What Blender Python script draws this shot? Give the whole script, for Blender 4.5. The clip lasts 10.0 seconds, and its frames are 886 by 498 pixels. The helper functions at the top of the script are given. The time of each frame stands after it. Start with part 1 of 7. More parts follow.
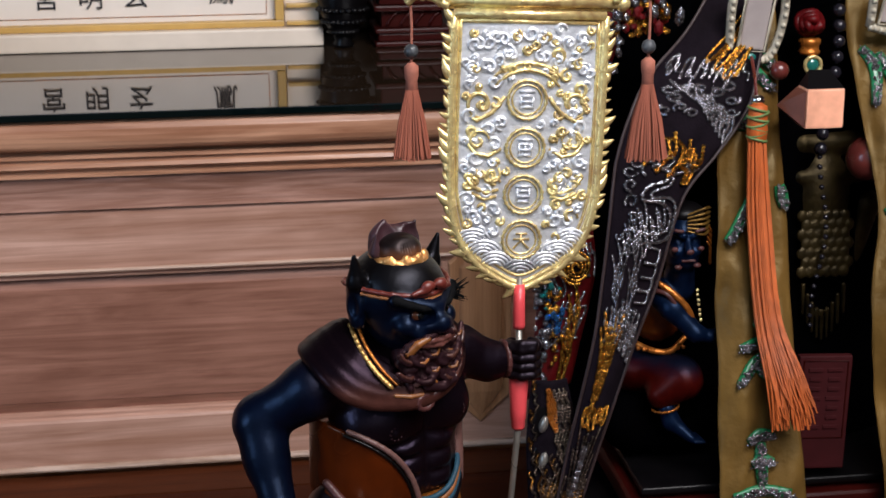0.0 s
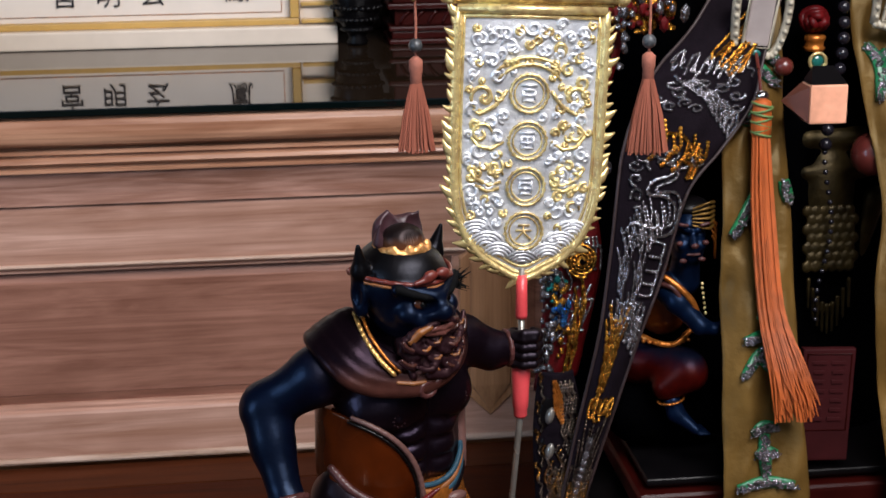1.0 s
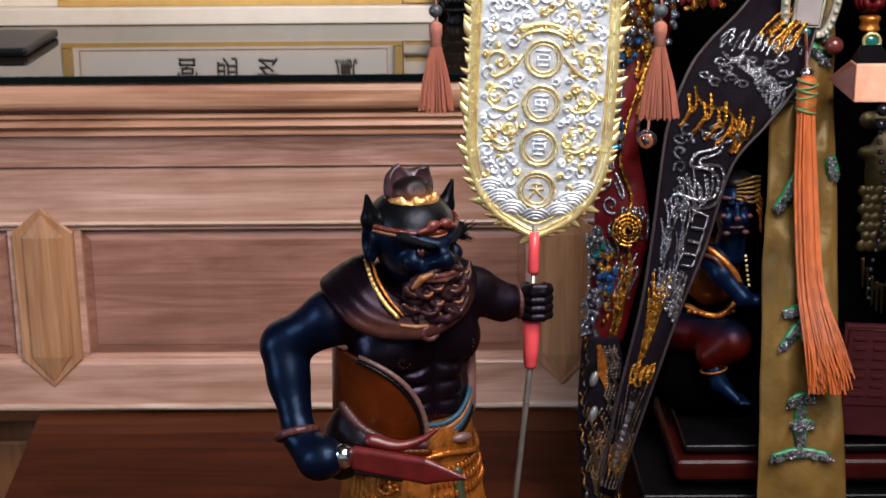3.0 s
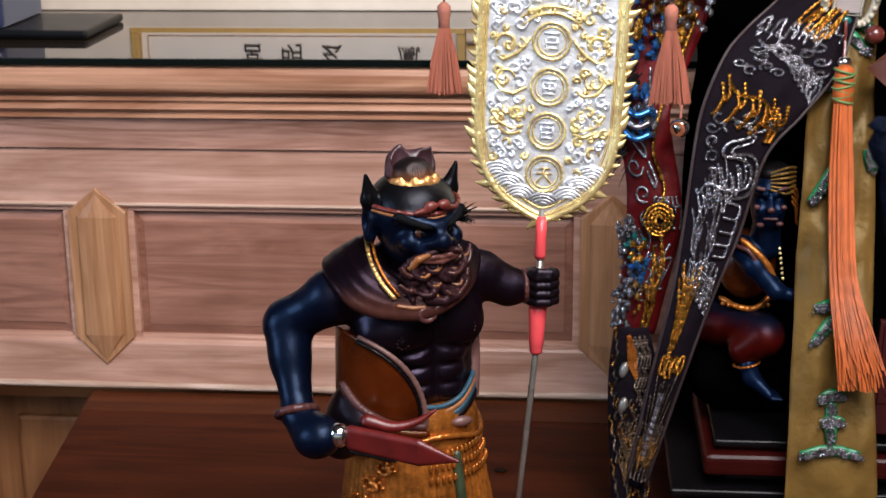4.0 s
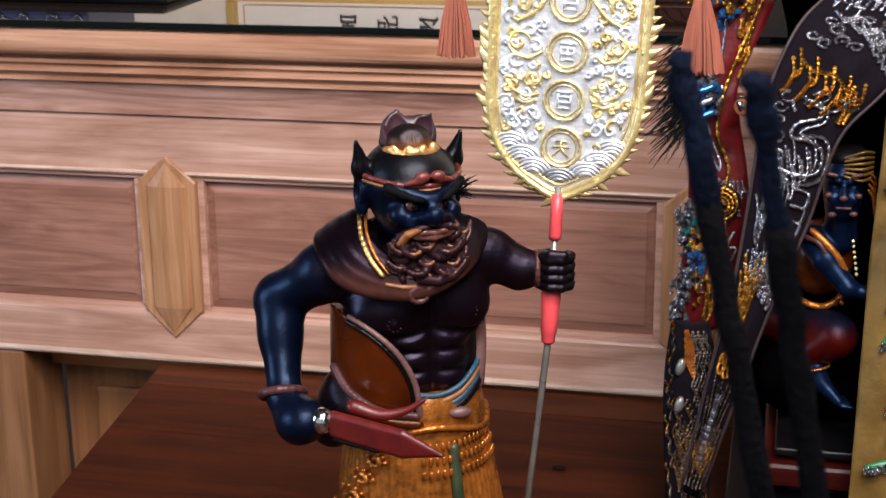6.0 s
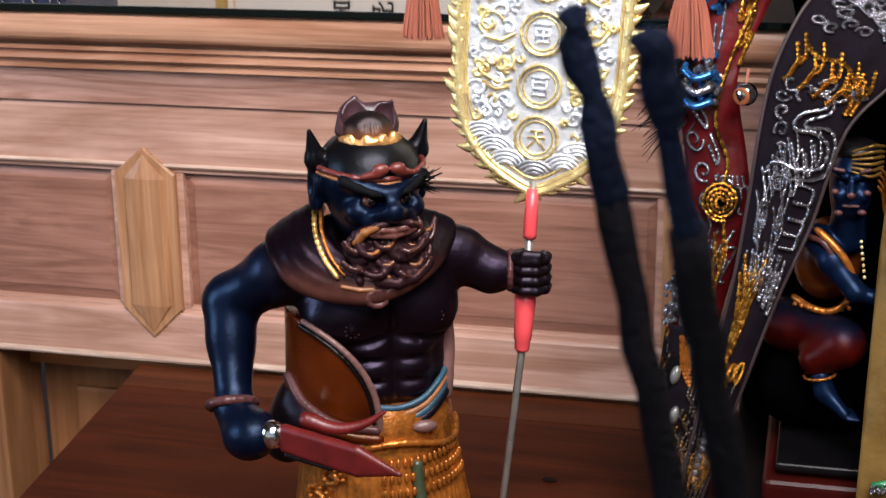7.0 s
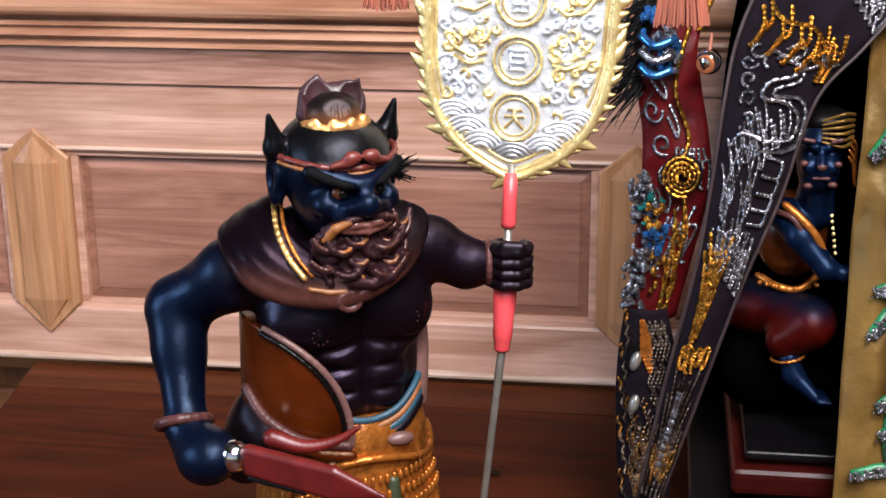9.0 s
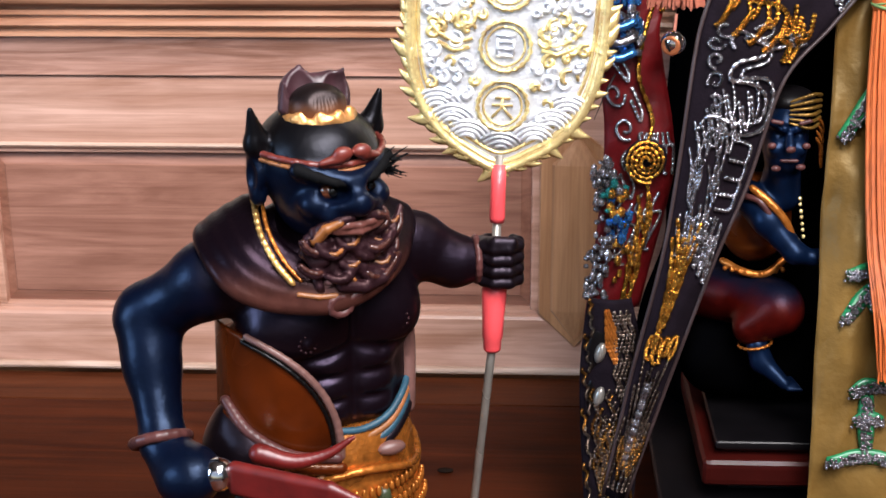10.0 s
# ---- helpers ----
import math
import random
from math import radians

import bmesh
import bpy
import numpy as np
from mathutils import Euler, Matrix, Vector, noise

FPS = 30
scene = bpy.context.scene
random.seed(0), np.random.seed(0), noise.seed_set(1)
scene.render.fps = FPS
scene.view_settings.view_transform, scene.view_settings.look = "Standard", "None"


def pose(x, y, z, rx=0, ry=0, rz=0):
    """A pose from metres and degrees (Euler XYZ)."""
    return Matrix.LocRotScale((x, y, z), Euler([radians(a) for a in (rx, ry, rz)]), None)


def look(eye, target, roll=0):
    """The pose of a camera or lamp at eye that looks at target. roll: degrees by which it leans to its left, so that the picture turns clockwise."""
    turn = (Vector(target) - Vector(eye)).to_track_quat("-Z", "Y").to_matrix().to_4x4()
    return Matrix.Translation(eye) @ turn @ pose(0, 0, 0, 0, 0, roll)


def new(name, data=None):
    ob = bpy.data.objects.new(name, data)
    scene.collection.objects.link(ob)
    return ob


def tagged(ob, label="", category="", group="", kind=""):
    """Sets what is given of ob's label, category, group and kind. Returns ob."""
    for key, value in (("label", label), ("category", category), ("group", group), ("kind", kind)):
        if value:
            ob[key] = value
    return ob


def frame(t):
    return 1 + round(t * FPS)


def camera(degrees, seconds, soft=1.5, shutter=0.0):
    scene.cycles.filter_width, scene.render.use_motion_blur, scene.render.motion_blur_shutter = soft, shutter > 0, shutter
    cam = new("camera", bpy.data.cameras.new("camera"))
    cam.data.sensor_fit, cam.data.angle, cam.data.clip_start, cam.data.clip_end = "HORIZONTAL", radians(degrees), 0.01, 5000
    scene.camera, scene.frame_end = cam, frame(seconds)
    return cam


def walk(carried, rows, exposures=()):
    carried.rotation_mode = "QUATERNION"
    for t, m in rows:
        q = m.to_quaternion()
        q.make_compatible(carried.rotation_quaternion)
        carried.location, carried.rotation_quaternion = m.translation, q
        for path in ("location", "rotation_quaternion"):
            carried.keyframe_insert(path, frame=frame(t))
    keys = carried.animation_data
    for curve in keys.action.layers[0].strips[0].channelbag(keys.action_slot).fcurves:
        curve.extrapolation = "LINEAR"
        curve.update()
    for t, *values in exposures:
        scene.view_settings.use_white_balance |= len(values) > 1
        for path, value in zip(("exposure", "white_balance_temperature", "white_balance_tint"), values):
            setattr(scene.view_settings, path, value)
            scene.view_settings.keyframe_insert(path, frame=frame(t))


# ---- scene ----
cam = camera(32.1, 10.0)
cam.data.dof.use_dof, cam.data.dof.focus_distance, cam.data.dof.aperture_fstop = True, 0.74, 38
PATH = [
    (0, (0.249, -1.162, 0.523), (0.505, 0.738, -0.047), -0.4),
    (0.5, (0.253, -1.162, 0.52), (0.501, 0.739, -0.049), -0.4),
    (1, (0.257, -1.179, 0.522), (0.483, 0.725, -0.046), -0.5),
    (1.5, (0.271, -1.192, 0.519), (0.459, 0.716, -0.049), -0.4),
    (2, (0.292, -1.212, 0.516), (0.418, 0.702, -0.052), -0.5),
    (2.5, (0.317, -1.236, 0.514), (0.37, 0.681, -0.053), -0.5),
    (4, (0.411, -1.232, 0.502), (0.232, 0.677, -0.067), -0.6),
    (4.5, (0.445, -1.218, 0.496), (0.166, 0.678, -0.079), -0.6),
    (5, (0.473, -1.205, 0.489), (0.128, 0.679, -0.087), -0.7),
    (5.5, (0.487, -1.187, 0.483), (0.097, 0.688, -0.094), -0.7),
    (7, (0.514, -1.092, 0.46), (0.053, 0.764, -0.126), -0.6),
    (7.5, (0.5, -1.068, 0.454), (0.046, 0.786, -0.143), -0.6),
    (8, (0.488, -1.055, 0.46), (0.07, 0.804, -0.149), -0.6),
    (8.5, (0.471, -1.043, 0.455), (0.132, 0.828, -0.166), -0.6),
    (9, (0.449, -1.035, 0.453), (0.179, 0.842, -0.182), -0.5),
    (9.5, (0.423, -1.027, 0.458), (0.233, 0.855, -0.191), -0.4),
    (10, (0.399, -1.006, 0.449), (0.295, 0.879, -0.211), -0.4),
]
walk(cam, [(t, look(eye, target, roll)) for t, eye, target, roll in PATH], [(0, -0.58), (2.5, -0.34), (5, 0.0), (7.5, 0.2), (10, 0.45)])

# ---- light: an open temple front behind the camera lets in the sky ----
world = bpy.data.worlds.new("sky")
scene.world = world
world.use_nodes = True
wn = world.node_tree.nodes
sky = wn.new("ShaderNodeTexSky")
sky.sky_type, sky.sun_disc = "NISHITA", False
sky.sun_elevation, sky.sun_rotation = radians(50), radians(200)
wn["Background"].inputs["Strength"].default_value = 0.05
world.node_tree.links.new(sky.outputs[0], wn["Background"].inputs[0])


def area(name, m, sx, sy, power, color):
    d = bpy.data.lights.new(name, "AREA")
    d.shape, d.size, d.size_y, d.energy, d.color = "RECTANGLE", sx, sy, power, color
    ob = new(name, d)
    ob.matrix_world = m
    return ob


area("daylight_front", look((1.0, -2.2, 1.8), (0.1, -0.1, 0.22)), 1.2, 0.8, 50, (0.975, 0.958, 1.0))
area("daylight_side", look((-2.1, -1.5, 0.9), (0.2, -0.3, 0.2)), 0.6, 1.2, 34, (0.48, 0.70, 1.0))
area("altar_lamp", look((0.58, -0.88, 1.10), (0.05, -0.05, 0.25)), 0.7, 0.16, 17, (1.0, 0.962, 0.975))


# ---- materials ----
def mat(name, color, rough=0.5, metal=0.0, vary=0.25, scale=60.0, bump=0.0, bscale=None, stretch=(1, 1, 1), coat=0.0, second=None, spec=0.5, sheen=0.0, tint=None):
    m = bpy.data.materials.new(name)
    m.use_nodes = True
    n, l = m.node_tree.nodes, m.node_tree.links
    b = n["Principled BSDF"]
    b.inputs["Roughness"].default_value, b.inputs["Metallic"].default_value = rough, metal
    b.inputs["Coat Weight"].default_value, b.inputs["Coat Roughness"].default_value = coat, 0.15
    b.inputs["Specular IOR Level"].default_value = spec
    b.inputs["Sheen Weight"].default_value = sheen
    if tint:
        b.inputs["Specular Tint"].default_value = (*tint, 1)
    tc, mp = n.new("ShaderNodeTexCoord"), n.new("ShaderNodeMapping")
    mp.inputs["Scale"].default_value = stretch
    l.new(tc.outputs["Object"], mp.inputs["Vector"])
    no, no2 = n.new("ShaderNodeTexNoise"), n.new("ShaderNodeTexNoise")
    for x, sc, de in ((no, scale, 6), (no2, scale * 0.17, 3)):
        x.inputs["Scale"].default_value, x.inputs["Detail"].default_value = sc, de
        l.new(mp.outputs[0], x.inputs["Vector"])
    mixn = n.new("ShaderNodeMix")
    mixn.data_type = "FLOAT"
    mixn.inputs[0].default_value = 0.5
    l.new(no.outputs[0], mixn.inputs[2]); l.new(no2.outputs[0], mixn.inputs[3])
    ramp = n.new("ShaderNodeValToRGB")
    c2 = second or tuple(c * (1 - vary) for c in color)
    c3 = tuple(min(1, c * (1 + vary * 0.6)) for c in color)
    ramp.color_ramp.elements[0].position, ramp.color_ramp.elements[1].position = 0.34, 0.66
    ramp.color_ramp.elements[0].color, ramp.color_ramp.elements[1].color = (*c2, 1), (*c3, 1)
    l.new(mixn.outputs[0], ramp.inputs[0])
    l.new(ramp.outputs[0], b.inputs["Base Color"])
    mr = n.new("ShaderNodeMapRange")
    mr.inputs[3].default_value, mr.inputs[4].default_value = max(0.02, rough - 0.1), min(1, rough + 0.12)
    l.new(no2.outputs[0], mr.inputs[0]); l.new(mr.outputs[0], b.inputs["Roughness"])
    if bump:
        bp, nb = n.new("ShaderNodeBump"), n.new("ShaderNodeTexNoise")
        nb.inputs["Scale"].default_value, nb.inputs["Detail"].default_value = bscale or scale * 2, 5
        l.new(mp.outputs[0], nb.inputs["Vector"])
        bp.inputs["Strength"].default_value, bp.inputs["Distance"].default_value = 0.6, bump
        l.new(nb.outputs[0], bp.inputs["Height"]); l.new(bp.outputs[0], b.inputs["Normal"])
    return m


def airbrushed(name, a, b, axis, lo, hi, tint_a, tint_b, rough=0.34, spec=0.3):
    """Lacquer sprayed from one colour into another along an axis of the thing, with a ragged passage. The trousers use
    it for a sheen.
    """
    m = mat(name, a, rough, vary=0.5, scale=110, bump=0.00025, bscale=420, spec=spec)
    n, l = m.node_tree.nodes, m.node_tree.links
    p = n["Principled BSDF"]
    first = p.inputs["Base Color"].links[0].from_socket
    tc, sep, no = n.new("ShaderNodeTexCoord"), n.new("ShaderNodeSeparateXYZ"), n.new("ShaderNodeTexNoise")
    no.inputs["Scale"].default_value, no.inputs["Detail"].default_value = 70, 4
    l.new(tc.outputs["Object"], sep.inputs[0]); l.new(tc.outputs["Object"], no.inputs["Vector"])
    ad = n.new("ShaderNodeMath"); ad.operation = "MULTIPLY_ADD"
    ad.inputs[1].default_value = abs(hi - lo) * 0.7
    l.new(no.outputs[0], ad.inputs[0]); l.new(sep.outputs[axis], ad.inputs[2])
    mr = n.new("ShaderNodeMapRange"); mr.interpolation_type = "SMOOTHSTEP"
    k = abs(hi - lo) * 0.35
    mr.inputs[1].default_value, mr.inputs[2].default_value = lo + k, hi + k
    l.new(ad.outputs[0], mr.inputs[0])
    for sock, x, y in (("Base Color", first, b), ("Specular Tint", tint_a, tint_b)):
        mx = n.new("ShaderNodeMix"); mx.data_type = "RGBA"
        l.new(mr.outputs[0], mx.inputs[0])
        if sock == "Base Color":
            l.new(x, mx.inputs[6])
        else:
            mx.inputs[6].default_value = (*x, 1)
        mx.inputs[7].default_value = (*y, 1)
        l.new(mx.outputs[2], p.inputs[sock])
    return m


def wood(name, light, dark, rough=0.45, axis=0, coat=0.0, fine=1.0, wave=1.0, spec=0.5):
    """Planed wood with long grain along one axis, pores and a slow change of tone."""
    m = bpy.data.materials.new(name)
    m.use_nodes = True
    n, l = m.node_tree.nodes, m.node_tree.links
    b = n["Principled BSDF"]
    b.inputs["Coat Weight"].default_value, b.inputs["Coat Roughness"].default_value = coat, 0.2
    b.inputs["Specular IOR Level"].default_value = spec
    tc = n.new("ShaderNodeTexCoord")

    def noise_at(scale, sv, detail, rough_=0.6, dist=0.0):
        mp, t = n.new("ShaderNodeMapping"), n.new("ShaderNodeTexNoise")
        mp.inputs["Scale"].default_value = sv
        l.new(tc.outputs["Object"], mp.inputs["Vector"]); l.new(mp.outputs[0], t.inputs["Vector"])
        t.inputs["Scale"].default_value, t.inputs["Detail"].default_value = scale, detail
        t.inputs["Roughness"].default_value, t.inputs["Distortion"].default_value = rough_, dist
        return t

    sv = [1.0, 1.0, 1.0]; sv[axis] = 0.09
    sv2 = [1.0, 1.0, 1.0]; sv2[axis] = 0.015
    grain = noise_at(46 * fine, sv, 7, 0.58, 1.2 * wave)
    pores = noise_at(420 * fine, sv2, 4, 0.7)
    tone = noise_at(7, (1, 1, 1), 3)
    r1 = n.new("ShaderNodeValToRGB")
    r1.color_ramp.elements[0].position, r1.color_ramp.elements[1].position = 0.34, 0.66
    r1.color_ramp.elements[0].color, r1.color_ramp.elements[1].color = (*dark, 1), (*light, 1)
    l.new(grain.outputs[0], r1.inputs[0])
    mx = n.new("ShaderNodeMix"); mx.data_type, mx.blend_type = "RGBA", "MULTIPLY"
    r2 = n.new("ShaderNodeValToRGB")
    r2.color_ramp.elements[0].position, r2.color_ramp.elements[1].position = 0.38, 0.55
    r2.color_ramp.elements[0].color, r2.color_ramp.elements[1].color = (0.62, 0.55, 0.5, 1), (1, 1, 1, 1)
    l.new(pores.outputs[0], r2.inputs[0])
    mx.inputs[0].default_value = 0.42
    l.new(r1.outputs[0], mx.inputs[6]); l.new(r2.outputs[0], mx.inputs[7])
    mx2 = n.new("ShaderNodeMix"); mx2.data_type, mx2.blend_type = "RGBA", "MULTIPLY"
    r3 = n.new("ShaderNodeValToRGB")
    r3.color_ramp.elements[0].position, r3.color_ramp.elements[1].position = 0.35, 0.65
    r3.color_ramp.elements[0].color, r3.color_ramp.elements[1].color = (0.74, 0.69, 0.66, 1), (1, 1, 1, 1)
    l.new(tone.outputs[0], r3.inputs[0])
    mx2.inputs[0].default_value = 0.8
    l.new(mx.outputs[2], mx2.inputs[6]); l.new(r3.outputs[0], mx2.inputs[7])
    l.new(mx2.outputs[2], b.inputs["Base Color"])
    mr = n.new("ShaderNodeMapRange")
    mr.inputs[3].default_value, mr.inputs[4].default_value = rough - 0.08, rough + 0.14
    l.new(grain.outputs[0], mr.inputs[0]); l.new(mr.outputs[0], b.inputs["Roughness"])
    bp = n.new("ShaderNodeBump")
    bp.inputs["Strength"].default_value, bp.inputs["Distance"].default_value = 0.35, 0.0004
    l.new(pores.outputs[0], bp.inputs["Height"]); l.new(bp.outputs[0], b.inputs["Normal"])
    return m


M_RAIL = wood("camphor_rail", (0.70, 0.425, 0.325), (0.43, 0.222, 0.148), 0.34)
M_FRIEZE = wood("camphor_frieze", (0.65, 0.380, 0.295), (0.36, 0.178, 0.122), 0.34, wave=2.6)
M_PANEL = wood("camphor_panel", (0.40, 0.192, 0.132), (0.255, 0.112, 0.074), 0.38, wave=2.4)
M_LOZ = wood("camphor_divider", (0.56, 0.29, 0.145), (0.34, 0.155, 0.068), 0.38, axis=2)
# worn bead wood, paler still to carry the glossy highlight along the edges
M_EDGE = wood("worn_edge_highlight", (0.72, 0.53, 0.42), (0.46, 0.29, 0.20), 0.4, wave=2.5)
M_CROWN = wood("camphor_crown", (0.62, 0.335, 0.205), (0.33, 0.145, 0.078), 0.34)
M_DARKEDGE = mat("dark_joint", (0.012, 0.007, 0.005), 0.95, spec=0.03)
M_TABLE = wood("red_table_wood", (0.080, 0.0170, 0.0052), (0.030, 0.0058, 0.0020), 0.46, spec=0.09)
M_TABLE2 = wood("red_table_plank", (0.118, 0.032, 0.0115), (0.055, 0.0135, 0.0046), 0.46, spec=0.10)
M_ORANGE = wood("orange_strip", (0.50, 0.19, 0.055), (0.36, 0.12, 0.03), 0.4)
M_POST = wood("post_wood", (0.30, 0.135, 0.055), (0.20, 0.080, 0.030), 0.45, axis=2)
M_CREAM = mat("cream_paint", (0.74, 0.62, 0.50), 0.45, vary=0.08)
M_GOLDPAINT = mat("gold_frame_paint", (0.55, 0.33, 0.09), 0.4, vary=0.15)
M_PAPER = mat("paper", (0.78, 0.69, 0.60), 0.6, vary=0.06, scale=30)
M_INK = mat("ink", (0.01, 0.009, 0.012), 0.6)
M_WALL = mat("hall_wall", (0.10, 0.06, 0.045), 0.8, scale=4)
M_FLOOR = mat("hall_floor", (0.12, 0.08, 0.065), 0.5, scale=4)
M_GOLD = mat("gold_leaf", (1.0, 0.64, 0.28), 0.25, 0.62, vary=0.5, scale=300, bump=0.0005, bscale=900)
M_GOLDDARK = mat("worn_gold", (0.50, 0.160, 0.026), 0.27, 0.65, vary=0.6, scale=260, bump=0.0006)
M_SILVER = mat("silver_leaf", (0.82, 0.83, 0.89), 0.30, 0.6, vary=0.3, scale=160, bump=0.0008, bscale=420)
M_STEEL = mat("steel_rod", (0.30, 0.28, 0.25), 0.3, 0.6, vary=0.3, scale=120)
M_REDTAPE = mat("red_tape", (0.75, 0.075, 0.085), 0.35, vary=0.2, scale=90, bump=0.0006, bscale=180)
M_SKIN = mat("black_lacquer_skin", (0.0034, 0.0020, 0.0030), 0.38, vary=0.5, scale=120, bump=0.0002, bscale=500, spec=0.30, tint=(0.85, 0.7, 0.9))
M_BODY = airbrushed("purple_black_lacquer_skin", (0.0009, 0.0022, 0.0080), (0.0030, 0.0014, 0.0024), 0, -0.056, -0.030, (0.42, 0.60, 1.0), (0.80, 0.62, 0.95), 0.32, 0.27)
M_HEAD = airbrushed("blue_face_black_crown_paint", (0.0008, 0.0020, 0.0075), (0.0016, 0.0014, 0.0017), 2, 0.2935, 0.2975, (0.42, 0.60, 1.0), (0.6, 0.6, 0.7), 0.34, 0.26)
M_SCARF = airbrushed("plum_scarf_paint", (0.044, 0.0145, 0.0110), (0.0024, 0.0011, 0.0020), 2, 0.2455, 0.2590, (1.0, 0.6, 0.5), (0.9, 0.6, 0.85), 0.32, 0.15)
M_SCARFRIM = mat("scarf_rim_paint", (0.070, 0.024, 0.022), 0.34, vary=0.55, scale=160, spec=0.3)
M_LEATHER = mat("amber_armour_paint", (0.088, 0.0140, 0.0018), 0.28, vary=0.6, scale=45, coat=0.1, spec=0.3, tint=(1.0, 0.65, 0.4))
M_TRIM = mat("pink_white_trim", (0.13, 0.062, 0.052), 0.4, vary=0.35, scale=150)
M_REDPAINT = mat("red_scabbard_paint", (0.100, 0.0065, 0.0055), 0.36, vary=0.6, scale=120, coat=0.05)
M_BLUEBAND = mat("blue_sash_paint", (0.018, 0.060, 0.092), 0.4, vary=0.35, scale=200)
M_ORANGEBAND = mat("orange_sash_paint", (0.26, 0.095, 0.030), 0.4, vary=0.35, scale=200)
M_BEARD = mat("beard_paint", (0.017, 0.0062, 0.0085), 0.42, vary=0.5, scale=180, bump=0.0006, bscale=500, spec=0.3, tint=(1.0, 0.6, 0.6))
M_AMBER = mat("amber_highlight_paint", (0.22, 0.075, 0.018), 0.35, vary=0.5, scale=200)
M_LIP = mat("lip_paint", (0.13, 0.045, 0.036), 0.35, vary=0.3, scale=200)
M_REDBAND = mat("headband_paint", (0.12, 0.020, 0.014), 0.36, vary=0.35, scale=200)
M_EYE = mat("eye_paint", (0.11, 0.032, 0.014), 0.12, vary=0.3, scale=300)
M_PUPIL = mat("pupil", (0.003, 0.0025, 0.0025), 0.25, spec=0.3)
M_BROW = mat("black_brow", (0.002, 0.002, 0.0025), 0.8, spec=0.1)
M_PETAL = mat("crown_petal_paint", (0.048, 0.019, 0.024), 0.4, vary=0.45, scale=120)
M_CHROME = mat("chrome", (0.85, 0.85, 0.87), 0.08, 1.0, vary=0.05)


def glass_mat(name, color, rough=0.02):
    m = bpy.data.materials.new(name)
    m.use_nodes = True
    b = m.node_tree.nodes["Principled BSDF"]
    b.inputs["Base Color"].default_value = (*color, 1)
    b.inputs["Roughness"].default_value = rough
    b.inputs["IOR"].default_value = 1.6
    return m


# ---- mesh helpers ----
def empty(name, label="", category="", group="", kind="", at=(0, 0, 0)):
    e = new(name)
    e.location = at
    return tagged(e, label, category, group, kind)


def mesh_of(name, bm, material, smooth=False):
    me = bpy.data.meshes.new(name)
    bm.normal_update()
    bm.to_mesh(me)
    bm.free()
    for x in material if isinstance(material, (list, tuple)) else [material]:
        me.materials.append(x)
    if smooth:
        me.polygons.foreach_set("use_smooth", [True] * len(me.polygons))
    return me


def part(name, bm, material, parent, label="", smooth=False, kind=""):
    ob = new(name, mesh_of(name, bm, material, smooth))
    ob.parent = parent
    return tagged(ob, label, kind=kind)


def thing(name, bm, material, label, category, group="", kind="", smooth=False):
    return tagged(new(name, mesh_of(name, bm, material, smooth)), label, category, group, kind)


def box(bm, lo, hi, bevel=0.0, m=None, seg=2):
    c = [(a + b) / 2 for a, b in zip(lo, hi)]
    s = [max(1e-5, b - a) for a, b in zip(lo, hi)]
    mm = Matrix.Translation(c) @ Matrix.Diagonal((*s, 1))
    r = bmesh.ops.create_cube(bm, size=1, matrix=mm)
    vs = r["verts"]
    if bevel:
        es = list({e for v in vs for e in v.link_edges})
        g = bmesh.ops.bevel(bm, geom=es, offset=bevel, segments=seg, affect="EDGES", profile=0.6)
        vs = list({v for f in g["faces"] for v in f.verts} | {v for v in vs if v.is_valid})
    if m:
        bmesh.ops.transform(bm, matrix=m, verts=vs)
    return vs


def extrude_profile(bm, prof, x0, x1, steps=1, jitter=0.0):
    """A closed outline in (y, z), drawn along x."""
    rows = []
    for i in range(steps + 1):
        x = x0 + (x1 - x0) * i / steps
        rows.append([bm.verts.new((x, y + random.uniform(-jitter, jitter), z)) for y, z in prof])
    n = len(prof)
    for a, b in zip(rows, rows[1:]):
        for i in range(n):
            bm.faces.new((a[i], a[(i + 1) % n], b[(i + 1) % n], b[i]))
    bm.faces.new(rows[0][::-1])
    bm.faces.new(rows[-1])
    bmesh.ops.recalc_face_normals(bm, faces=bm.faces)


def prism(bm, outline, y0, y1, cham=0.0, base=None):
    """An outline in (x, z) given depth along y; the front (y0) may be chamfered."""
    cx = sum(p[0] for p in outline) / len(outline)
    cz = sum(p[1] for p in outline) / len(outline)

    def inset(p):
        dx, dz = cx - p[0], cz - p[1]
        d = math.hypot(dx, dz) or 1
        return (p[0] + dx / d * cham, p[1] + dz / d * cham)

    rings = [[(p[0], y1, p[1]) for p in outline], [(p[0], y0 + cham, p[1]) for p in outline]]
    if cham:
        rings.append([(inset(p)[0], y0, inset(p)[1]) for p in outline])
    vr = [[bm.verts.new(p if base is None else base(p)) for p in r] for r in rings]
    n = len(outline)
    fs = []
    for a, b in zip(vr, vr[1:]):
        for i in range(n):
            fs.append(bm.faces.new((a[i], a[(i + 1) % n], b[(i + 1) % n], b[i])))
    fs.append(bm.faces.new(vr[0][::-1]))
    fs.append(bm.faces.new(vr[-1]))
    bmesh.ops.recalc_face_normals(bm, faces=fs)


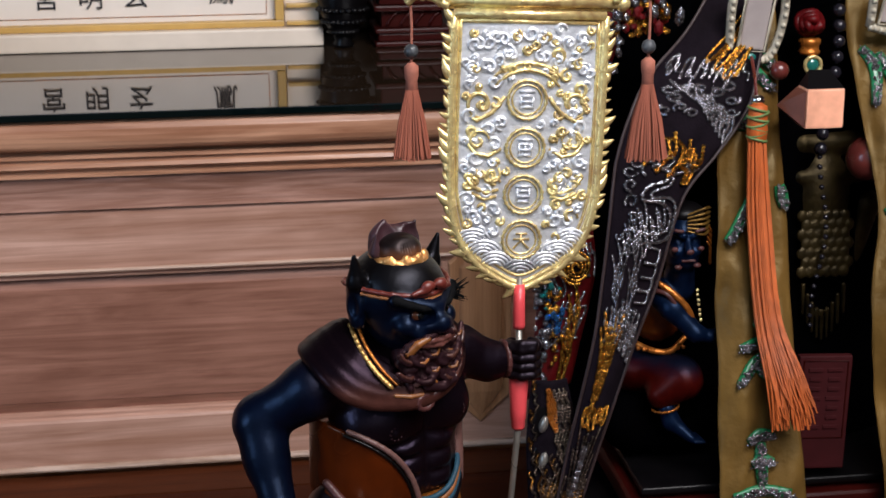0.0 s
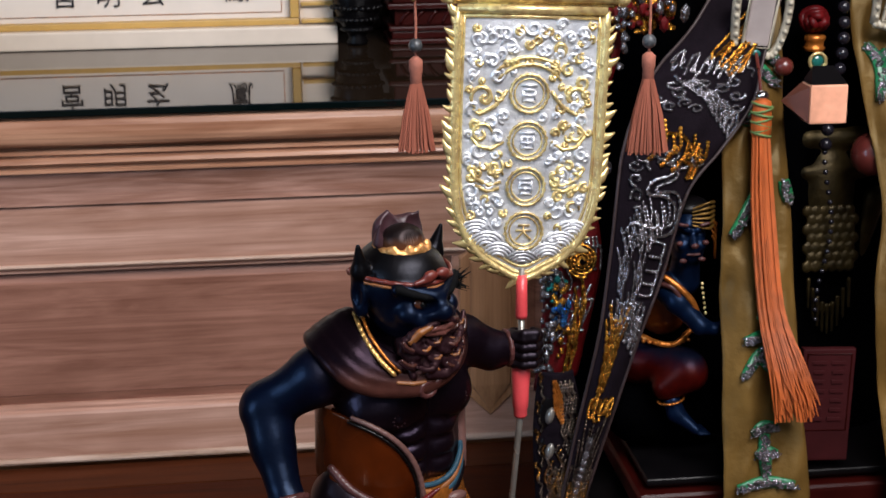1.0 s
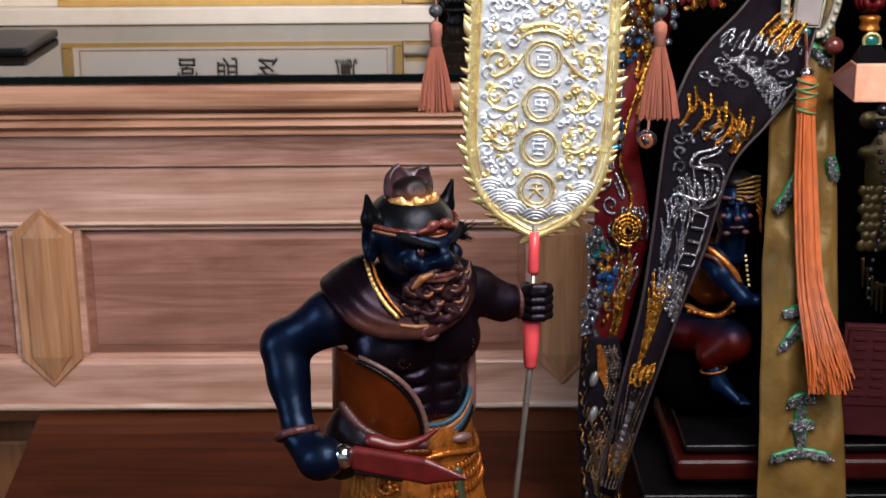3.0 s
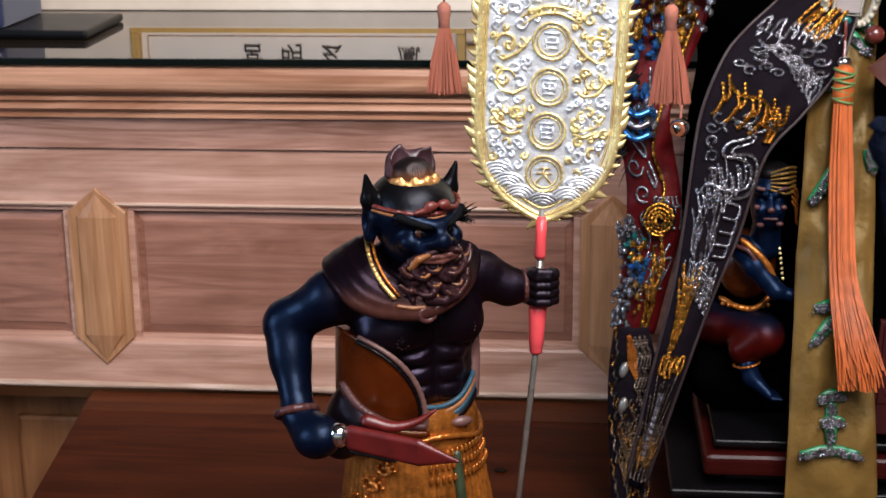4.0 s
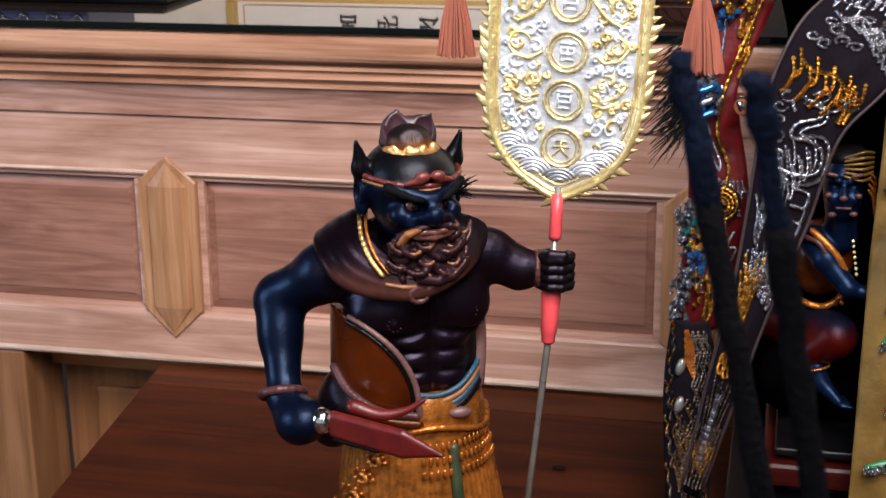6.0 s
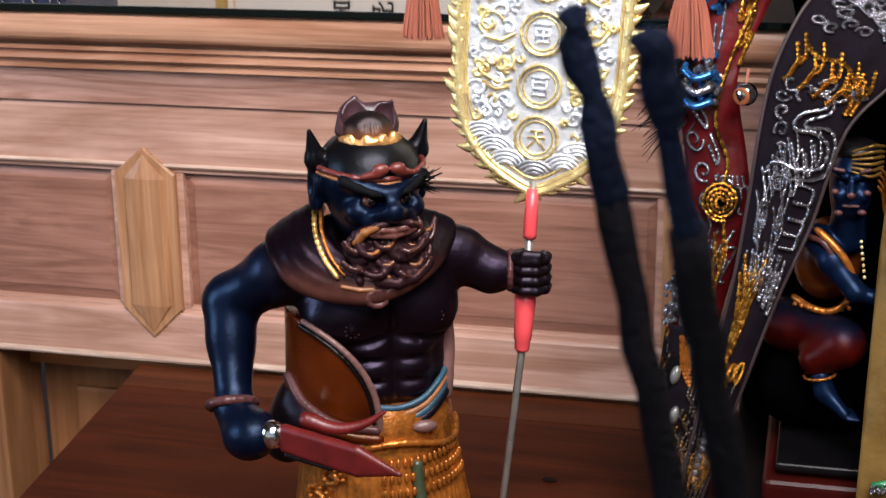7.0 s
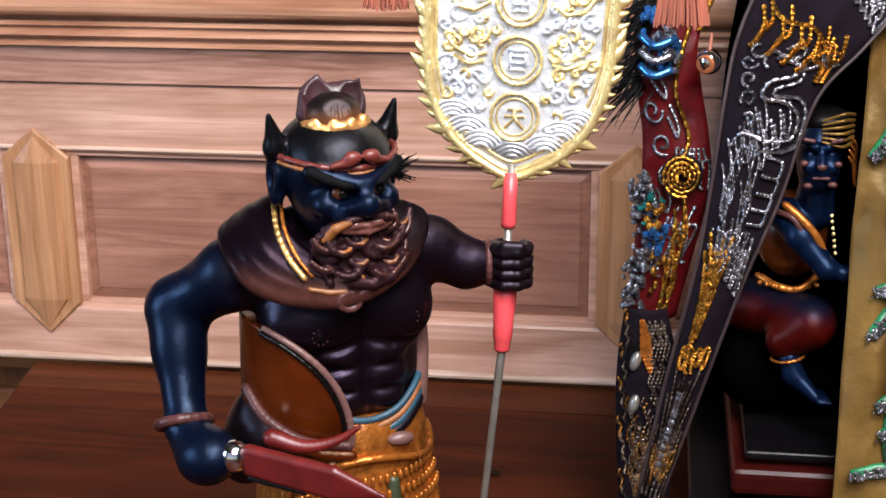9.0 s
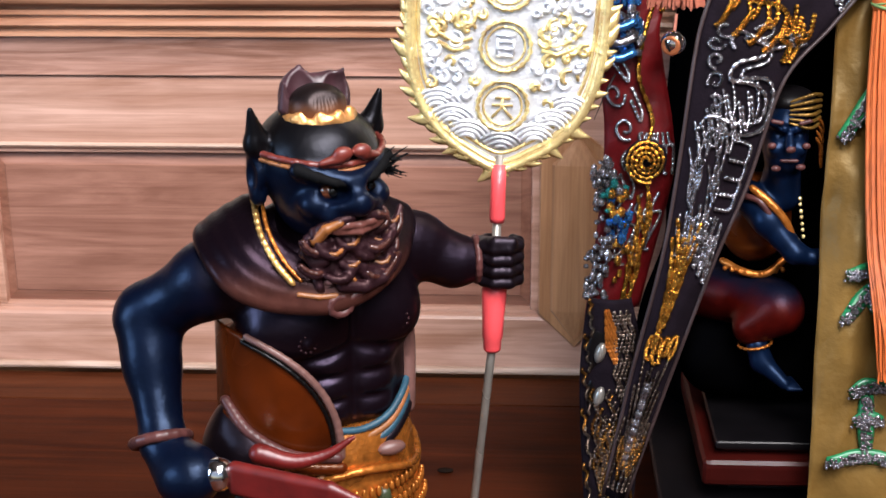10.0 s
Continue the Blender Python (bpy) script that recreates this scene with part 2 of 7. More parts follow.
def tube(bm, pts, r, seg=6, taper=None, closed=False, caps=True):
    """A round bar along a line of points; r may be a list."""
    pts = [Vector(p) for p in pts]
    n = len(pts)
    rings, up = [], None
    for i, p in enumerate(pts):
        if closed:
            d = pts[(i + 1) % n] - pts[i - 1]
        else:
            d = pts[min(i + 1, n - 1)] - pts[max(i - 1, 0)]
        d = d.normalized() if d.length > 1e-9 else Vector((0, 0, 1))
        if up is None:
            up = d.orthogonal().normalized()
        up = (up - d * up.dot(d))
        up = up.normalized() if up.length > 1e-6 else d.orthogonal().normalized()
        side = d.cross(up)
        rr = r[i] if isinstance(r, (list, tuple)) else r
        rings.append([bm.verts.new(p + (up * math.cos(a) + side * math.sin(a)) * rr) for a in (2 * math.pi * k / seg for k in range(seg))])
    pairs = list(zip(rings, rings[1:])) + ([(rings[-1], rings[0])] if closed else [])
    for a, b in pairs:
        for k in range(seg):
            bm.faces.new((a[k], a[(k + 1) % seg], b[(k + 1) % seg], b[k]))
    if caps and not closed:
        bm.faces.new(rings[0][::-1])
        bm.faces.new(rings[-1])


def ball(bm, c, r, u=10, v=7, scale=(1, 1, 1)):
    m = Matrix.Translation(c) @ Matrix.Diagonal((*scale, 1))
    bmesh.ops.create_uvsphere(bm, u_segments=u, v_segments=v, radius=r, matrix=m)


def turned(bm, prof, seg=24, m=None):
    """A turned body: (radius, z) from bottom to top."""
    rings = []
    for r, z in prof:
        rings.append([bm.verts.new((r * math.cos(2 * math.pi * k / seg), r * math.sin(2 * math.pi * k / seg), z)) for k in range(seg)])
    for a, b in zip(rings, rings[1:]):
        for k in range(seg):
            bm.faces.new((a[k], a[(k + 1) % seg], b[(k + 1) % seg], b[k]))
    bm.faces.new(rings[0][::-1])
    bm.faces.new(rings[-1])
    if m:
        bmesh.ops.transform(bm, matrix=m, verts=[v for r in rings for v in r])


def curve_pts(pts, n):
    """A smooth line (Catmull-Rom) through a few points."""
    p = [Vector(a) for a in pts]
    p = [p[0] * 2 - p[1]] + p + [p[-1] * 2 - p[-2]]
    out = []
    for i in range(1, len(p) - 2):
        for k in range(n):
            t = k / n
            a, b, c, d = p[i - 1], p[i], p[i + 1], p[i + 2]
            out.append(0.5 * ((2 * b) + (c - a) * t + (2 * a - 5 * b + 4 * c - d) * t * t + (3 * b - a - 3 * c + d) * t ** 3))
    out.append(p[-2])
    return out


# ---- carved forms: smooth unions of simple bodies, turned into a skin ----
def sd_cap(P, a, b, r1, r2):
    a, b = np.array(a, np.float32), np.array(b, np.float32)
    ba = b - a
    pa = P - a
    h = np.clip((pa @ ba) / max(1e-12, float(ba @ ba)), 0, 1)
    return np.linalg.norm(pa - h[..., None] * ba, axis=-1) - (r1 + (r2 - r1) * h)


def sd_ell(P, c, r, rot=None):
    q = P - np.array(c, np.float32)
    if rot is not None:
        q = q @ np.array(Euler([radians(a) for a in rot]).to_matrix(), np.float32)
    r = np.array(r, np.float32)
    k0 = np.linalg.norm(q / r, axis=-1)
    k1 = np.linalg.norm(q / (r * r), axis=-1)
    return k0 * (k0 - 1) / np.maximum(k1, 1e-6)


def carve(bodies, res, k):
    """Skin of a list of bodies: ('+', '-' or '&' (common part), kind, numbers, own blend). Gives vertices and quads."""
    lo, hi = np.full(3, 1e9), np.full(3, -1e9)
    boxes = []
    for op, kind, arg, *_ in bodies:
        if kind == "cap":
            a, b, r1, r2 = arg
            rr = max(r1, r2)
            l, h = np.minimum(a, b) - rr, np.maximum(a, b) + rr
        else:
            c, r = np.array(arg[0]), np.array(arg[1])
            rr = r if len(arg) < 3 else np.full(3, r.max())
            l, h = c - rr, c + rr
        boxes.append((l, h))
        if op == "+":
            lo, hi = np.minimum(lo, l), np.maximum(hi, h)
    lo, hi = lo - 3 * res, hi + 3 * res
    n = np.ceil((hi - lo) / res).astype(int) + 1
    V = np.full(tuple(n), 0.02, np.float32)
    for (op, kind, arg, *own), (l, h) in zip(bodies, boxes):
        kk = own[0] if own else k
        m = kk + 4 * res if op != "&" else 1.0
        i0 = np.clip(np.floor((l - m - lo) / res).astype(int), 0, n)
        i1 = np.clip(np.ceil((h + m - lo) / res).astype(int) + 1, 0, n)
        if (i1 <= i0).any():
            continue
        ax = [np.arange(i0[d], i1[d], dtype=np.float32) * res + lo[d] for d in range(3)]
        P = np.stack(np.meshgrid(*ax, indexing="ij"), -1).astype(np.float32)
        d = sd_cap(P, *arg) if kind == "cap" else sd_ell(P, *arg)
        sl = tuple(slice(i0[q], i1[q]) for q in range(3))
        v = V[sl]
        if op == "+":
            hh = np.clip(0.5 + 0.5 * (v - d) / kk, 0, 1)
            V[sl] = v + (d - v) * hh - kk * hh * (1 - hh)
        else:
            d = d if op == "&" else -d
            hh = np.clip(0.5 - 0.5 * (v - d) / kk, 0, 1)
            V[sl] = v + (d - v) * hh + kk * hh * (1 - hh)
    S = V < 0
    cells = tuple(np.array(S.shape) - 1)
    tot, cnt = np.zeros((*cells, 3), np.float32), np.zeros(cells, np.float32)
    corner = lambda A, o: A[o[0]:o[0] + cells[0], o[1]:o[1] + cells[1], o[2]:o[2] + cells[2]]
    for axis in range(3):
        for u in (0, 1):
            for w in (0, 1):
                o = [u, w]
                o.insert(axis, 0)
                e = list(o)
                e[axis] = 1
                va, vb = corner(V, o), corner(V, e)
                cross = (va < 0) != (vb < 0)
                t = np.where(cross, va / np.where(cross, va - vb, 1), 0)
                for d in range(3):
                    tot[..., d] += np.where(cross, o[d] + (t if d == axis else 0), 0)
                cnt += cross
    act = cnt > 0
    idx = np.full(cells, -1, np.int64)
    idx[act] = np.arange(act.sum())
    verts = (np.argwhere(act) + tot[act] / cnt[act][:, None]) * res + lo
    quads = []
    for axis in range(3):
        u, w = [d for d in range(3) if d != axis]
        sl0 = [slice(1, -1)] * 3
        a = [slice(1, c) for c in cells]
        a[axis] = slice(0, cells[axis])
        b = list(a)
        b[axis] = slice(1, cells[axis] + 1)
        s0, s1 = S[tuple(a)], S[tuple(b)]
        e = np.argwhere(s0 != s1)
        flip = s0[tuple(e.T)]
        for d in (u, w):
            e[:, d] += 1
        def at(du, dw):
            q = e.copy()
            q[:, u] -= du
            q[:, w] -= dw
            return idx[tuple(q.T)]
        q4 = np.stack([at(1, 1), at(0, 1), at(0, 0), at(1, 0)], 1)
        if axis == 1:
            flip = ~flip
        q4[~flip] = q4[~flip][:, ::-1]
        quads.append(q4)
    return verts, np.concatenate(quads)


def carved_mesh(name, groups):
    """One mesh out of several carved skins: (bodies, step, blend, material)."""
    vs, fs, ms, mats, base = [], [], [], [], 0
    for bodies, res, k, material in groups:
        v, f = carve(bodies, res, k)
        if material not in mats:
            mats.append(material)
        vs.append(v); fs.append(f + base); ms.append(np.full(len(f), mats.index(material)))
        base += len(v)
    v, f, mi = np.concatenate(vs), np.concatenate(fs), np.concatenate(ms)
    me = bpy.data.meshes.new(name)
    me.vertices.add(len(v)); me.loops.add(f.size); me.polygons.add(len(f))
    me.vertices.foreach_set("co", v.astype(np.float32).ravel())
    me.loops.foreach_set("vertex_index", f.ravel().astype(np.int32))
    me.polygons.foreach_set("loop_start", np.arange(0, f.size, 4, dtype=np.int32))
    me.polygons.foreach_set("material_index", mi.astype(np.int32))
    me.polygons.foreach_set("use_smooth", np.ones(len(f), bool))
    for x in mats:
        me.materials.append(x)
    me.update(calc_edges=True)
    return me


def chain(pts, r, r2=None):
    """A row of tapered bars along points, for carve()."""
    r2 = r if r2 is None else r2
    n = len(pts) - 1
    return [("+", "cap", (tuple(pts[i]), tuple(pts[i + 1]), r + (r2 - r) * i / n, r + (r2 - r) * (i + 1) / n)) for i in range(n)]


# ---- the hall that closes the place ----
def hall():
    for name, lo, hi, m in (("wall_north", (-2.7, 0.62, -0.9), (2.9, 0.72, 2.6), M_WALL), ("wall_west", (-2.8, -3.6, -0.9), (-2.7, 0.72, 2.6), M_WALL),
                            ("wall_east", (2.8, -3.6, -0.9), (2.9, 0.62, 2.6), M_WALL), ("floor", (-2.8, -6.0, -1.0), (2.9, 0.72, -0.9), M_FLOOR),
                            ("ceiling", (-2.8, -3.6, 2.6), (2.9, 0.72, 2.7), M_WALL)):
        bm = bmesh.new()
        box(bm, lo, hi)
        thing(name, bm, m, "plain brown temple hall " + name.split("_")[0], name.split("_")[0], kind="structure")


hall()


# ---- the carved altar table with its moulded front ----
def altar():
    t = empty("altar_table", "tan camphor wood altar table with moulded and panelled front", "altar table")
    x0, x1 = -0.75, 1.15
    bm = bmesh.new()
    crown = [(0.0, 0.294), (-0.026, 0.294)]
    for i in range(9):
        a = math.pi / 2 - math.pi * i / 8
        crown.append((-0.026 - 0.006 * math.cos(a), 0.2825 + 0.0115 * math.sin(a)))
    crown += [(-0.022, 0.269), (0.0, 0.269)]
    extrude_profile(bm, crown, x0, x1, 24, 0.0002)
    part("crown_moulding", bm, M_CROWN, t)
    bm = bmesh.new()
    extrude_profile(bm, [(0.03, 0.2688), (-0.018, 0.2688), (-0.018, 0.2675), (-0.0225, 0.2665), (-0.0225, 0.2635), (-0.019, 0.2625), (-0.019, 0.2605), (-0.0215, 0.2595),
                         (-0.0225, 0.2565), (-0.020, 0.2545), (-0.0165, 0.254), (-0.0165, 0.2515), (-0.0185, 0.2505), (-0.0185, 0.2485), (-0.015, 0.2475), (0.03, 0.2475)], x0, x1, 24, 0.0002)
    part("fillet_moulding", bm, M_CROWN, t)
    bm = bmesh.new()
    cove = [(0.03, 0.2472), (-0.014, 0.2472)]
    for i in range(9):
        a = i / 8
        cove.append((-0.0145 + 0.008 * math.sin(a * math.pi / 2), 0.246 - 0.026 * a))
    cove += [(-0.0045, 0.2195), (0.03, 0.2195)]
    extrude_profile(bm, cove, x0, x1, 24, 0.0002)
    part("cove_moulding", bm, M_FRIEZE, t)
    bm = bmesh.new()
    extrude_profile(bm, [(0.03, 0.2185), (-0.002, 0.2185), (-0.0032, 0.2170), (-0.0032, 0.2150), (-0.0008, 0.195), (0.0012, 0.1695), (0.0016, 0.1672), (0.0036, 0.1655), (0.0036, 0.1637), (0.008, 0.1620), (0.03, 0.162)], x0, x1, 24, 0.00015)
    part("upper_rail", bm, M_RAIL, t)
    bm = bmesh.new()
    extrude_profile(bm, [(0.03, 0.0515), (0.008, 0.0515), (0.004, 0.0500), (0.004, 0.0480), (0.0012, 0.0466), (0.0, 0.0445), (0.0, 0.0088), (0.03, 0.0088)], x0, x1, 24, 0.00015)
    part("lower_rail", bm, M_RAIL, t)
    bm = bmesh.new()
    extrude_profile(bm, [(0.03, 0.0086), (-0.0004, 0.0086), (-0.0022, 0.0078), (-0.0030, 0.0058), (-0.0022, 0.0038), (0.0, 0.003), (0.03, 0.003)], x0, x1, 24, 0.0002)
    part("bottom_bead", bm, M_EDGE, t, "pale worn edge bead with highlight colour")
    bm = bmesh.new()
    extrude_profile(bm, [(0.0012, 0.1712), (-0.0006, 0.1706), (-0.0011, 0.1694), (-0.0002, 0.1680), (0.0018, 0.1672)], x0, x1, 24, 0.0002)
    part("frieze_bead", bm, M_EDGE, t, "pale worn edge bead with highlight colour")
    pitch = 0.4355
    for i in range(-1, 3):
        c = i * pitch
        bm = bmesh.new()
        w, zt, zb = 0.0255, 0.163, 0.0495
        out = [(c - w, zb), (c, 0.0245), (c + w, zb), (c + w, zt), (c, 0.184), (c - w, zt)]
        prism(bm, out, -0.0022, 0.03, 0.0016)
        part("divider", bm, M_LOZ, t)
        bm = bmesh.new()
        extr = [(-0.0175, -0.0022), (-0.0155, -0.0050), (-0.006, -0.0066), (0.006, -0.0066), (0.0155, -0.0050), (0.0175, -0.0022)]
        va = [bm.verts.new((c + x, y, zb + 0.004)) for x, y in extr]
        vb = [bm.verts.new((c + x, y, zt - 0.004)) for x, y in extr]
        for k in range(5):
            bm.faces.new((va[k], va[k + 1], vb[k + 1], vb[k]))
        tip0, tip1 = bm.verts.new((c, -0.0026, 0.030)), bm.verts.new((c, -0.0026, 0.1785))
        for k in range(5):
            bm.faces.new((va[k + 1], va[k], tip0))
            bm.faces.new((vb[k], vb[k + 1], tip1))
        bmesh.ops.recalc_face_normals(bm, faces=bm.faces)
        part("divider_rib", bm, M_LOZ, t)
        if i < 2:
            a, b = c + 0.0285, c + pitch - 0.0285
            for x0_, x1_ in ((a - 0.004, a + 0.0025), (b - 0.0025, b + 0.004)):
                bm = bmesh.new()
                box(bm, (x0_, 0.0035, 0.0505), (x1_, 0.03, 0.163), 0.0012)
                part("panel_bead", bm, M_RAIL, t)
            bm = bmesh.new()
            f = 0.009
            v = [[bm.verts.new((x, y, z)) for x, z in ((a + o, 0.0505 + o), (b - o, 0.0505 + o), (b - o, 0.163 - o), (a + o, 0.163 - o))] for o, y in ((0.0, 0.011), (f, 0.008), (f + 0.0008, 0.0072))]
            for p, q in zip(v, v[1:]):
                for k in range(4):
                    bm.faces.new((p[k], p[(k + 1) % 4], q[(k + 1) % 4], q[k]))
            bm.faces.new(v[-1])
            bk = [bm.verts.new((x, 0.03, z)) for x, z in ((a, 0.0505), (b, 0.0505), (b, 0.163), (a, 0.163))]
            bm.faces.new(bk[::-1])
            for k in range(4):
                bm.faces.new((bk[k], bk[(k + 1) % 4], v[0][(k + 1) % 4], v[0][k]))
            bmesh.ops.recalc_face_normals(bm, faces=bm.faces)
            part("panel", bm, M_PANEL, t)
    bm = bmesh.new()
    box(bm, (x0, 0.031, 0.003), (x1, 0.58, 0.2935))
    part("carcass", bm, M_PANEL, t)
    # the open base: posts, a strip and a sunk door seen beside the red table
    for xa in (-0.215, -0.62, 0.9):
        bm = bmesh.new()
        box(bm, (xa, 0.0, -0.9), (xa + 0.07, 0.07, 0.0028), 0.003)
        part("leg_post", bm, M_POST, t)
    bm = bmesh.new()
    box(bm, (-0.145, 0.05, -0.028), (0.9, 0.09, 0.0028), 0.001)
    part("base_strip", bm, M_ORANGE, t)
    bm = bmesh.new()
    box(bm, (-0.145, 0.075, -0.9), (0.9, 0.10, -0.0285))
    part("base_panel", bm, M_POST, t)
    bm = bmesh.new()
    box(bm, (-0.115, 0.068, -0.6), (0.1, 0.0748, -0.055), 0.004)
    part("base_door", bm, M_POST, t)


altar()


def red_table():
    t = empty("red_side_table", "red-brown polished wooden table pushed against the altar", "table")
    m = pose(-0.016, 0, 0, 0, 0, 5.6)
    rows = ((-0.046, 0.0, M_TABLE2), (-0.40, -0.0464, M_TABLE), (-0.98, -0.4004, M_TABLE))
    for a, b, mm in rows:
        bm = bmesh.new()
        vs = [bm.verts.new(p) for p in ((-0.016 - a * 0.097, a, 0), (1.05, a, 0), (1.05, b, 0), (-0.016 - b * 0.097, b, 0))]
        f = bm.faces.new(vs)
        r = bmesh.ops.extrude_face_region(bm, geom=[f])
        bmesh.ops.translate(bm, vec=(0, 0, -0.032), verts=[v for v in r["geom"] if isinstance(v, bmesh.types.BMVert)])
        bmesh.ops.recalc_face_normals(bm, faces=bm.faces)
        es = [e for e in bm.edges if all(abs(v.co.z) < 1e-6 for v in e.verts)]
        bmesh.ops.bevel(bm, geom=es, offset=0.0012, segments=2, affect="EDGES")
        part("plank", bm, mm, t)
    for x, y in ((0.10, -0.93), (0.98, -0.93), (0.06, -0.05), (0.98, -0.05)):
        bm = bmesh.new()
        box(bm, (x, y - 0.02, -0.9), (x + 0.045, y + 0.025, -0.0325), 0.003)
        part("leg", bm, M_TABLE, t)
    bm = bmesh.new()
    ball(bm, (0.352, -0.145, 0.0012), 0.0052, 10, 6, (1, 0.55, 0.25))
    thing("wood_chip", bm, M_DARKEDGE, "small dark speck of burnt ash on the red table", "debris")


red_table()

M_GLASS = glass_mat("black_glass_top", (0.020, 0.012, 0.007))
M_GLASSEDGE = glass_mat("glass_edge", (0.0015, 0.004, 0.004), 0.05)


def glass_top():
    t = empty("glass_tabletop", "dark reflective glass sheet lying on the altar", "glass top")
    bm = bmesh.new()
    box(bm, (-0.75, -0.030, 0.2945), (1.15, 0.58, 0.2995), 0.0008)
    part("glass_sheet", bm, M_GLASS, t)
    bm = bmesh.new()
    box(bm, (-0.75, -0.0335, 0.2943), (1.15, -0.0304, 0.2997), 0.0008)
    part("glass_rim", bm, M_GLASSEDGE, t, "black-green polished edge")


glass_top()


def text(name, body, size, m, material, parent, label="", thick=0.0006, shear=0.0):
    cu = bpy.data.curves.new(name, "FONT")
    cu.body, cu.size, cu.align_x, cu.align_y, cu.extrude, cu.resolution_u = body, size, "CENTER", "BOTTOM_BASELINE", thick, 3
    ob = new(name, cu)
    dg = bpy.context.evaluated_depsgraph_get()
    me = bpy.data.meshes.new_from_object(ob.evaluated_get(dg))
    bpy.data.objects.remove(ob)
    me.materials.clear()
    me.materials.append(material)
    o = new(name, me)
    o.parent = parent
    o.matrix_basis = m
    return tagged(o, label)


def certificate():
    t = empty("framed_certificate", "cream paper with brushed black characters in a gold frame", "certificate")
    y = 0.262
    bm = bmesh.new()
    box(bm, (-0.34, y - 0.014, 0.2998), (0.330, y + 0.04, 0.3165), 0.002)
    part("cream_plinth", bm, M_CREAM, t, "cream painted plinth")
    xa, xb, za, zb = -0.03, 0.287, 0.3166, 0.56
    bm = bmesh.new()
    box(bm, (xa, y + 0.008, za), (xb, y + 0.012, zb))
    part("paper", bm, M_PAPER, t)
    for lo, hi in (((xa - 0.008, y - 0.004, za), (xb + 0.008, y + 0.0078, za + 0.006)), ((xa - 0.008, y - 0.004, zb), (xb + 0.008, y + 0.012, zb + 0.008)),
                   ((xa - 0.008, y - 0.004, za + 0.0062), (xa, y + 0.012, zb - 0.0002)), ((xb, y - 0.004, za + 0.0062), (xb + 0.008, y + 0.012, zb - 0.0002))):
        bm = bmesh.new()
        box(bm, lo, hi, 0.0012)
        part("frame_bar", bm, M_GOLDPAINT, t)
    bm = bmesh.new()
    for x in (xa + 0.006, xb - 0.008):
        box(bm, (x, y + 0.0072, za + 0.012), (x + 0.0006, y + 0.0079, zb - 0.01))
    box(bm, (xa + 0.006, y + 0.0072, za + 0.0105), (xb - 0.0075, y + 0.0079, za + 0.0111))
    part("border_line", bm, M_GOLDDARK, t)
    for k, ch in enumerate("宮明玄"):
        text("character", ch, 0.0235, pose(0.082 + 0.0395 * k, y + 0.0068, 0.3375, 90), M_INK, t)
    text("character", "鳳", 0.0235, pose(0.2385, y + 0.0068, 0.3395, 90), M_INK, t)
    # the panelled side field beyond the frame
    bm = bmesh.new()
    box(bm, (0.2955, y, 0.3166), (0.327, y + 0.03, 0.56), 0.001)
    part("side_panel", bm, M_CREAM, t)
    for z in (0.3180, 0.3340):
        bm = bmesh.new()
        box(bm, (0.297, y - 0.006, z), (0.327, y - 0.0002, z + 0.004), 0.001)
        part("side_bar", bm, M_GOLDPAINT, t)
    bm = bmesh.new()
    box(bm, (-0.34, y, 0.3166), (xa - 0.0085, y + 0.03, 0.56), 0.001)
    part("side_panel", bm, M_CREAM, t)


certificate()


# added dark box that stands in for the shade behind the vessel
def gap_backing():
    bm = bmesh.new()
    box(bm, (0.332, 0.335, 0.2998), (1.1, 0.40, 0.95), 0.004)
    thing("dark_gap_backing", bm, mat("dark_gap_shade", (0.012, 0.007, 0.005), 0.5, spec=0.2), "added dark backing for the shaded gap on the altar", "shrine back")


gap_backing()


# ---- the guardian statue, one carved mesh, built facing -y and then turned ----
def arc(c, r, a0, a1, n, z=0.0, dz=0.0, sy=1.0):
    return [(c[0] + r * math.cos(radians(a0 + (a1 - a0) * i / n)), c[1] + sy * r * math.sin(radians(a0 + (a1 - a0) * i / n)), z + dz * i / n) for i in range(n + 1)]


def lifted(bodies, top=0.300, f=0.74):
    """Bodies below the brow moved up towards it, for a short broad face."""
    up = lambda q: (q[0], q[1], top - (top - q[2]) * f if q[2] < top else q[2])
    return [(o, k, (up(a[0]), up(a[1]), *a[2:]) if k == "cap" else (up(a[0]), *a[1:]), *own) for o, k, a, *own in bodies]


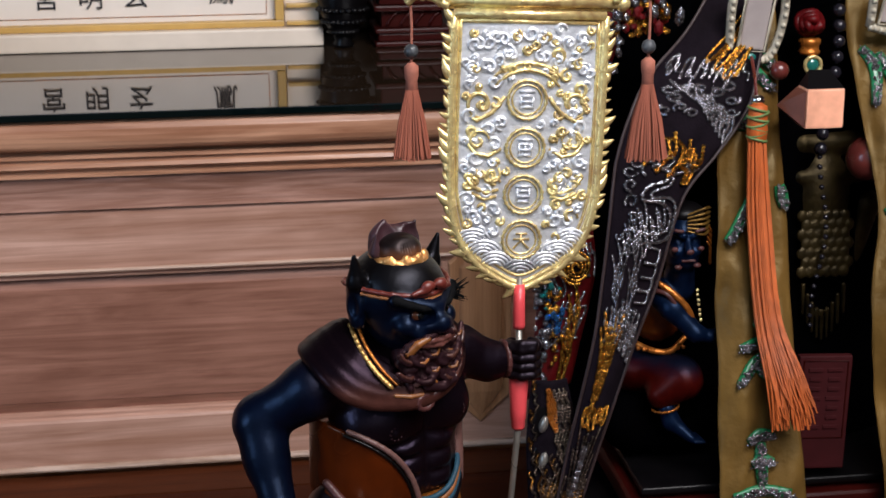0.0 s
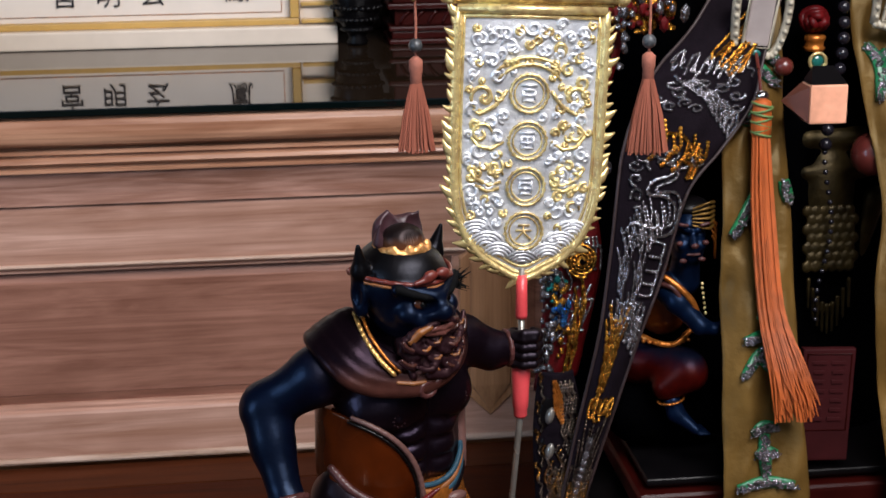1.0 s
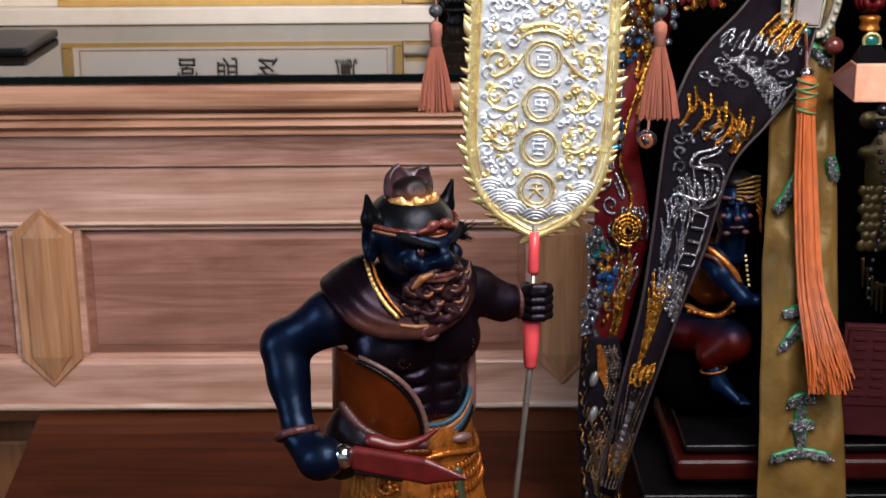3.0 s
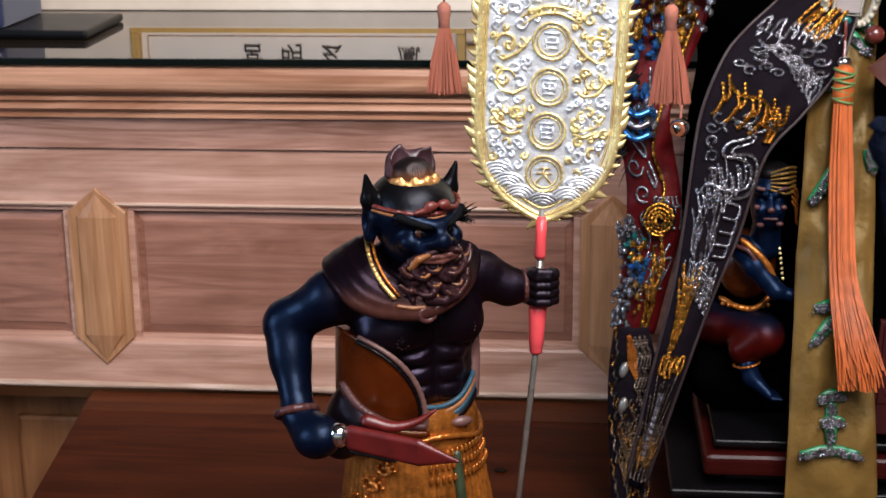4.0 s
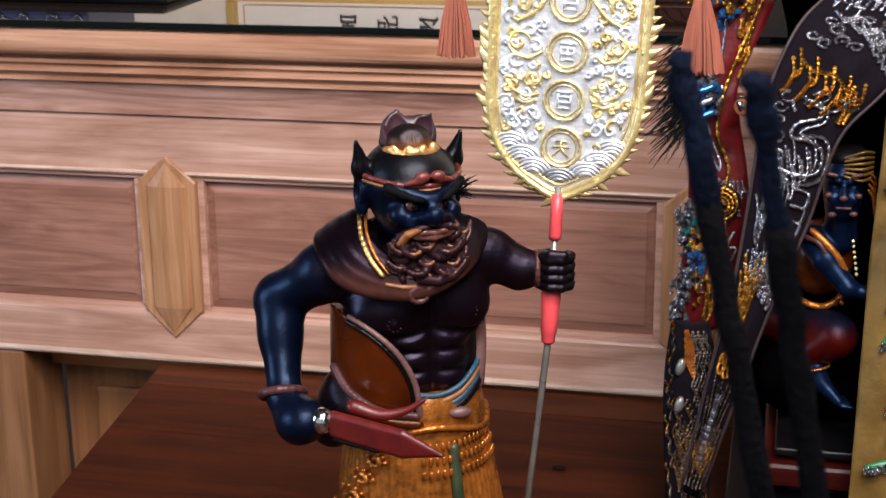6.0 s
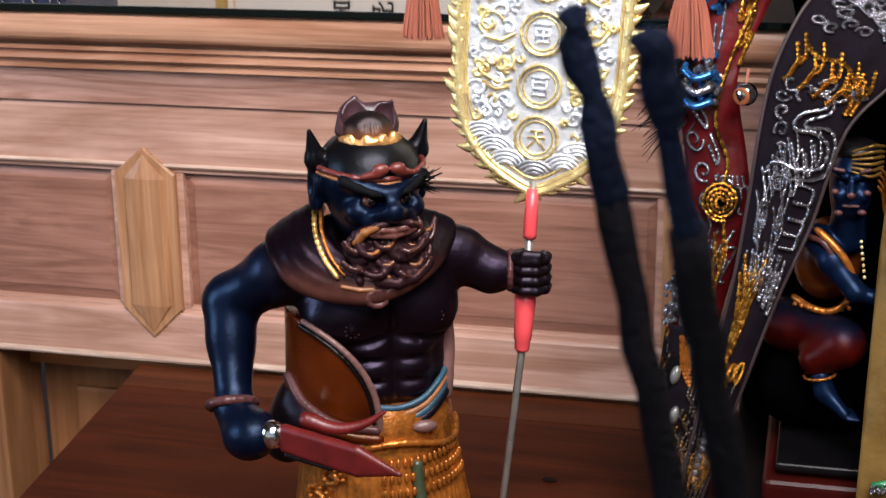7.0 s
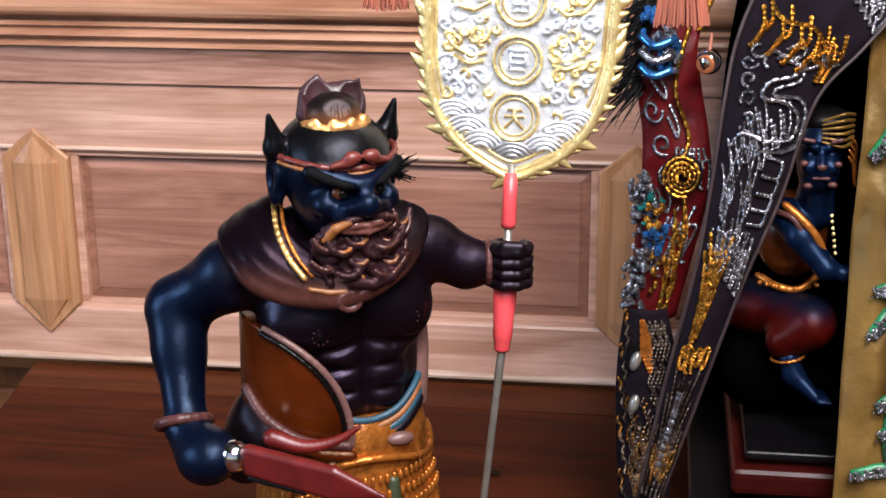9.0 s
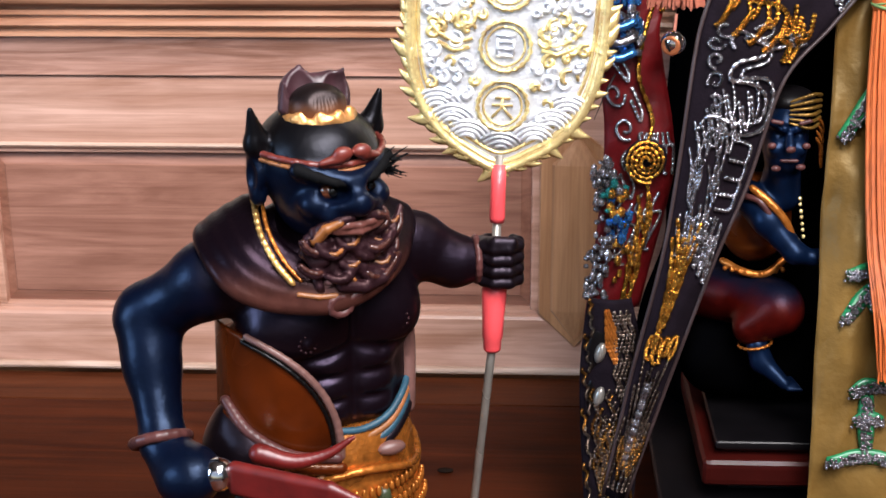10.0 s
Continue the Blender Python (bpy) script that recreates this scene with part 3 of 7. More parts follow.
def guardian():
    g = []
    C, E = "cap", "ell"
    skin = [
        ("+", E, ((0.004, 0.012, 0.233), (0.0375, 0.0265, 0.030))),
        ("+", E, ((-0.012, 0.000, 0.2255), (0.020, 0.0145, 0.0145))), ("+", E, ((0.0225, 0.000, 0.2265), (0.0165, 0.0145, 0.0145))),
        ("+", E, ((0.006, 0.0125, 0.199), (0.0325, 0.0245, 0.034))),
        ("+", C, ((0.0, 0.006, 0.25), (0.0, 0.004, 0.27), 0.017, 0.016)),
        # belly muscles, then the lines between them
        *[("+", E, ((0.0065 + s * 0.0088, -0.0074, z), (0.0088, 0.0062, 0.0056)), 0.005) for s in (-1, 1) for z in (0.2120, 0.2015, 0.1910)],
        ("-", C, ((0.0062, -0.0139, 0.240), (0.0068, -0.0126, 0.186), 0.0013, 0.0013), 0.0022),
        ("-", C, ((-0.020, -0.0099, 0.2135), (-0.004, -0.0139, 0.2165), 0.0013, 0.0013), 0.0022), ("-", C, ((-0.004, -0.0139, 0.2165), (0.006, -0.0134, 0.2195), 0.0013, 0.0013), 0.0022),
        ("-", C, ((0.007, -0.0134, 0.2195), (0.018, -0.0134, 0.2165), 0.0013, 0.0013), 0.0022), ("-", C, ((0.018, -0.0134, 0.2165), (0.032, -0.0064, 0.2155), 0.0013, 0.0013), 0.0022),
        ("+", E, ((-0.0125, -0.0143, 0.2235), (0.0022, 0.0016, 0.0022)), 0.001), ("+", E, ((0.0262, -0.0128, 0.2265), (0.0022, 0.0016, 0.0022)), 0.001),
        *[("-", C, ((-0.011, -0.0115, z), (0.006, -0.0140, z + 0.0012), 0.0010, 0.0010), 0.002) for z in (0.2066, 0.1960)], *[("-", C, ((0.007, -0.0140, z + 0.0012), (0.024, -0.0118, z), 0.0010, 0.0010), 0.002) for z in (0.2066, 0.1960)],
    ]
    arms = [
        ("+", C, ((-0.030, 0.014, 0.2480), (-0.0400, 0.017, 0.2440), 0.0150, 0.0145)),
        ("+", C, ((-0.0400, 0.017, 0.2440), (-0.0600, 0.033, 0.2275), 0.0138, 0.0122)),
        ("+", E, ((-0.0605, 0.034, 0.2270), (0.0116, 0.0118, 0.0116))),
        ("+", C, ((-0.0615, 0.033, 0.2240), (-0.0645, 0.010, 0.187), 0.0118, 0.0084)),
        ("+", E, ((-0.0630, 0.026, 0.211), (0.0102, 0.0112, 0.0150))),
        ("+", C, ((-0.065, 0.006, 0.183), (-0.061, -0.006, 0.1755), 0.0088, 0.0112)),
        ("+", E, ((-0.0585, -0.010, 0.1775), (0.0108, 0.0125, 0.0105))),
    ]
    arms += [("+", C, ((0.034, 0.011, 0.2500), (0.043, 0.010, 0.2475), 0.0135, 0.0125)), ("+", C, ((0.043, 0.010, 0.2475), (0.057, 0.004, 0.2405), 0.0120, 0.0098)), ("+", C, ((0.057, 0.004, 0.2405), (0.068, -0.001, 0.2405), 0.0098, 0.0072))]
    g.append((skin + [(o, k, a, *(own or [0.006])) for o, k, a, *own in arms], 0.0010, 0.008, M_BODY))
    nub = []
    for cx, cy, cz in ((-0.0125, -0.0150, 0.2235), (0.0262, -0.0135, 0.2265)):
        for i in range(10):
            a = 2 * math.pi * i / 10
            nub.append(("+", E, ((cx + 0.0034 * math.cos(a), cy + 0.0006, cz + 0.0034 * math.sin(a)), (0.0007, 0.0010, 0.0007))))
    g.append((nub, 0.0004, 0.0003, M_BEARD))
    head = [
        ("+", E, ((0, 0.002, 0.2885), (0.0238, 0.0258, 0.0215))), ("+", E, ((0, -0.004, 0.272), (0.0195, 0.0215, 0.018))),
        ("+", E, ((-0.0115, -0.0185, 0.2735), (0.0068, 0.0062, 0.0058))), ("+", E, ((0.0115, -0.0185, 0.2735), (0.0068, 0.0062, 0.0058))),
        ("+", C, ((-0.0025, -0.0255, 0.2848), (-0.0185, -0.0172, 0.2915), 0.0036, 0.0028)), ("+", C, ((0.0025, -0.0255, 0.2848), (0.0185, -0.0172, 0.2915), 0.0036, 0.0028)),
        ("+", C, ((0, -0.0240, 0.2835), (0, -0.0296, 0.2752), 0.0030, 0.0052)), ("+", E, ((-0.0056, -0.0268, 0.2742), (0.0038, 0.0036, 0.0034))), ("+", E, ((0.0056, -0.0268, 0.2742), (0.0038, 0.0036, 0.0034))),
        ("-", E, ((-0.0080, -0.0262, 0.2806), (0.0058, 0.0056, 0.0036)), 0.0015), ("-", E, ((0.0080, -0.0262, 0.2806), (0.0058, 0.0056, 0.0036)), 0.0015),
        ("-", C, ((-0.0055, -0.0282, 0.2715), (-0.0125, -0.0232, 0.2665), 0.0008, 0.0008), 0.0012), ("-", C, ((0.0055, -0.0282, 0.2715), (0.0125, -0.0232, 0.2665), 0.0008, 0.0008), 0.0012),
        ("+", C, ((-0.0085, -0.0245, 0.2685), (0.0085, -0.0245, 0.2685), 0.0034, 0.0034), 0.003),
    ]
    for s in (-1, 1):
        head += [("+", C, ((s * 0.0205, 0.005, 0.2925), (s * 0.0238, 0.003, 0.3000), 0.0062, 0.0050), 0.002), ("+", C, ((s * 0.0238, 0.003, 0.3000), (s * 0.0272, 0.001, 0.3135), 0.0050, 0.0011), 0.002),
                 ("-", C, ((s * 0.0235, -0.0035, 0.2985), (s * 0.0262, -0.0022, 0.3075), 0.0022, 0.0007), 0.0012),
                 ("+", E, ((s * 0.0248, 0.004, 0.2835), (0.0030, 0.0062, 0.0085)), 0.002), ("+", E, ((s * 0.0245, 0.003, 0.2735), (0.0030, 0.0045, 0.0040)), 0.002),
                 ("-", E, ((s * 0.0275, 0.0015, 0.2845), (0.0016, 0.0036, 0.0052)), 0.001)]
    facing = Matrix.Rotation(radians(8), 4, "Z")
    turn = lambda q: tuple(facing @ Vector(q))
    hd = lambda bodies: [(o, k, (turn(a[0]), turn(a[1]), *a[2:]) if k == "cap" else (turn(a[0]), *a[1:]), *own) for o, k, a, *own in bodies]
    g.append((hd(lifted(head)), 0.0008, 0.0030, M_HEAD))
    g.append((hd(lifted([("+", E, ((s * 0.0080, -0.0205, 0.2803), (0.0034, 0.0036, 0.0032))) for s in (-1, 1)])), 0.0004, 0.0004, M_EYE))
    g.append((hd(lifted([("+", E, ((s * 0.0080 + 0.0003, -0.0240, 0.2803), (0.0018, 0.0011, 0.0018))) for s in (-1, 1)])), 0.00025, 0.0003, M_PUPIL))
    brow = []
    for s in (-1, 1):
        brow += chain([(s * 0.0032, -0.0270, 0.2885), (s * 0.0078, -0.0264, 0.2896), (s * 0.0130, -0.0230, 0.2915), (s * 0.0185, -0.0182, 0.2940)], 0.0012, 0.0024)
    g.append((hd(brow), 0.0006, 0.0008, M_BROW))
    rnd = random.Random(4)
    beard, amber, tips = [], [], []
    # curled locks blown to one side, each a hooked strand
    for i in range(40):
        a = (i % 10) / 9 * 2 - 1
        row = i // 10
        p = [Vector((a * 0.0125, -0.0255 + abs(a) * 0.0065 - 0.0012 * (row % 2), 0.2700 - 0.0042 * row - abs(a) * 0.0012))]
        side = 1 if rnd.random() < 0.68 else -1
        ang, bend = radians(-90 + a * 45 + side * 25 + rnd.uniform(-20, 20)), side * rnd.uniform(0.25, 0.55)
        for k in range(6):
            q = p[-1]
            p.append(q + Vector((math.cos(ang) * 0.0022, -0.0009 if k < 3 else 0.0007, math.sin(ang) * 0.0022)))
            ang += bend
        beard += chain(p, 0.0021, 0.0013)
        if i % 4 == 1:
            amber += chain([q + Vector((0, -0.0012, 0.0010)) for q in p[1:5]], 0.0009, 0.0006)
        elif i % 4 == 3:
            tips += chain([q + Vector((0, -0.0011, 0.0008)) for q in p[2:]], 0.0010, 0.0008)
    for sd in (-1, 1):
        beard += chain([(sd * 0.003, -0.0285, 0.2762), (sd * 0.008, -0.0280, 0.2752), (sd * 0.0130, -0.0240, 0.2725), (sd * 0.0165, -0.0205, 0.2680), (sd * 0.0175, -0.0190, 0.2625), (sd * 0.0150, -0.0215, 0.2590), (sd * 0.0120, -0.0240, 0.2600)], 0.0020, 0.0022)
        tips += chain([(sd * 0.0080, -0.0296, 0.2760), (sd * 0.0130, -0.0256, 0.2735), (sd * 0.0168, -0.0222, 0.2690)], 0.0009, 0.0011)
    beard += [("+", E, ((0.001, -0.0140, 0.2615), (0.0155, 0.0125, 0.0115)))]
    beard += chain([(-0.006, -0.0265, 0.2500), (0.002, -0.0285, 0.2485), (0.010, -0.0275, 0.2500), (0.0165, -0.0240, 0.2530), (0.0195, -0.0225, 0.2560)], 0.0026, 0.0020)
    tips += chain([(0.011, -0.0285, 0.2515), (0.0165, -0.0255, 0.2545), (0.0190, -0.0240, 0.2570), (0.0165, -0.0250, 0.2580)], 0.0010, 0.0008)
    g.append((hd(beard), 0.0007, 0.0007, M_BEARD))
    amber += chain([(-0.0150, -0.0232, 0.2680), (-0.0125, -0.0270, 0.2730), (-0.0080, -0.0290, 0.2752)], 0.0022, 0.0016)
    g.append((hd(amber), 0.0005, 0.0006, M_AMBER))
    g.append((hd(tips), 0.0005, 0.0005, mat("copper_lock_paint", (0.060, 0.020, 0.015), 0.3, vary=0.5, scale=200)))
    g.append((hd(lifted(chain([(-0.0105, -0.0262, 0.2622), (-0.005, -0.0290, 0.2646), (0.0, -0.0297, 0.2640), (0.005, -0.0290, 0.2646), (0.0105, -0.0262, 0.2622)], 0.0014)
              + chain([(-0.0085, -0.0268, 0.2612), (0.0, -0.0296, 0.2605), (0.0085, -0.0268, 0.2612)], 0.0014))), 0.0005, 0.001, M_LIP))
    # head band with a knot of two curls
    band = [(0.0243 * math.sin(a), 0.002 - 0.0262 * math.cos(a), 0.2955 - 0.0016 * math.cos(2 * a) + 0.001 * math.cos(a)) for a in (2 * math.pi * k / 30 for k in range(31))]
    g.append((hd(chain(band, 0.0012)), 0.0005, 0.0008, M_REDBAND))
    g.append((hd(chain([(p[0] * 1.01, p[1] * 1.01, p[2] - 0.0022) for p in band[:9]], 0.0009) + chain([(p[0] * 1.01, p[1] * 1.01, p[2] - 0.0022) for p in band[22:]], 0.0009)), 0.0004, 0.0005, M_ORANGEBAND))
    curl = []
    for s in (-1, 1):
        curl += [("+", E, ((s * 0.0038, -0.0252, 0.2996), (0.0037, 0.0026, 0.0026))), ("+", C, ((s * 0.005, -0.0250, 0.2980), (s * 0.0115, -0.0230, 0.2965), 0.0022, 0.0012))]
    g.append((hd(curl), 0.0005, 0.001, M_REDBAND))
    # hair bun, gold ring and petal crown
    g.append(([("+", E, ((-0.0010, -0.0022, 0.3120), (0.0112, 0.0104, 0.0085)))] + [("-", C, ((-0.001 + x, -0.0150, 0.3085), (-0.001 + x * 0.55, -0.0085, 0.3195), 0.0006, 0.0005), 0.0006) for x in (-0.0096, -0.0075, -0.0055, -0.0036, -0.0018, 0, 0.0018, 0.0036, 0.0055, 0.0075, 0.0096)], 0.0005, 0.0008, airbrushed("bun_paint", (0.10, 0.036, 0.016), (0.0035, 0.002, 0.002), 2, 0.3105, 0.3165, (1, 0.7, 0.5), (1, 0.8, 0.8), 0.4, 0.3)))
    ring = [(0.0122 * math.sin(a), -0.0125 * math.cos(a), 0.3080 + 0.0008 * math.cos(6 * a)) for a in (2 * math.pi * k / 24 for k in range(25))]
    g.append((chain(ring, 0.0022) + [("+", E, ((0.0118 * math.sin(a), -0.0125 * math.cos(a), 0.3103), (0.0022, 0.0018, 0.002))) for a in (-0.9, -0.3, 0.3, 0.9)], 0.0005, 0.0012, mat("crown_ring_gold", (0.62, 0.30, 0.10), 0.3, 0.7, vary=0.6, scale=300, bump=0.0006)))
    g.append(([("+", E, ((-0.0056, 0.0045, 0.3135), (0.0080, 0.0062, 0.0112))), ("+", E, ((0.0066, 0.0040, 0.3130), (0.0078, 0.0060, 0.0105))), ("+", E, ((0.001, 0.0050, 0.3150), (0.0085, 0.0050, 0.0080))), ("+", C, ((-0.0065, 0.0050, 0.3190), (-0.0052, 0.0045, 0.3255), 0.0046, 0.0010), 0.003), ("+", C, ((0.0080, 0.0035, 0.3170), (0.0112, 0.0015, 0.3240), 0.0040, 0.0006), 0.0022),
               ("+", C, ((-0.0118, 0.0010, 0.3120), (-0.0130, -0.0010, 0.3215), 0.0034, 0.0006), 0.002), ("-", E, ((-0.0060, -0.0040, 0.3205), (0.0070, 0.0074, 0.0105)), 0.0008), ("-", E, ((0.0075, -0.0045, 0.3185), (0.0058, 0.0074, 0.0095)), 0.0008)], 0.0006, 0.0014, M_PETAL))
    # scarf on the shoulders, its rolled rim and knot, and the gold chain
    rim = curve_pts([(-0.0340, 0.034, 0.2590), (-0.0405, 0.022, 0.2610), (-0.0432, 0.010, 0.2595), (-0.0422, -0.002, 0.2540), (-0.0370, -0.0105, 0.2475), (-0.0265, -0.0165, 0.2430), (-0.0110, -0.0225, 0.2412), (0.0000, -0.0242, 0.2425), (0.0120, -0.0228, 0.2465), (0.0250, -0.0140, 0.2515), (0.0350, 0.000, 0.2580), (0.0390, 0.012, 0.2620)], 5)
    neck = curve_pts([(-0.0185, 0.026, 0.2700), (-0.0215, 0.015, 0.2735), (-0.0235, 0.005, 0.2700), (-0.0235, -0.004, 0.2660), (-0.0195, -0.010, 0.2600), (-0.0130, -0.015, 0.2555), (-0.0060, -0.018, 0.2525), (0.0000, -0.019, 0.2515), (0.0070, -0.018, 0.2530), (0.0150, -0.012, 0.2575), (0.0210, 0.000, 0.2640), (0.0230, 0.012, 0.2690)], 5)
    cape = [("+", E, ((0.001, 0.012, 0.2530), (0.0360, 0.0250, 0.0130)), 0.004), ("+", C, ((-0.010, 0.014, 0.2620), (-0.0300, 0.016, 0.2520), 0.0100, 0.0120), 0.004), ("+", C, ((0.010, 0.013, 0.2610), (0.0280, 0.012, 0.2510), 0.0100, 0.0110), 0.004)]
    for j in range(8):
        f = j / 7
        out = 0.0012 * math.sin(math.pi * f) + 0.0006 * (j % 2)
        line = []
        for k, (a, b) in enumerate(zip(neck, rim)):
            q = a.lerp(b, f)
            away = Vector((q.x, q.y - 0.012, 0.012)).normalized()
            line.append(q + away * out)
        cape += [(*c, 0.0024) for c in chain(line, 0.0022)]
    g.append((cape, 0.0008, 0.004, M_SCARF))
    g.append((chain(rim, 0.0023), 0.0007, 0.0004, M_SCARFRIM))
    g.append((chain([v.lerp(n_, 0.16) + Vector((0, -0.0010, 0.0008)) for v, n_ in zip(rim, neck)][8:46], 0.0013), 0.0006, 0.0004, M_SCARFRIM))
    knot = [(-0.0032 + 0.0042 * math.cos(q), -0.0262, 0.2420 + 0.0036 * math.sin(q)) for q in (0.63 * k for k in range(11))]
    g.append((chain(knot, 0.0014) + chain([(0.0010, -0.0262, 0.2445), (0.0060, -0.0268, 0.2470), (0.0120, -0.0256, 0.2500), (0.0145, -0.0246, 0.2520), (0.0120, -0.0252, 0.2528)], 0.0019, 0.0014) + [("+", E, ((-0.0032, -0.0255, 0.2418), (0.0026, 0.0018, 0.0022)))], 0.0006, 0.0006, M_SCARFRIM))
    g.append((chain([(-0.0180, -0.0225, 0.2475), (-0.0110, -0.0252, 0.2462), (-0.0050, -0.0262, 0.2462)], 0.0010, 0.0013), 0.0005, 0.0005, M_ORANGEBAND))
    chn = curve_pts([(-0.0245, 0.006, 0.2765), (-0.0265, -0.0060, 0.2680), (-0.0245, -0.0165, 0.2590), (-0.0200, -0.0225, 0.2520)], 9)
    g.append(([("+", E, (tuple(p), (0.0013, 0.0012, 0.0013))) for p in chn[::2]] + chain([tuple(p) for p in chn[::3]], 0.0010), 0.0005, 0.0005, mat("gold_collar", (0.72, 0.40, 0.12), 0.3, 0.7, vary=0.5, scale=300)))
    g.append((chain([tuple(p + Vector((0.0028, -0.0006, 0.001))) for p in chn[::3]], 0.0008), 0.0005, 0.0005, M_GOLDDARK))
    # amber armour flaps, their trims and red lining
    g.append(([("+", C, ((-0.0045, 0.0155, 0.236), (-0.0045, 0.0155, 0.190), 0.0335, 0.0345)), ("&", E, ((-0.0545, 0.0, 0.1785), (0.0515, 0.20, 0.0515)), 0.0008), ("-", E, ((0, 0.01, 0.1485), (0.09, 0.08, 0.0290)), 0.001)], 0.0009, 0.001, M_LEATHER))

    def on_belly(x, z, off=0.0):
        return (x, 0.0155 - math.sqrt(max(2e-5, 0.0342 ** 2 - (x + 0.0045) ** 2)) - off, z)

    rim_at = lambda k, rr: (-0.0545 + rr * math.cos(radians(k)), 0.1785 + rr * math.sin(radians(k)))
    trim = [Vector(on_belly(*rim_at(k, 0.0524), 0.0004)) for k in range(-2, 70, 4)]
    g.append((chain(trim, 0.0017, 0.0013), 0.0006, 0.0004, M_TRIM))
    g.append((chain([on_belly(*rim_at(k, 0.0497), 0.0004) for k in range(-2, 70, 4)], 0.0009), 0.0005, 0.0004, M_PUPIL))
    g.append(([("+", E, ((-0.0280, 0.0100, 0.1760), (0.0190, 0.0220, 0.0170))), ("+", C, ((-0.034, 0.010, 0.185), (-0.040, 0.010, 0.165), 0.010, 0.012))], 0.0012, 0.004, M_SKIN))
    for x, z, w in ((-0.0205, 0.1680, 0.0058), (-0.0110, 0.1655, 0.0040)):
        g.append(([("+", E, ((x, -0.0195 + abs(x + 0.010) * 0.35, z), (w, 0.0022, 0.0050), (0, 12, 0)))], 0.0006, 0.001, M_ORANGEBAND))
    g.append((chain(curve_pts([(0.0330, -0.001, 0.2225), (0.0352, 0.002, 0.208), (0.0345, 0.000, 0.196), (0.0335, -0.002, 0.184)], 6), 0.0038, 0.0030), 0.0007, 0.0004, M_TRIM))
    low = curve_pts([(-0.0392, 0.008, 0.1965), (-0.0340, -0.0045, 0.1870), (-0.0210, -0.0160, 0.1795), (-0.0040, -0.0200, 0.1765)], 6)
    g.append((chain(low, 0.0022), 0.0006, 0.0004, M_SCARFRIM))
    g.append((chain([tuple(v + Vector((0.001, -0.0008, -0.0042))) for v in low], 0.0026), 0.0007, 0.0004, M_LEATHER))
    # sash round the waist
    for dz, rr, mm in ((0.0, 0.0014, M_BLUEBAND), (-0.0036, 0.0015, M_ORANGEBAND), (-0.0066, 0.0018, M_BLUEBAND), (-0.0098, 0.0024, M_SKIN)):
        g.append((chain(curve_pts([(-0.0045, -0.0172, 0.1868 + dz), (0.008, -0.0168, 0.1852 + dz), (0.020, -0.0140, 0.1880 + dz), (0.0305, -0.0058, 0.1945 + dz), (0.0370, 0.006, 0.199 + dz)], 6), rr), 0.0006, 0.0004, mm))
    g.append(([("+", E, ((0.019, -0.0185, 0.1755), (0.0062, 0.0030, 0.0030)))], 0.0006, 0.001, M_TRIM))
    # gold skirt in two halves with pleats, and the green strip between them
    sk = [("+", C, ((0.004, 0.014, 0.168), (0.006, 0.014, 0.100), 0.0355, 0.0465)), ("-", E, ((0.004, 0.012, 0.215), (0.06, 0.06, 0.0325)), 0.003), ("-", E, ((0.005, 0.012, 0.062), (0.08, 0.08, 0.030)), 0.003)]
    for i in range(30):
        a = radians(188 + i * 5.6)
        if i in (15, 16):
            continue
        x, y = math.cos(a), math.sin(a)
        sk.append(("-", C, ((0.004 + 0.0373 * x, 0.014 + 0.0373 * y, 0.160), (0.006 + 0.0470 * x, 0.014 + 0.0470 * y, 0.098), 0.0016, 0.0021), 0.0010))
    g.append((sk, 0.0009, 0.004, M_GOLDDARK))
    belt = [(0.004 + 0.0372 * math.cos(a), 0.014 + 0.0372 * math.sin(a), 0.1665 + 0.004 * math.sin(3 * a)) for a in (radians(190 + k * 8) for k in range(22))]
    g.append((chain(belt, 0.0016), 0.0007, 0.0004, M_GOLDDARK))
    bits = []
    for r_ in range(3):
        for k in range(16):
            a = radians(262 + k * 5)
            rr = 0.0375 + 0.0013 * r_
            bits.append(("+", E, ((0.004 + rr * math.cos(a), 0.014 + rr * math.sin(a), 0.1600 - 0.0068 * r_), (0.0012, 0.0010, 0.0026))))
    g.append((bits, 0.0006, 0.0005, M_GOLDDARK))
    scr = []
    for cx, cz, r in ((-0.024, 0.152, 0.0045), (-0.030, 0.142, 0.0045), (-0.034, 0.131, 0.0045), (-0.037, 0.120, 0.0045)):
        for k in range(14):
            a, q = k * 0.62, r * (1 - k / 18)
            x, z = cx + q * math.cos(a), cz + q * math.sin(a)
            yy = 0.014 - math.sqrt(max(1e-6, (0.0375 + (0.16 - z) * 0.16) ** 2 - (x - 0.004) ** 2))
            scr.append(("+", E, ((x, yy, z), (0.0013, 0.0013, 0.0013))))
    g.append((scr, 0.0006, 0.0008, M_GOLDDARK))
    g.append(([("+", C, ((0.0145, -0.0212, 0.158), (0.017, -0.0300, 0.100), 0.0028, 0.0040))], 0.0008, 0.001, mat("green_strip_paint", (0.030, 0.040, 0.018), 0.4, vary=0.6, scale=200)))
    # legs and boots
    g.append(([("+", C, ((-0.018, 0.012, 0.11), (-0.024, 0.008, 0.018), 0.018, 0.013)), ("+", C, ((0.024, 0.012, 0.11), (0.030, 0.010, 0.018), 0.018, 0.013)),
               ("+", E, ((-0.025, -0.004, 0.0125), (0.014, 0.028, 0.0125))), ("+", E, ((0.031, -0.002, 0.0125), (0.014, 0.028, 0.0125)))], 0.0014, 0.005, M_SKIN))
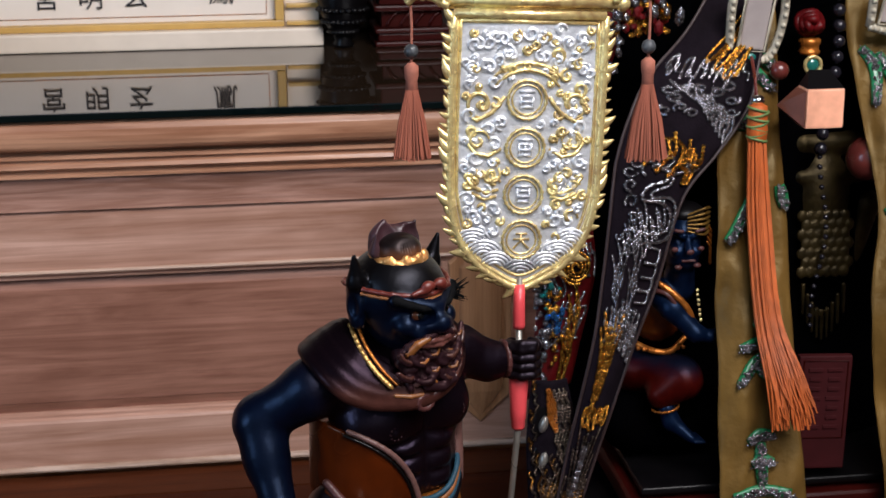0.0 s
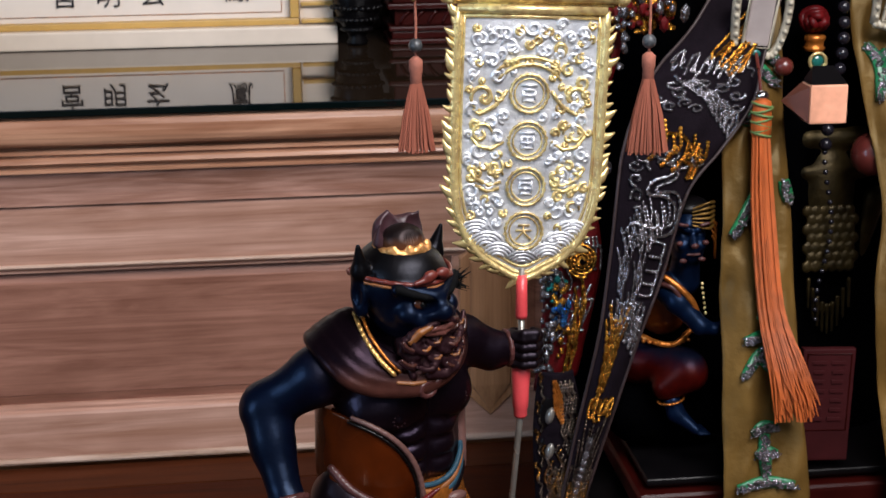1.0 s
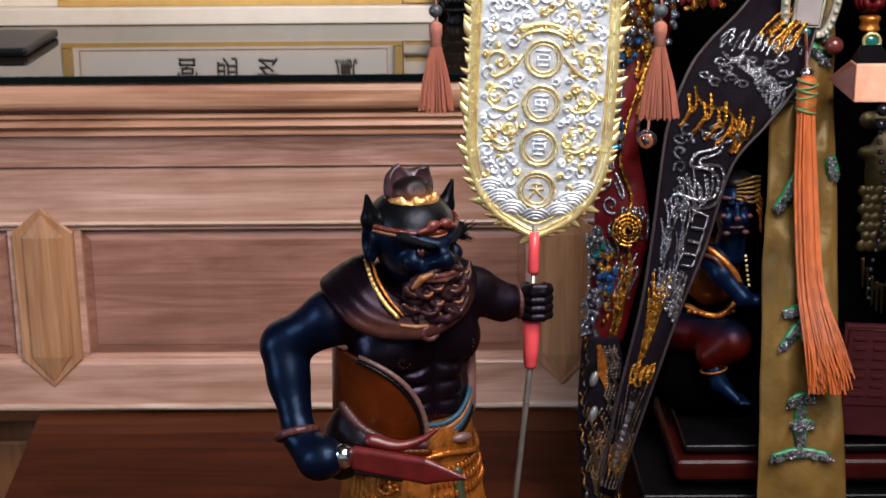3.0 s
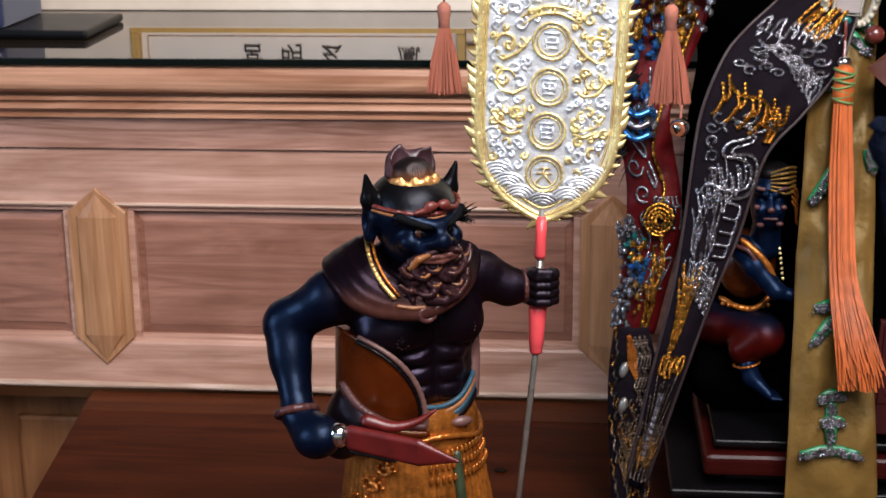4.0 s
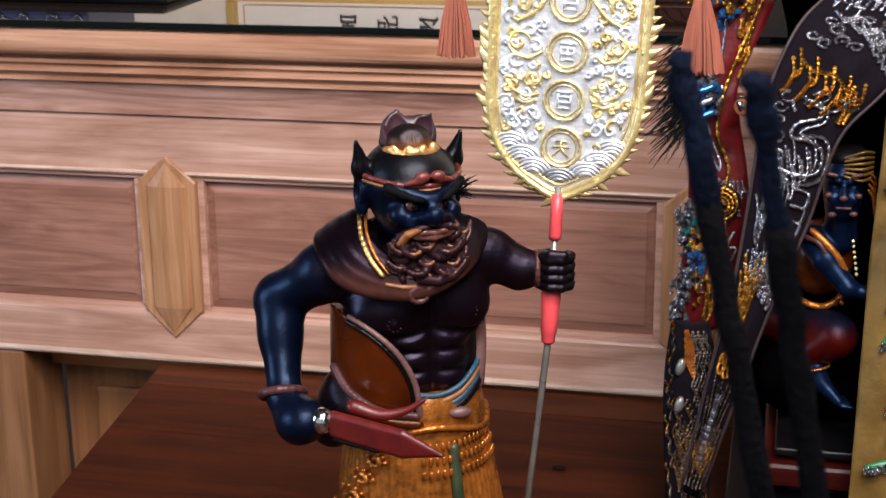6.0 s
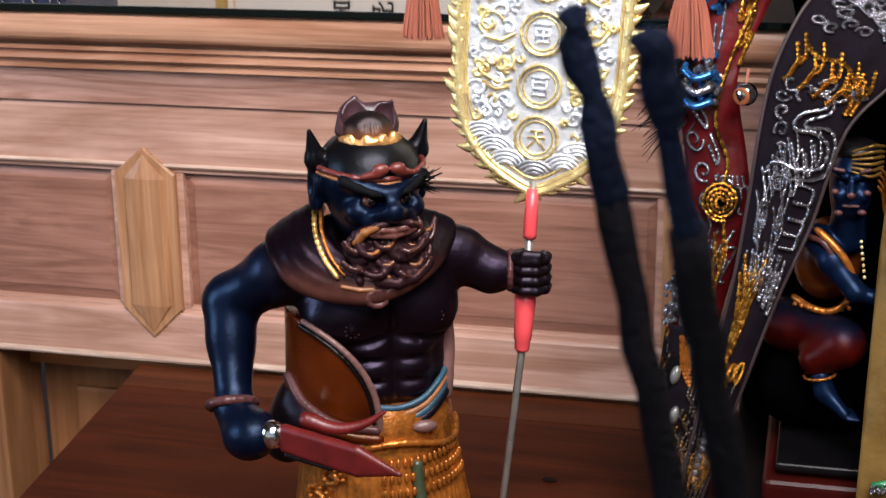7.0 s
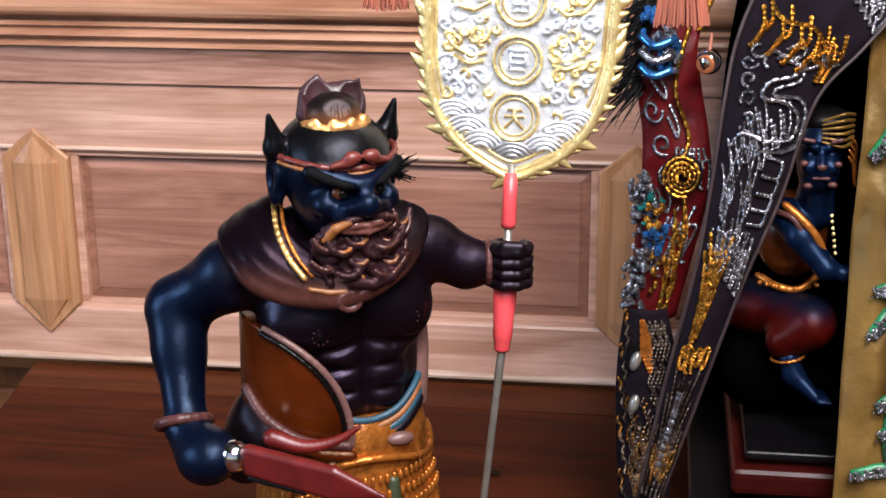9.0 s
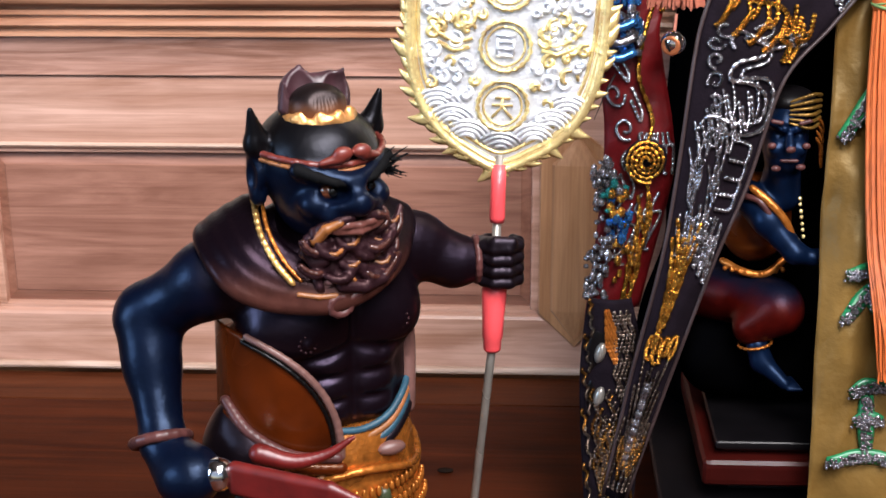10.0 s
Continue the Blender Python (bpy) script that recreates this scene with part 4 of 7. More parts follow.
    # wrist rings
    for c, d in (((-0.0655, 0.0085, 0.1850), (0.05, 0.55, 0.83)), ((0.0655, 0.0005, 0.2408), (0.95, -0.3, 0))):
        d = Vector(d).normalized()
        u = d.orthogonal().normalized()
        v = d.cross(u)
        rr = 0.0104 if c[0] < 0 else 0.0088
        pts = [tuple(Vector(c) + (u * math.cos(a) + v * math.sin(a)) * rr) for a in (2 * math.pi * k / 18 for k in range(19))]
        g.append((chain(pts, 0.0022 if c[0] < 0 else 0.0014), 0.0006, 0.0004, M_SCARFRIM))
    # the axe: bright pommel, red blade and curved fin
    k0, k1 = Vector((-0.0516, -0.0173, 0.1795)), Vector((-0.0027, -0.0637, 0.1745))
    d = (k1 - k0).normalized()
    g.append(([("+", E, (tuple(k0 + d * 0.001), (0.0062, 0.0062, 0.0066)))], 0.0005, 0.001, M_CHROME))
    blade = []
    for dz in (-0.0048, -0.0024, 0.0, 0.0024, 0.0048):
        o = Vector((0, 0, dz))
        blade += [("+", C, (tuple(k0 + d * 0.008 + o * 0.85), tuple(k0 + d * 0.046 + o), 0.0028, 0.0026)), ("+", C, (tuple(k0 + d * 0.046 + o), tuple(k1), 0.0026, 0.0008))]
    fin = curve_pts([tuple(k0 + d * 0.020 + Vector((0.002, 0.012, 0.0070))), tuple(k0 + d * 0.030 + Vector((0.006, 0.012, 0.0050))), tuple(k0 + d * 0.041 + Vector((0.010, 0.015, 0.0085))), tuple(k0 + d * 0.050 + Vector((0.013, 0.018, 0.0155)))], 5)
    blade += chain([tuple(q) for q in fin], 0.0040, 0.0009)
    g.append((blade, 0.0008, 0.0006, M_REDPAINT))
    g.append((chain([tuple(k0 + d * 0.008 + Vector((0, -0.001, -0.0075))), tuple(k0 + d * 0.032 + Vector((0, -0.001, -0.0072)))], 0.0013), 0.0006, 0.001, M_PUPIL))
    # the gripping fist
    fist = [("+", E, ((0.0720, 0.003, 0.2405), (0.0070, 0.0060, 0.0095)))]
    for i, z in enumerate((0.2480, 0.2432, 0.2383, 0.2336)):
        cx, cy = 0.0737, -0.005
        rr = 0.0074
        fist += chain([(cx + rr * math.cos(radians(a)), cy + rr * math.sin(radians(a)), z) for a in (130, 180, 225, 270, 315, 350, 20)], 0.0026, 0.0022)
    fist += chain([(0.0670, 0.002, 0.2470), (0.0690, -0.0100, 0.2505), (0.0750, -0.0125, 0.2505)], 0.0028, 0.0023)
    g.append((fist, 0.0006, 0.0010, M_SKIN))
    # bristling brow hair
    hair = []
    for i in range(26):
        a = Vector((0.0175 + rnd.uniform(-0.002, 0.003), -0.0180 + rnd.uniform(-0.001, 0.004), 0.2905 + rnd.uniform(-0.003, 0.003)))
        b = a + Vector((rnd.uniform(0.003, 0.0105), rnd.uniform(-0.006, 0.001), rnd.uniform(-0.004, 0.0065)))
        hair.append(("+", C, (tuple(a), tuple(b), 0.0005, 0.00025)))
    g.append((hair, 0.0004, 0.0002, M_BROW))
    ob = new("guardian_statue", carved_mesh("guardian_statue", g))
    ob.matrix_world = pose(0.3225, -0.4545, 0, 0, 0, 28)
    tagged(ob, "black lacquered horned guardian statue with gold skirt and brown scarf", "statue")


guardian()


# ---- the staff with its silver and gold plaque ----
def spiral(cx, cz, r, turns, start, hand=1, n=22):
    return [(cx + r * (1 - 0.82 * i / n) * math.cos(start + hand * turns * 2 * math.pi * i / n), 0, cz + r * (1 - 0.82 * i / n) * math.sin(start + hand * turns * 2 * math.pi * i / n)) for i in range(n + 1)]


M_TASSEL = mat("rust_tassel_thread", (0.31, 0.095, 0.058), 0.75, vary=0.45, scale=300, stretch=(1, 1, 0.05), spec=0.2)
M_CORD = mat("rust_cord", (0.33, 0.11, 0.07), 0.8, vary=0.3, scale=400)
M_DARKBEAD = mat("grey_bead", (0.06, 0.065, 0.07), 0.3, vary=0.6, scale=500, bump=0.0005)


def hung_tassel(parent, x, y, ztop, zt, zb, w):
    rnd = random.Random(int(x * 1000))
    bm = bmesh.new()
    tube(bm, [(x, y, ztop), (x + 0.0003, y, (ztop + zt) / 2 + 0.004), (x, y, zt)], 0.0007, 6)
    t = part("tassel_cord", bm, M_CORD, parent)
    bm = bmesh.new()
    ball(bm, (x, y, zt + 0.0085), 0.0037, 12, 8)
    part("bead", bm, M_DARKBEAD, t, "dark grey carved bead", True)
    bm = bmesh.new()
    turned(bm, [(0.0016, zt - 0.012), (0.0031, zt - 0.0105), (0.0030, zt - 0.006), (0.0036, zt - 0.004), (0.0036, zt + 0.001), (0.0015, zt + 0.003)], 14, Matrix.Translation((x, y, 0)))
    part("tassel_head", bm, M_CORD, t, smooth=True)
    bm = bmesh.new()
    for i in range(190):
        a, q = rnd.uniform(0, 2 * math.pi), math.sqrt(rnd.random())
        c, s = math.cos(a), math.sin(a)
        r0, r1 = 0.0026 * q, w / 2 * q * rnd.uniform(0.9, 1.05)
        z1 = zb + rnd.uniform(-0.001, 0.0018)
        tube(bm, [(x + r0 * c, y + r0 * s, zt - 0.010), (x + (r0 * 0.45 + r1 * 0.6) * c, y + (r0 * 0.45 + r1 * 0.6) * s * 0.7, (zt - 0.010) * 0.5 + z1 * 0.5), (x + r1 * c, y + r1 * s * 0.7, z1)], 0.00048, 4)
    part("tassel_skirt", bm, M_TASSEL, t, kind="stuff")


def staff():
    t = empty("plaque_staff", "silver and gold ritual plaque on a red-gripped steel rod", "ritual staff")
    top, mid, bot = Vector((0.3892, -0.4160, 0.282)), Vector((0.3868, -0.4285, 0.205)), Vector((0.3655, -0.4420, 0.0006))
    bm = bmesh.new()
    tube(bm, [top, mid, bot], [0.0018, 0.0018, 0.0018], 10)
    part("rod", bm, M_STEEL, t, smooth=True)
    d = (top - mid).normalized()
    bm = bmesh.new()
    zs = [(0.2555, 0.0028), (0.2575, 0.0033), (0.2680, 0.0031), (0.2785, 0.0030)]
    tube(bm, [mid + d * (z - 0.205) / d.z for z, r in zs], [r for z, r in zs], 12)
    part("upper_grip", bm, M_REDTAPE, t, "red tape", True)
    bm = bmesh.new()
    zs = [(0.2030, 0.0028), (0.2042, 0.0036), (0.2080, 0.0037), (0.2087, 0.0042), (0.2180, 0.0045), (0.2260, 0.0051), (0.2335, 0.0050)]
    tube(bm, [mid + d * (z - 0.205) / d.z for z, r in zs], [r for z, r in zs], 14)
    part("lower_grip", bm, M_REDTAPE, t, "red tape", True)
    # the board, in its own plane: x across, z up from the tip
    base = Matrix.Translation((0.3890, -0.4150, 0.2765)) @ Matrix(((0.9989, 0, 0.0467, 0), (0, 1, 0.0645, 0), (-0.0467, -0.0645, 0.997, 0), (0, 0, 0, 1)))

    def lay(name, bm, m, parent=t, label="", smooth=False, kind=""):
        ob = part(name, bm, m, parent, label, smooth, kind)
        ob.matrix_basis = base
        return ob

    half = [(0.0385, 0.1400), (0.0388, 0.095), (0.0382, 0.055), (0.0372, 0.043), (0.0345, 0.031), (0.0295, 0.0205), (0.0220, 0.0118), (0.0120, 0.0050), (0.0, 0.0)]
    left = [(-x, z) for x, z in half[:-1]]
    outline = half + left[::-1]
    bm = bmesh.new()
    prism(bm, outline, -0.0010, 0.0030)
    board = lay("silver_board", bm, M_SILVER, label="embossed silver board")
    ring = curve_pts([(x, 0, z) for x, z in (left[::1] + half[::-1])], 6)
    inner = [Vector((p.x * 0.905, 0, 0.0065 + p.z * 0.943)) for p in ring]
    bm = bmesh.new()
    tube(bm, [p + Vector((0, -0.0012, 0)) for p in ring], 0.0021, 8)
    tube(bm, [p * 0.965 + Vector((0, -0.0004, 0.0025)) for p in ring], 0.0019, 8)
    tube(bm, [p + Vector((0, -0.0010, 0)) for p in inner], 0.0009, 6)
    tube(bm, [(-0.0385, -0.0012, 0.140), (0.0385, -0.0012, 0.140)], 0.0026, 8)
    tube(bm, [(-0.0345, -0.0010, 0.1365), (0.0345, -0.0010, 0.1365)], 0.0012, 8)
    lay("gold_frame", bm, M_GOLD, label="thick gilded frame", smooth=True)
    bm = bmesh.new()
    tube(bm, [(-0.0445, -0.001, 0.1465), (0.0465, -0.001, 0.1465)], 0.0032, 12)
    for x in (-0.0445, 0.0465):
        ball(bm, (x, -0.001, 0.1465), 0.0042, 10, 7)
    tube(bm, [(-0.041, 0, 0.1435), (0.042, 0, 0.1435)], 0.0016, 8)
    lay("top_bar", bm, M_GOLD, smooth=True)
    # flames along the rim
    me = None
    total = sum((b - a).length for a, b in zip(ring, ring[1:]))
    step, run, nxt, k = total / 58, 0.0, 0.0015, 0
    rnd = random.Random(2)
    for a, b in zip(ring, ring[1:]):
        seg = (b - a).length
        while nxt <= run + seg:
            p = a.lerp(b, (nxt - run) / seg)
            dv = (b - a).normalized()
            out = Vector((-dv.z, 0, dv.x)) * -1
            if out.dot(p - Vector((0, 0, 0.08))) < 0:
                out = -out
            if me is None:
                bm = bmesh.new()
                tube(bm, curve_pts([(-0.0014, 0, -0.0010), (-0.0004, -0.0003, 0.0014), (0.0010, -0.0006, 0.0034), (0.0038, -0.0008, 0.0056)], 3), [0.0030, 0.0032, 0.0031, 0.0029, 0.0026, 0.0022, 0.0018, 0.0013, 0.0008, 0.0003], 7)
                me = mesh_of("flame", bm, M_GOLD, True)
            up = 1 if abs(p.x) > 0.03 else (1 if p.x * dv.x > 0 else -1)
            ax = Vector((0, 0, 1)) if abs(p.x) > 0.033 else Vector((math.copysign(1, p.x or 1), 0, 0.0))
            ax = (ax - out * ax.dot(out)).normalized()
            s = rnd.uniform(0.62, 1.2)
            m = Matrix((ax, out.cross(ax) * (1 if out.cross(ax).y > 0 else -1), out)).transposed().to_4x4()
            f = new("flame", me)
            f.parent = t
            f.matrix_basis = base @ Matrix.Translation(p + Vector((0, 0, 0))) @ m @ Matrix.Rotation(radians(rnd.uniform(-28, 22)), 4, "Y") @ Matrix.Diagonal((s * rnd.uniform(0.8, 1.15), 1, s, 1))
            nxt += step
            k += 1
        run += seg
    # coins with rope rims
    for i, cz in enumerate((0.0975, 0.0730, 0.0490, 0.0255)):
        bm = bmesh.new()
        tube(bm, [(0.0098 * math.cos(a), -0.0020, cz + 0.0098 * math.sin(a)) for a in (2 * math.pi * q / 40 for q in range(40))], [0.0005 + 0.0006 * (q % 2) for q in range(40)], 6, closed=True)
        tube(bm, [(0.0076 * math.cos(a), -0.0014, cz + 0.0076 * math.sin(a)) for a in (2 * math.pi * q / 28 for q in range(28))], 0.0005, 5, closed=True)
        coin = lay("coin_rim", bm, M_GOLD, smooth=True)
        bm = bmesh.new()
        if i < 3:
            for q, (x0, x1, z) in enumerate(((-0.004, 0.004, 0.0042), (-0.003, 0.003, 0.0015), (-0.0032, 0.0032, -0.0010), (-0.0035, 0.0035, -0.0040))):
                tube(bm, [(x0, -0.0015, cz + z), (0, -0.0018, cz + z + 0.0004 * (q % 2)), (x1, -0.0015, cz + z)], 0.0007, 5)
            for x in (-0.0031, 0.0031, 0.0)[: 2 + i % 2]:
                tube(bm, [(x, -0.0015, cz - 0.004), (x, -0.0015, cz + 0.0015 + i * 0.0008)], 0.0006, 5)
        else:
            tube(bm, [(-0.003, -0.0015, cz + 0.003), (0.003, -0.0015, cz + 0.003)], 0.0006, 5)
            tube(bm, [(-0.0042, -0.0015, cz + 0.0002), (0.0042, -0.0015, cz + 0.0002)], 0.0006, 5)
            tube(bm, [(0.0, -0.0015, cz + 0.003), (-0.0006, -0.0015, cz - 0.001), (-0.0040, -0.0015, cz - 0.0048)], 0.0006, 5)
            tube(bm, [(0.0, -0.0015, cz), (0.0012, -0.0015, cz - 0.002), (0.0040, -0.0015, cz - 0.0048)], 0.0006, 5)
        c2 = part("coin_mark", bm, M_GOLD if i == 3 else M_SILVER, coin, smooth=True)
    # chased scrolls and clouds in gold, waves and fine curls in silver
    def relief(name, lines, r, m, lift=-0.0016):
        for pts in lines:
            bm = bmesh.new()
            n = len(pts)
            tube(bm, [(p[0], lift, p[2]) for p in pts], [r * (0.45 + 0.75 * math.sin(math.pi * (q + 0.6) / (n + 0.6))) for q in range(n)], 6)
            lay(name, bm, m, smooth=True)

    gold, silver = [], []
    for s in (-1, 1):
        gold.append(spiral(s * 0.0240, 0.0955, 0.0072, 1.25, radians(270), s))
        gold.append([(s * 0.0290, 0, 0.089), (s * 0.0255, 0, 0.0865), (s * 0.018, 0, 0.0905), (s * 0.0135, 0, 0.096), (s * 0.0115, 0, 0.099)])
        gold.append(spiral(s * 0.0245, 0.0765, 0.0060, 1.2, radians(180 if s > 0 else 0), -s))
        gold.append([(s * 0.0305, 0, 0.0765), (s * 0.0260, 0, 0.070), (s * 0.019, 0, 0.0685), (s * 0.0125, 0, 0.0725)])
        for q in range(5):
            gold.append(spiral(s * (0.0150 + 0.0035 * q), 0.0575 + 0.0024 * ((q * 7) % 3 - 1), 0.0030, 0.9, radians(70 * q), s if q % 2 else -s, 12))
        gold.append([(s * 0.0130, 0, 0.0515), (s * 0.0195, 0, 0.0495), (s * 0.0265, 0, 0.0530), (s * 0.0305, 0, 0.0590)])
        gold.append([(s * 0.0140, 0, 0.0480), (s * 0.0200, 0, 0.0465), (s * 0.0270, 0, 0.0495)])
        for q, (x, z, r) in enumerate(((0.0195, 0.0400, 0.0036), (0.0285, 0.0415, 0.0028), (0.0130, 0.0405, 0.0024), (0.0240, 0.0355, 0.0030), (0.0165, 0.0655, 0.0022), (0.0310, 0.0645, 0.0020), (0.0150, 0.0860, 0.0020), (0.0300, 0.1050, 0.0026))):
            silver.append(spiral(s * x, z, r, 1.1, radians(40 * q), s if q % 2 else -s, 14))
        for cx, cz in ((0.0255, 0.0225), (0.0135, 0.0105), (0.0, 0.0065), (0.0195, 0.0165)):
            for q in range(4):
                r = 0.0098 - 0.0021 * q
                line = [(s * cx + r * math.cos(radians(a)), 0, cz + r * 0.85 * math.sin(radians(a))) for a in range(15, 166, 15)]
                line = [p for p in line if abs(p[0]) < 0.034 and p[2] > 0.008 + (abs(p[0]) / 0.034) ** 2.2 * 0.018 and p[0] ** 2 + (p[2] - 0.0255) ** 2 > 0.0112 ** 2]
                if len(line) > 3:
                    silver.append(line)
        # the crown of clouds at the top
        for q in range(4):
            silver.append(spiral(s * (0.0060 + 0.0072 * q), 0.1285 - 0.0012 * q, 0.0036, 1.1, radians(90 + 60 * q), s if q % 2 else -s, 16))
            silver.append(spiral(s * (0.0085 + 0.0068 * q), 0.1195 - 0.0020 * q, 0.0031, 1.1, radians(200 + 70 * q), -s if q % 2 else s, 16))
        silver.append(spiral(s * 0.0285, 0.1130, 0.0034, 1.2, 1.0, s, 14))
    gold.append([(0.020 * math.cos(radians(a)), 0, 0.0930 + 0.0195 * math.sin(radians(a))) for a in range(35, 146, 10)])
    gold.append([(0.024 * math.cos(radians(a)), 0, 0.0925 + 0.0235 * math.sin(radians(a))) for a in range(40, 141, 10)])
    taken = [(0.0, 0.0975, 0.0125), (0.0, 0.0730, 0.0120), (0.0, 0.0490, 0.0120), (0.0, 0.0255, 0.0120)]
    rn = random.Random(21)
    for q in range(900):
        x, z, r = rn.uniform(-0.034, 0.034), rn.uniform(0.008, 0.134), rn.uniform(0.0022, 0.0048) if q < 500 else rn.uniform(0.0014, 0.0024)
        if abs(x) + r > 0.0345 or z < 0.014 + (abs(x) / 0.034) ** 2.2 * 0.022 + r or any((x - a) ** 2 + (z - b) ** 2 < (c + r * 0.75) ** 2 for a, b, c in taken):
            continue
        taken.append((x, z, r))
        (gold if q % 5 < 2 else silver).append(spiral(x, z, r, rn.uniform(0.9, 1.3), rn.uniform(0, 6.28), 1 if x > 0 else -1, 12))
    relief("gold_scroll", gold, 0.00105, M_GOLD)
    relief("silver_scroll", silver, 0.00100, M_SILVER)
    hung_tassel(t, 0.4565, -0.407, 0.4235, 0.390, 0.3405, 0.0245)
    hung_tassel(t, 0.3355, -0.407, 0.4235, 0.391, 0.3455, 0.020)
    for s, x in ((1, 0.437), (-1, 0.354)):
        bm = bmesh.new()
        tube(bm, curve_pts([(x, -0.409, 0.4215), (x + s * 0.008, -0.409, 0.4260), (x + s * 0.016, -0.408, 0.4265), (x + s * 0.0205, -0.407, 0.4230)], 5), 0.0021, 8)
        for q in range(4):
            ball(bm, (x + s * (0.004 + 0.0045 * q), -0.4105, 0.4265 + 0.0015 * (q % 2)), 0.0021, 8, 6)
        part("dragon_hook", bm, M_GOLD, t, "small gilded hook", True)
    for i in range(5):
        bm = bmesh.new()
        ball(bm, (0.372 + 0.0115 * i, -0.407, 0.4318), 0.0045, 12, 8)
        part("clear_bead", bm, M_CHROME, t, "bright silver bead", True)


staff()


# ---- the seated deity's side: robe, throne base, stoles, pendants ----
M_VELVET = mat("dark_plum_velvet", (0.0080, 0.0052, 0.0078), 0.85, vary=0.4, scale=90, bump=0.0004, bscale=600, spec=0.05)
M_PIPING = mat("mauve_piping", (0.035, 0.020, 0.020), 0.5, vary=0.3, scale=200)
M_REDSATIN = mat("red_satin", (0.085, 0.003, 0.004), 0.42, vary=0.6, scale=60, bump=0.0012, bscale=120, spec=0.2)
M_OLIVE = mat("olive_satin", (0.130, 0.072, 0.018), 0.40, vary=0.5, scale=28, bump=0.0045, bscale=42, second=(0.048, 0.025, 0.006), spec=0.3, tint=(1.0, 0.8, 0.45))
M_SEQSILVER = mat("silver_sequin", (0.30, 0.285, 0.30), 0.20, 0.9, vary=0.8, scale=700, bump=0.001, bscale=900)
M_SEQGOLD = mat("gold_sequin", (0.46, 0.21, 0.03), 0.24, 0.9, vary=0.8, scale=700, bump=0.001, bscale=900)
M_SEQDARK = mat("dark_silver_bead", (0.13, 0.095, 0.075), 0.24, 0.9, vary=0.9, scale=500, bump=0.001, bscale=900)
M_SEQBRONZE = mat("bronze_bead", (0.21, 0.095, 0.020), 0.24, 0.9, vary=0.9, scale=500, bump=0.001, bscale=900)
M_SEQBLUE = mat("blue_sequin", (0.05, 0.20, 0.50), 0.2, 0.8, vary=0.6, scale=500)
M_SEQTEAL = mat("teal_sequin", (0.04, 0.32, 0.30), 0.2, 0.8, vary=0.6, scale=500)
M_GREENCORD = mat("green_bead_outline", (0.01, 0.16, 0.055), 0.28, vary=0.5, scale=500)
M_ORANGETHREAD = mat("orange_tassel_thread", (0.47, 0.10, 0.018), 0.55, vary=0.45, scale=300, stretch=(1, 1, 0.05), spec=0.3)
M_GREENTHREAD = mat("green_wrap_thread", (0.13, 0.20, 0.06), 0.6, vary=0.3, scale=300)
# robe black that holds the deep shade between the stoles
M_SHADEROBE = mat("shade_black_robe", (0.0008, 0.0008, 0.001), 0.9, vary=0.5, scale=40, spec=0.0)
M_OLDGOLD = mat("dim_old_gold", (0.050, 0.034, 0.011), 0.42, 0.7, vary=0.6, scale=140, bump=0.0008, bscale=300)
M_OLDGOLD2 = mat("gold_headcloth", (0.16, 0.085, 0.016), 0.34, 0.6, vary=0.6, scale=160)
M_LACQ = mat("red_lacquer", (0.030, 0.0030, 0.0022), 0.30, vary=0.35, scale=50, spec=0.16)
M_TABLET = mat("dull_red_tablet", (0.038, 0.005, 0.006), 0.6, vary=0.3, scale=80, spec=0.15)
M_BLUE2 = mat("blue_lacquer_skin", (0.0011, 0.0042, 0.0150), 0.34, vary=0.5, scale=120, spec=0.28, tint=(0.35, 0.55, 1.0))
M_AMBER2 = mat("amber_robe_paint", (0.105, 0.020, 0.0024), 0.30, vary=0.4, scale=70, coat=0.15, spec=0.3)
M_PEARL = mat("pearl_bead", (0.42, 0.37, 0.28), 0.25, vary=0.2, scale=300)
M_ACRYL = mat("milky_acrylic", (0.42, 0.36, 0.34), 0.12, vary=0.2, scale=60, coat=0.6)
M_GEM = mat("green_gem", (0.01, 0.12, 0.10), 0.08, vary=0.3, coat=1.0)
M_BLACKBEAD = mat("black_bead", (0.010, 0.009, 0.013), 0.16, vary=0.3)
M_SALT = mat("peach_stone", (0.86, 0.40, 0.25), 0.4, vary=0.25, scale=90, bump=0.0008, bscale=160)
M_SALTSIDE = mat("brown_stone_side", (0.13, 0.042, 0.026), 0.4, vary=0.4, scale=90)
M_WOODBEAD = mat("dark_red_wood_bead", (0.10, 0.018, 0.014), 0.25, vary=0.4, scale=120, coat=0.4)
M_NAVY = mat("navy_silk", (0.005, 0.014, 0.070), 0.5, vary=0.4, scale=80, sheen=0.3)
M_BLACKLACQ = mat("black_lacquer", (0.003, 0.0025, 0.003), 0.35, vary=0.4, scale=80, spec=0.2)
M_HAIR = mat("black_plume", (0.003, 0.003, 0.003), 0.6, spec=0.15)
M_ASH = mat("charred_incense", (0.004, 0.0035, 0.0045), 0.9, vary=0.5, scale=400, bump=0.002, bscale=700, spec=0.05)
M_ASHTIP = mat("incense_ash_tip", (0.004, 0.006, 0.014), 0.9, vary=0.6, scale=400, bump=0.003, bscale=600, spec=0.05)


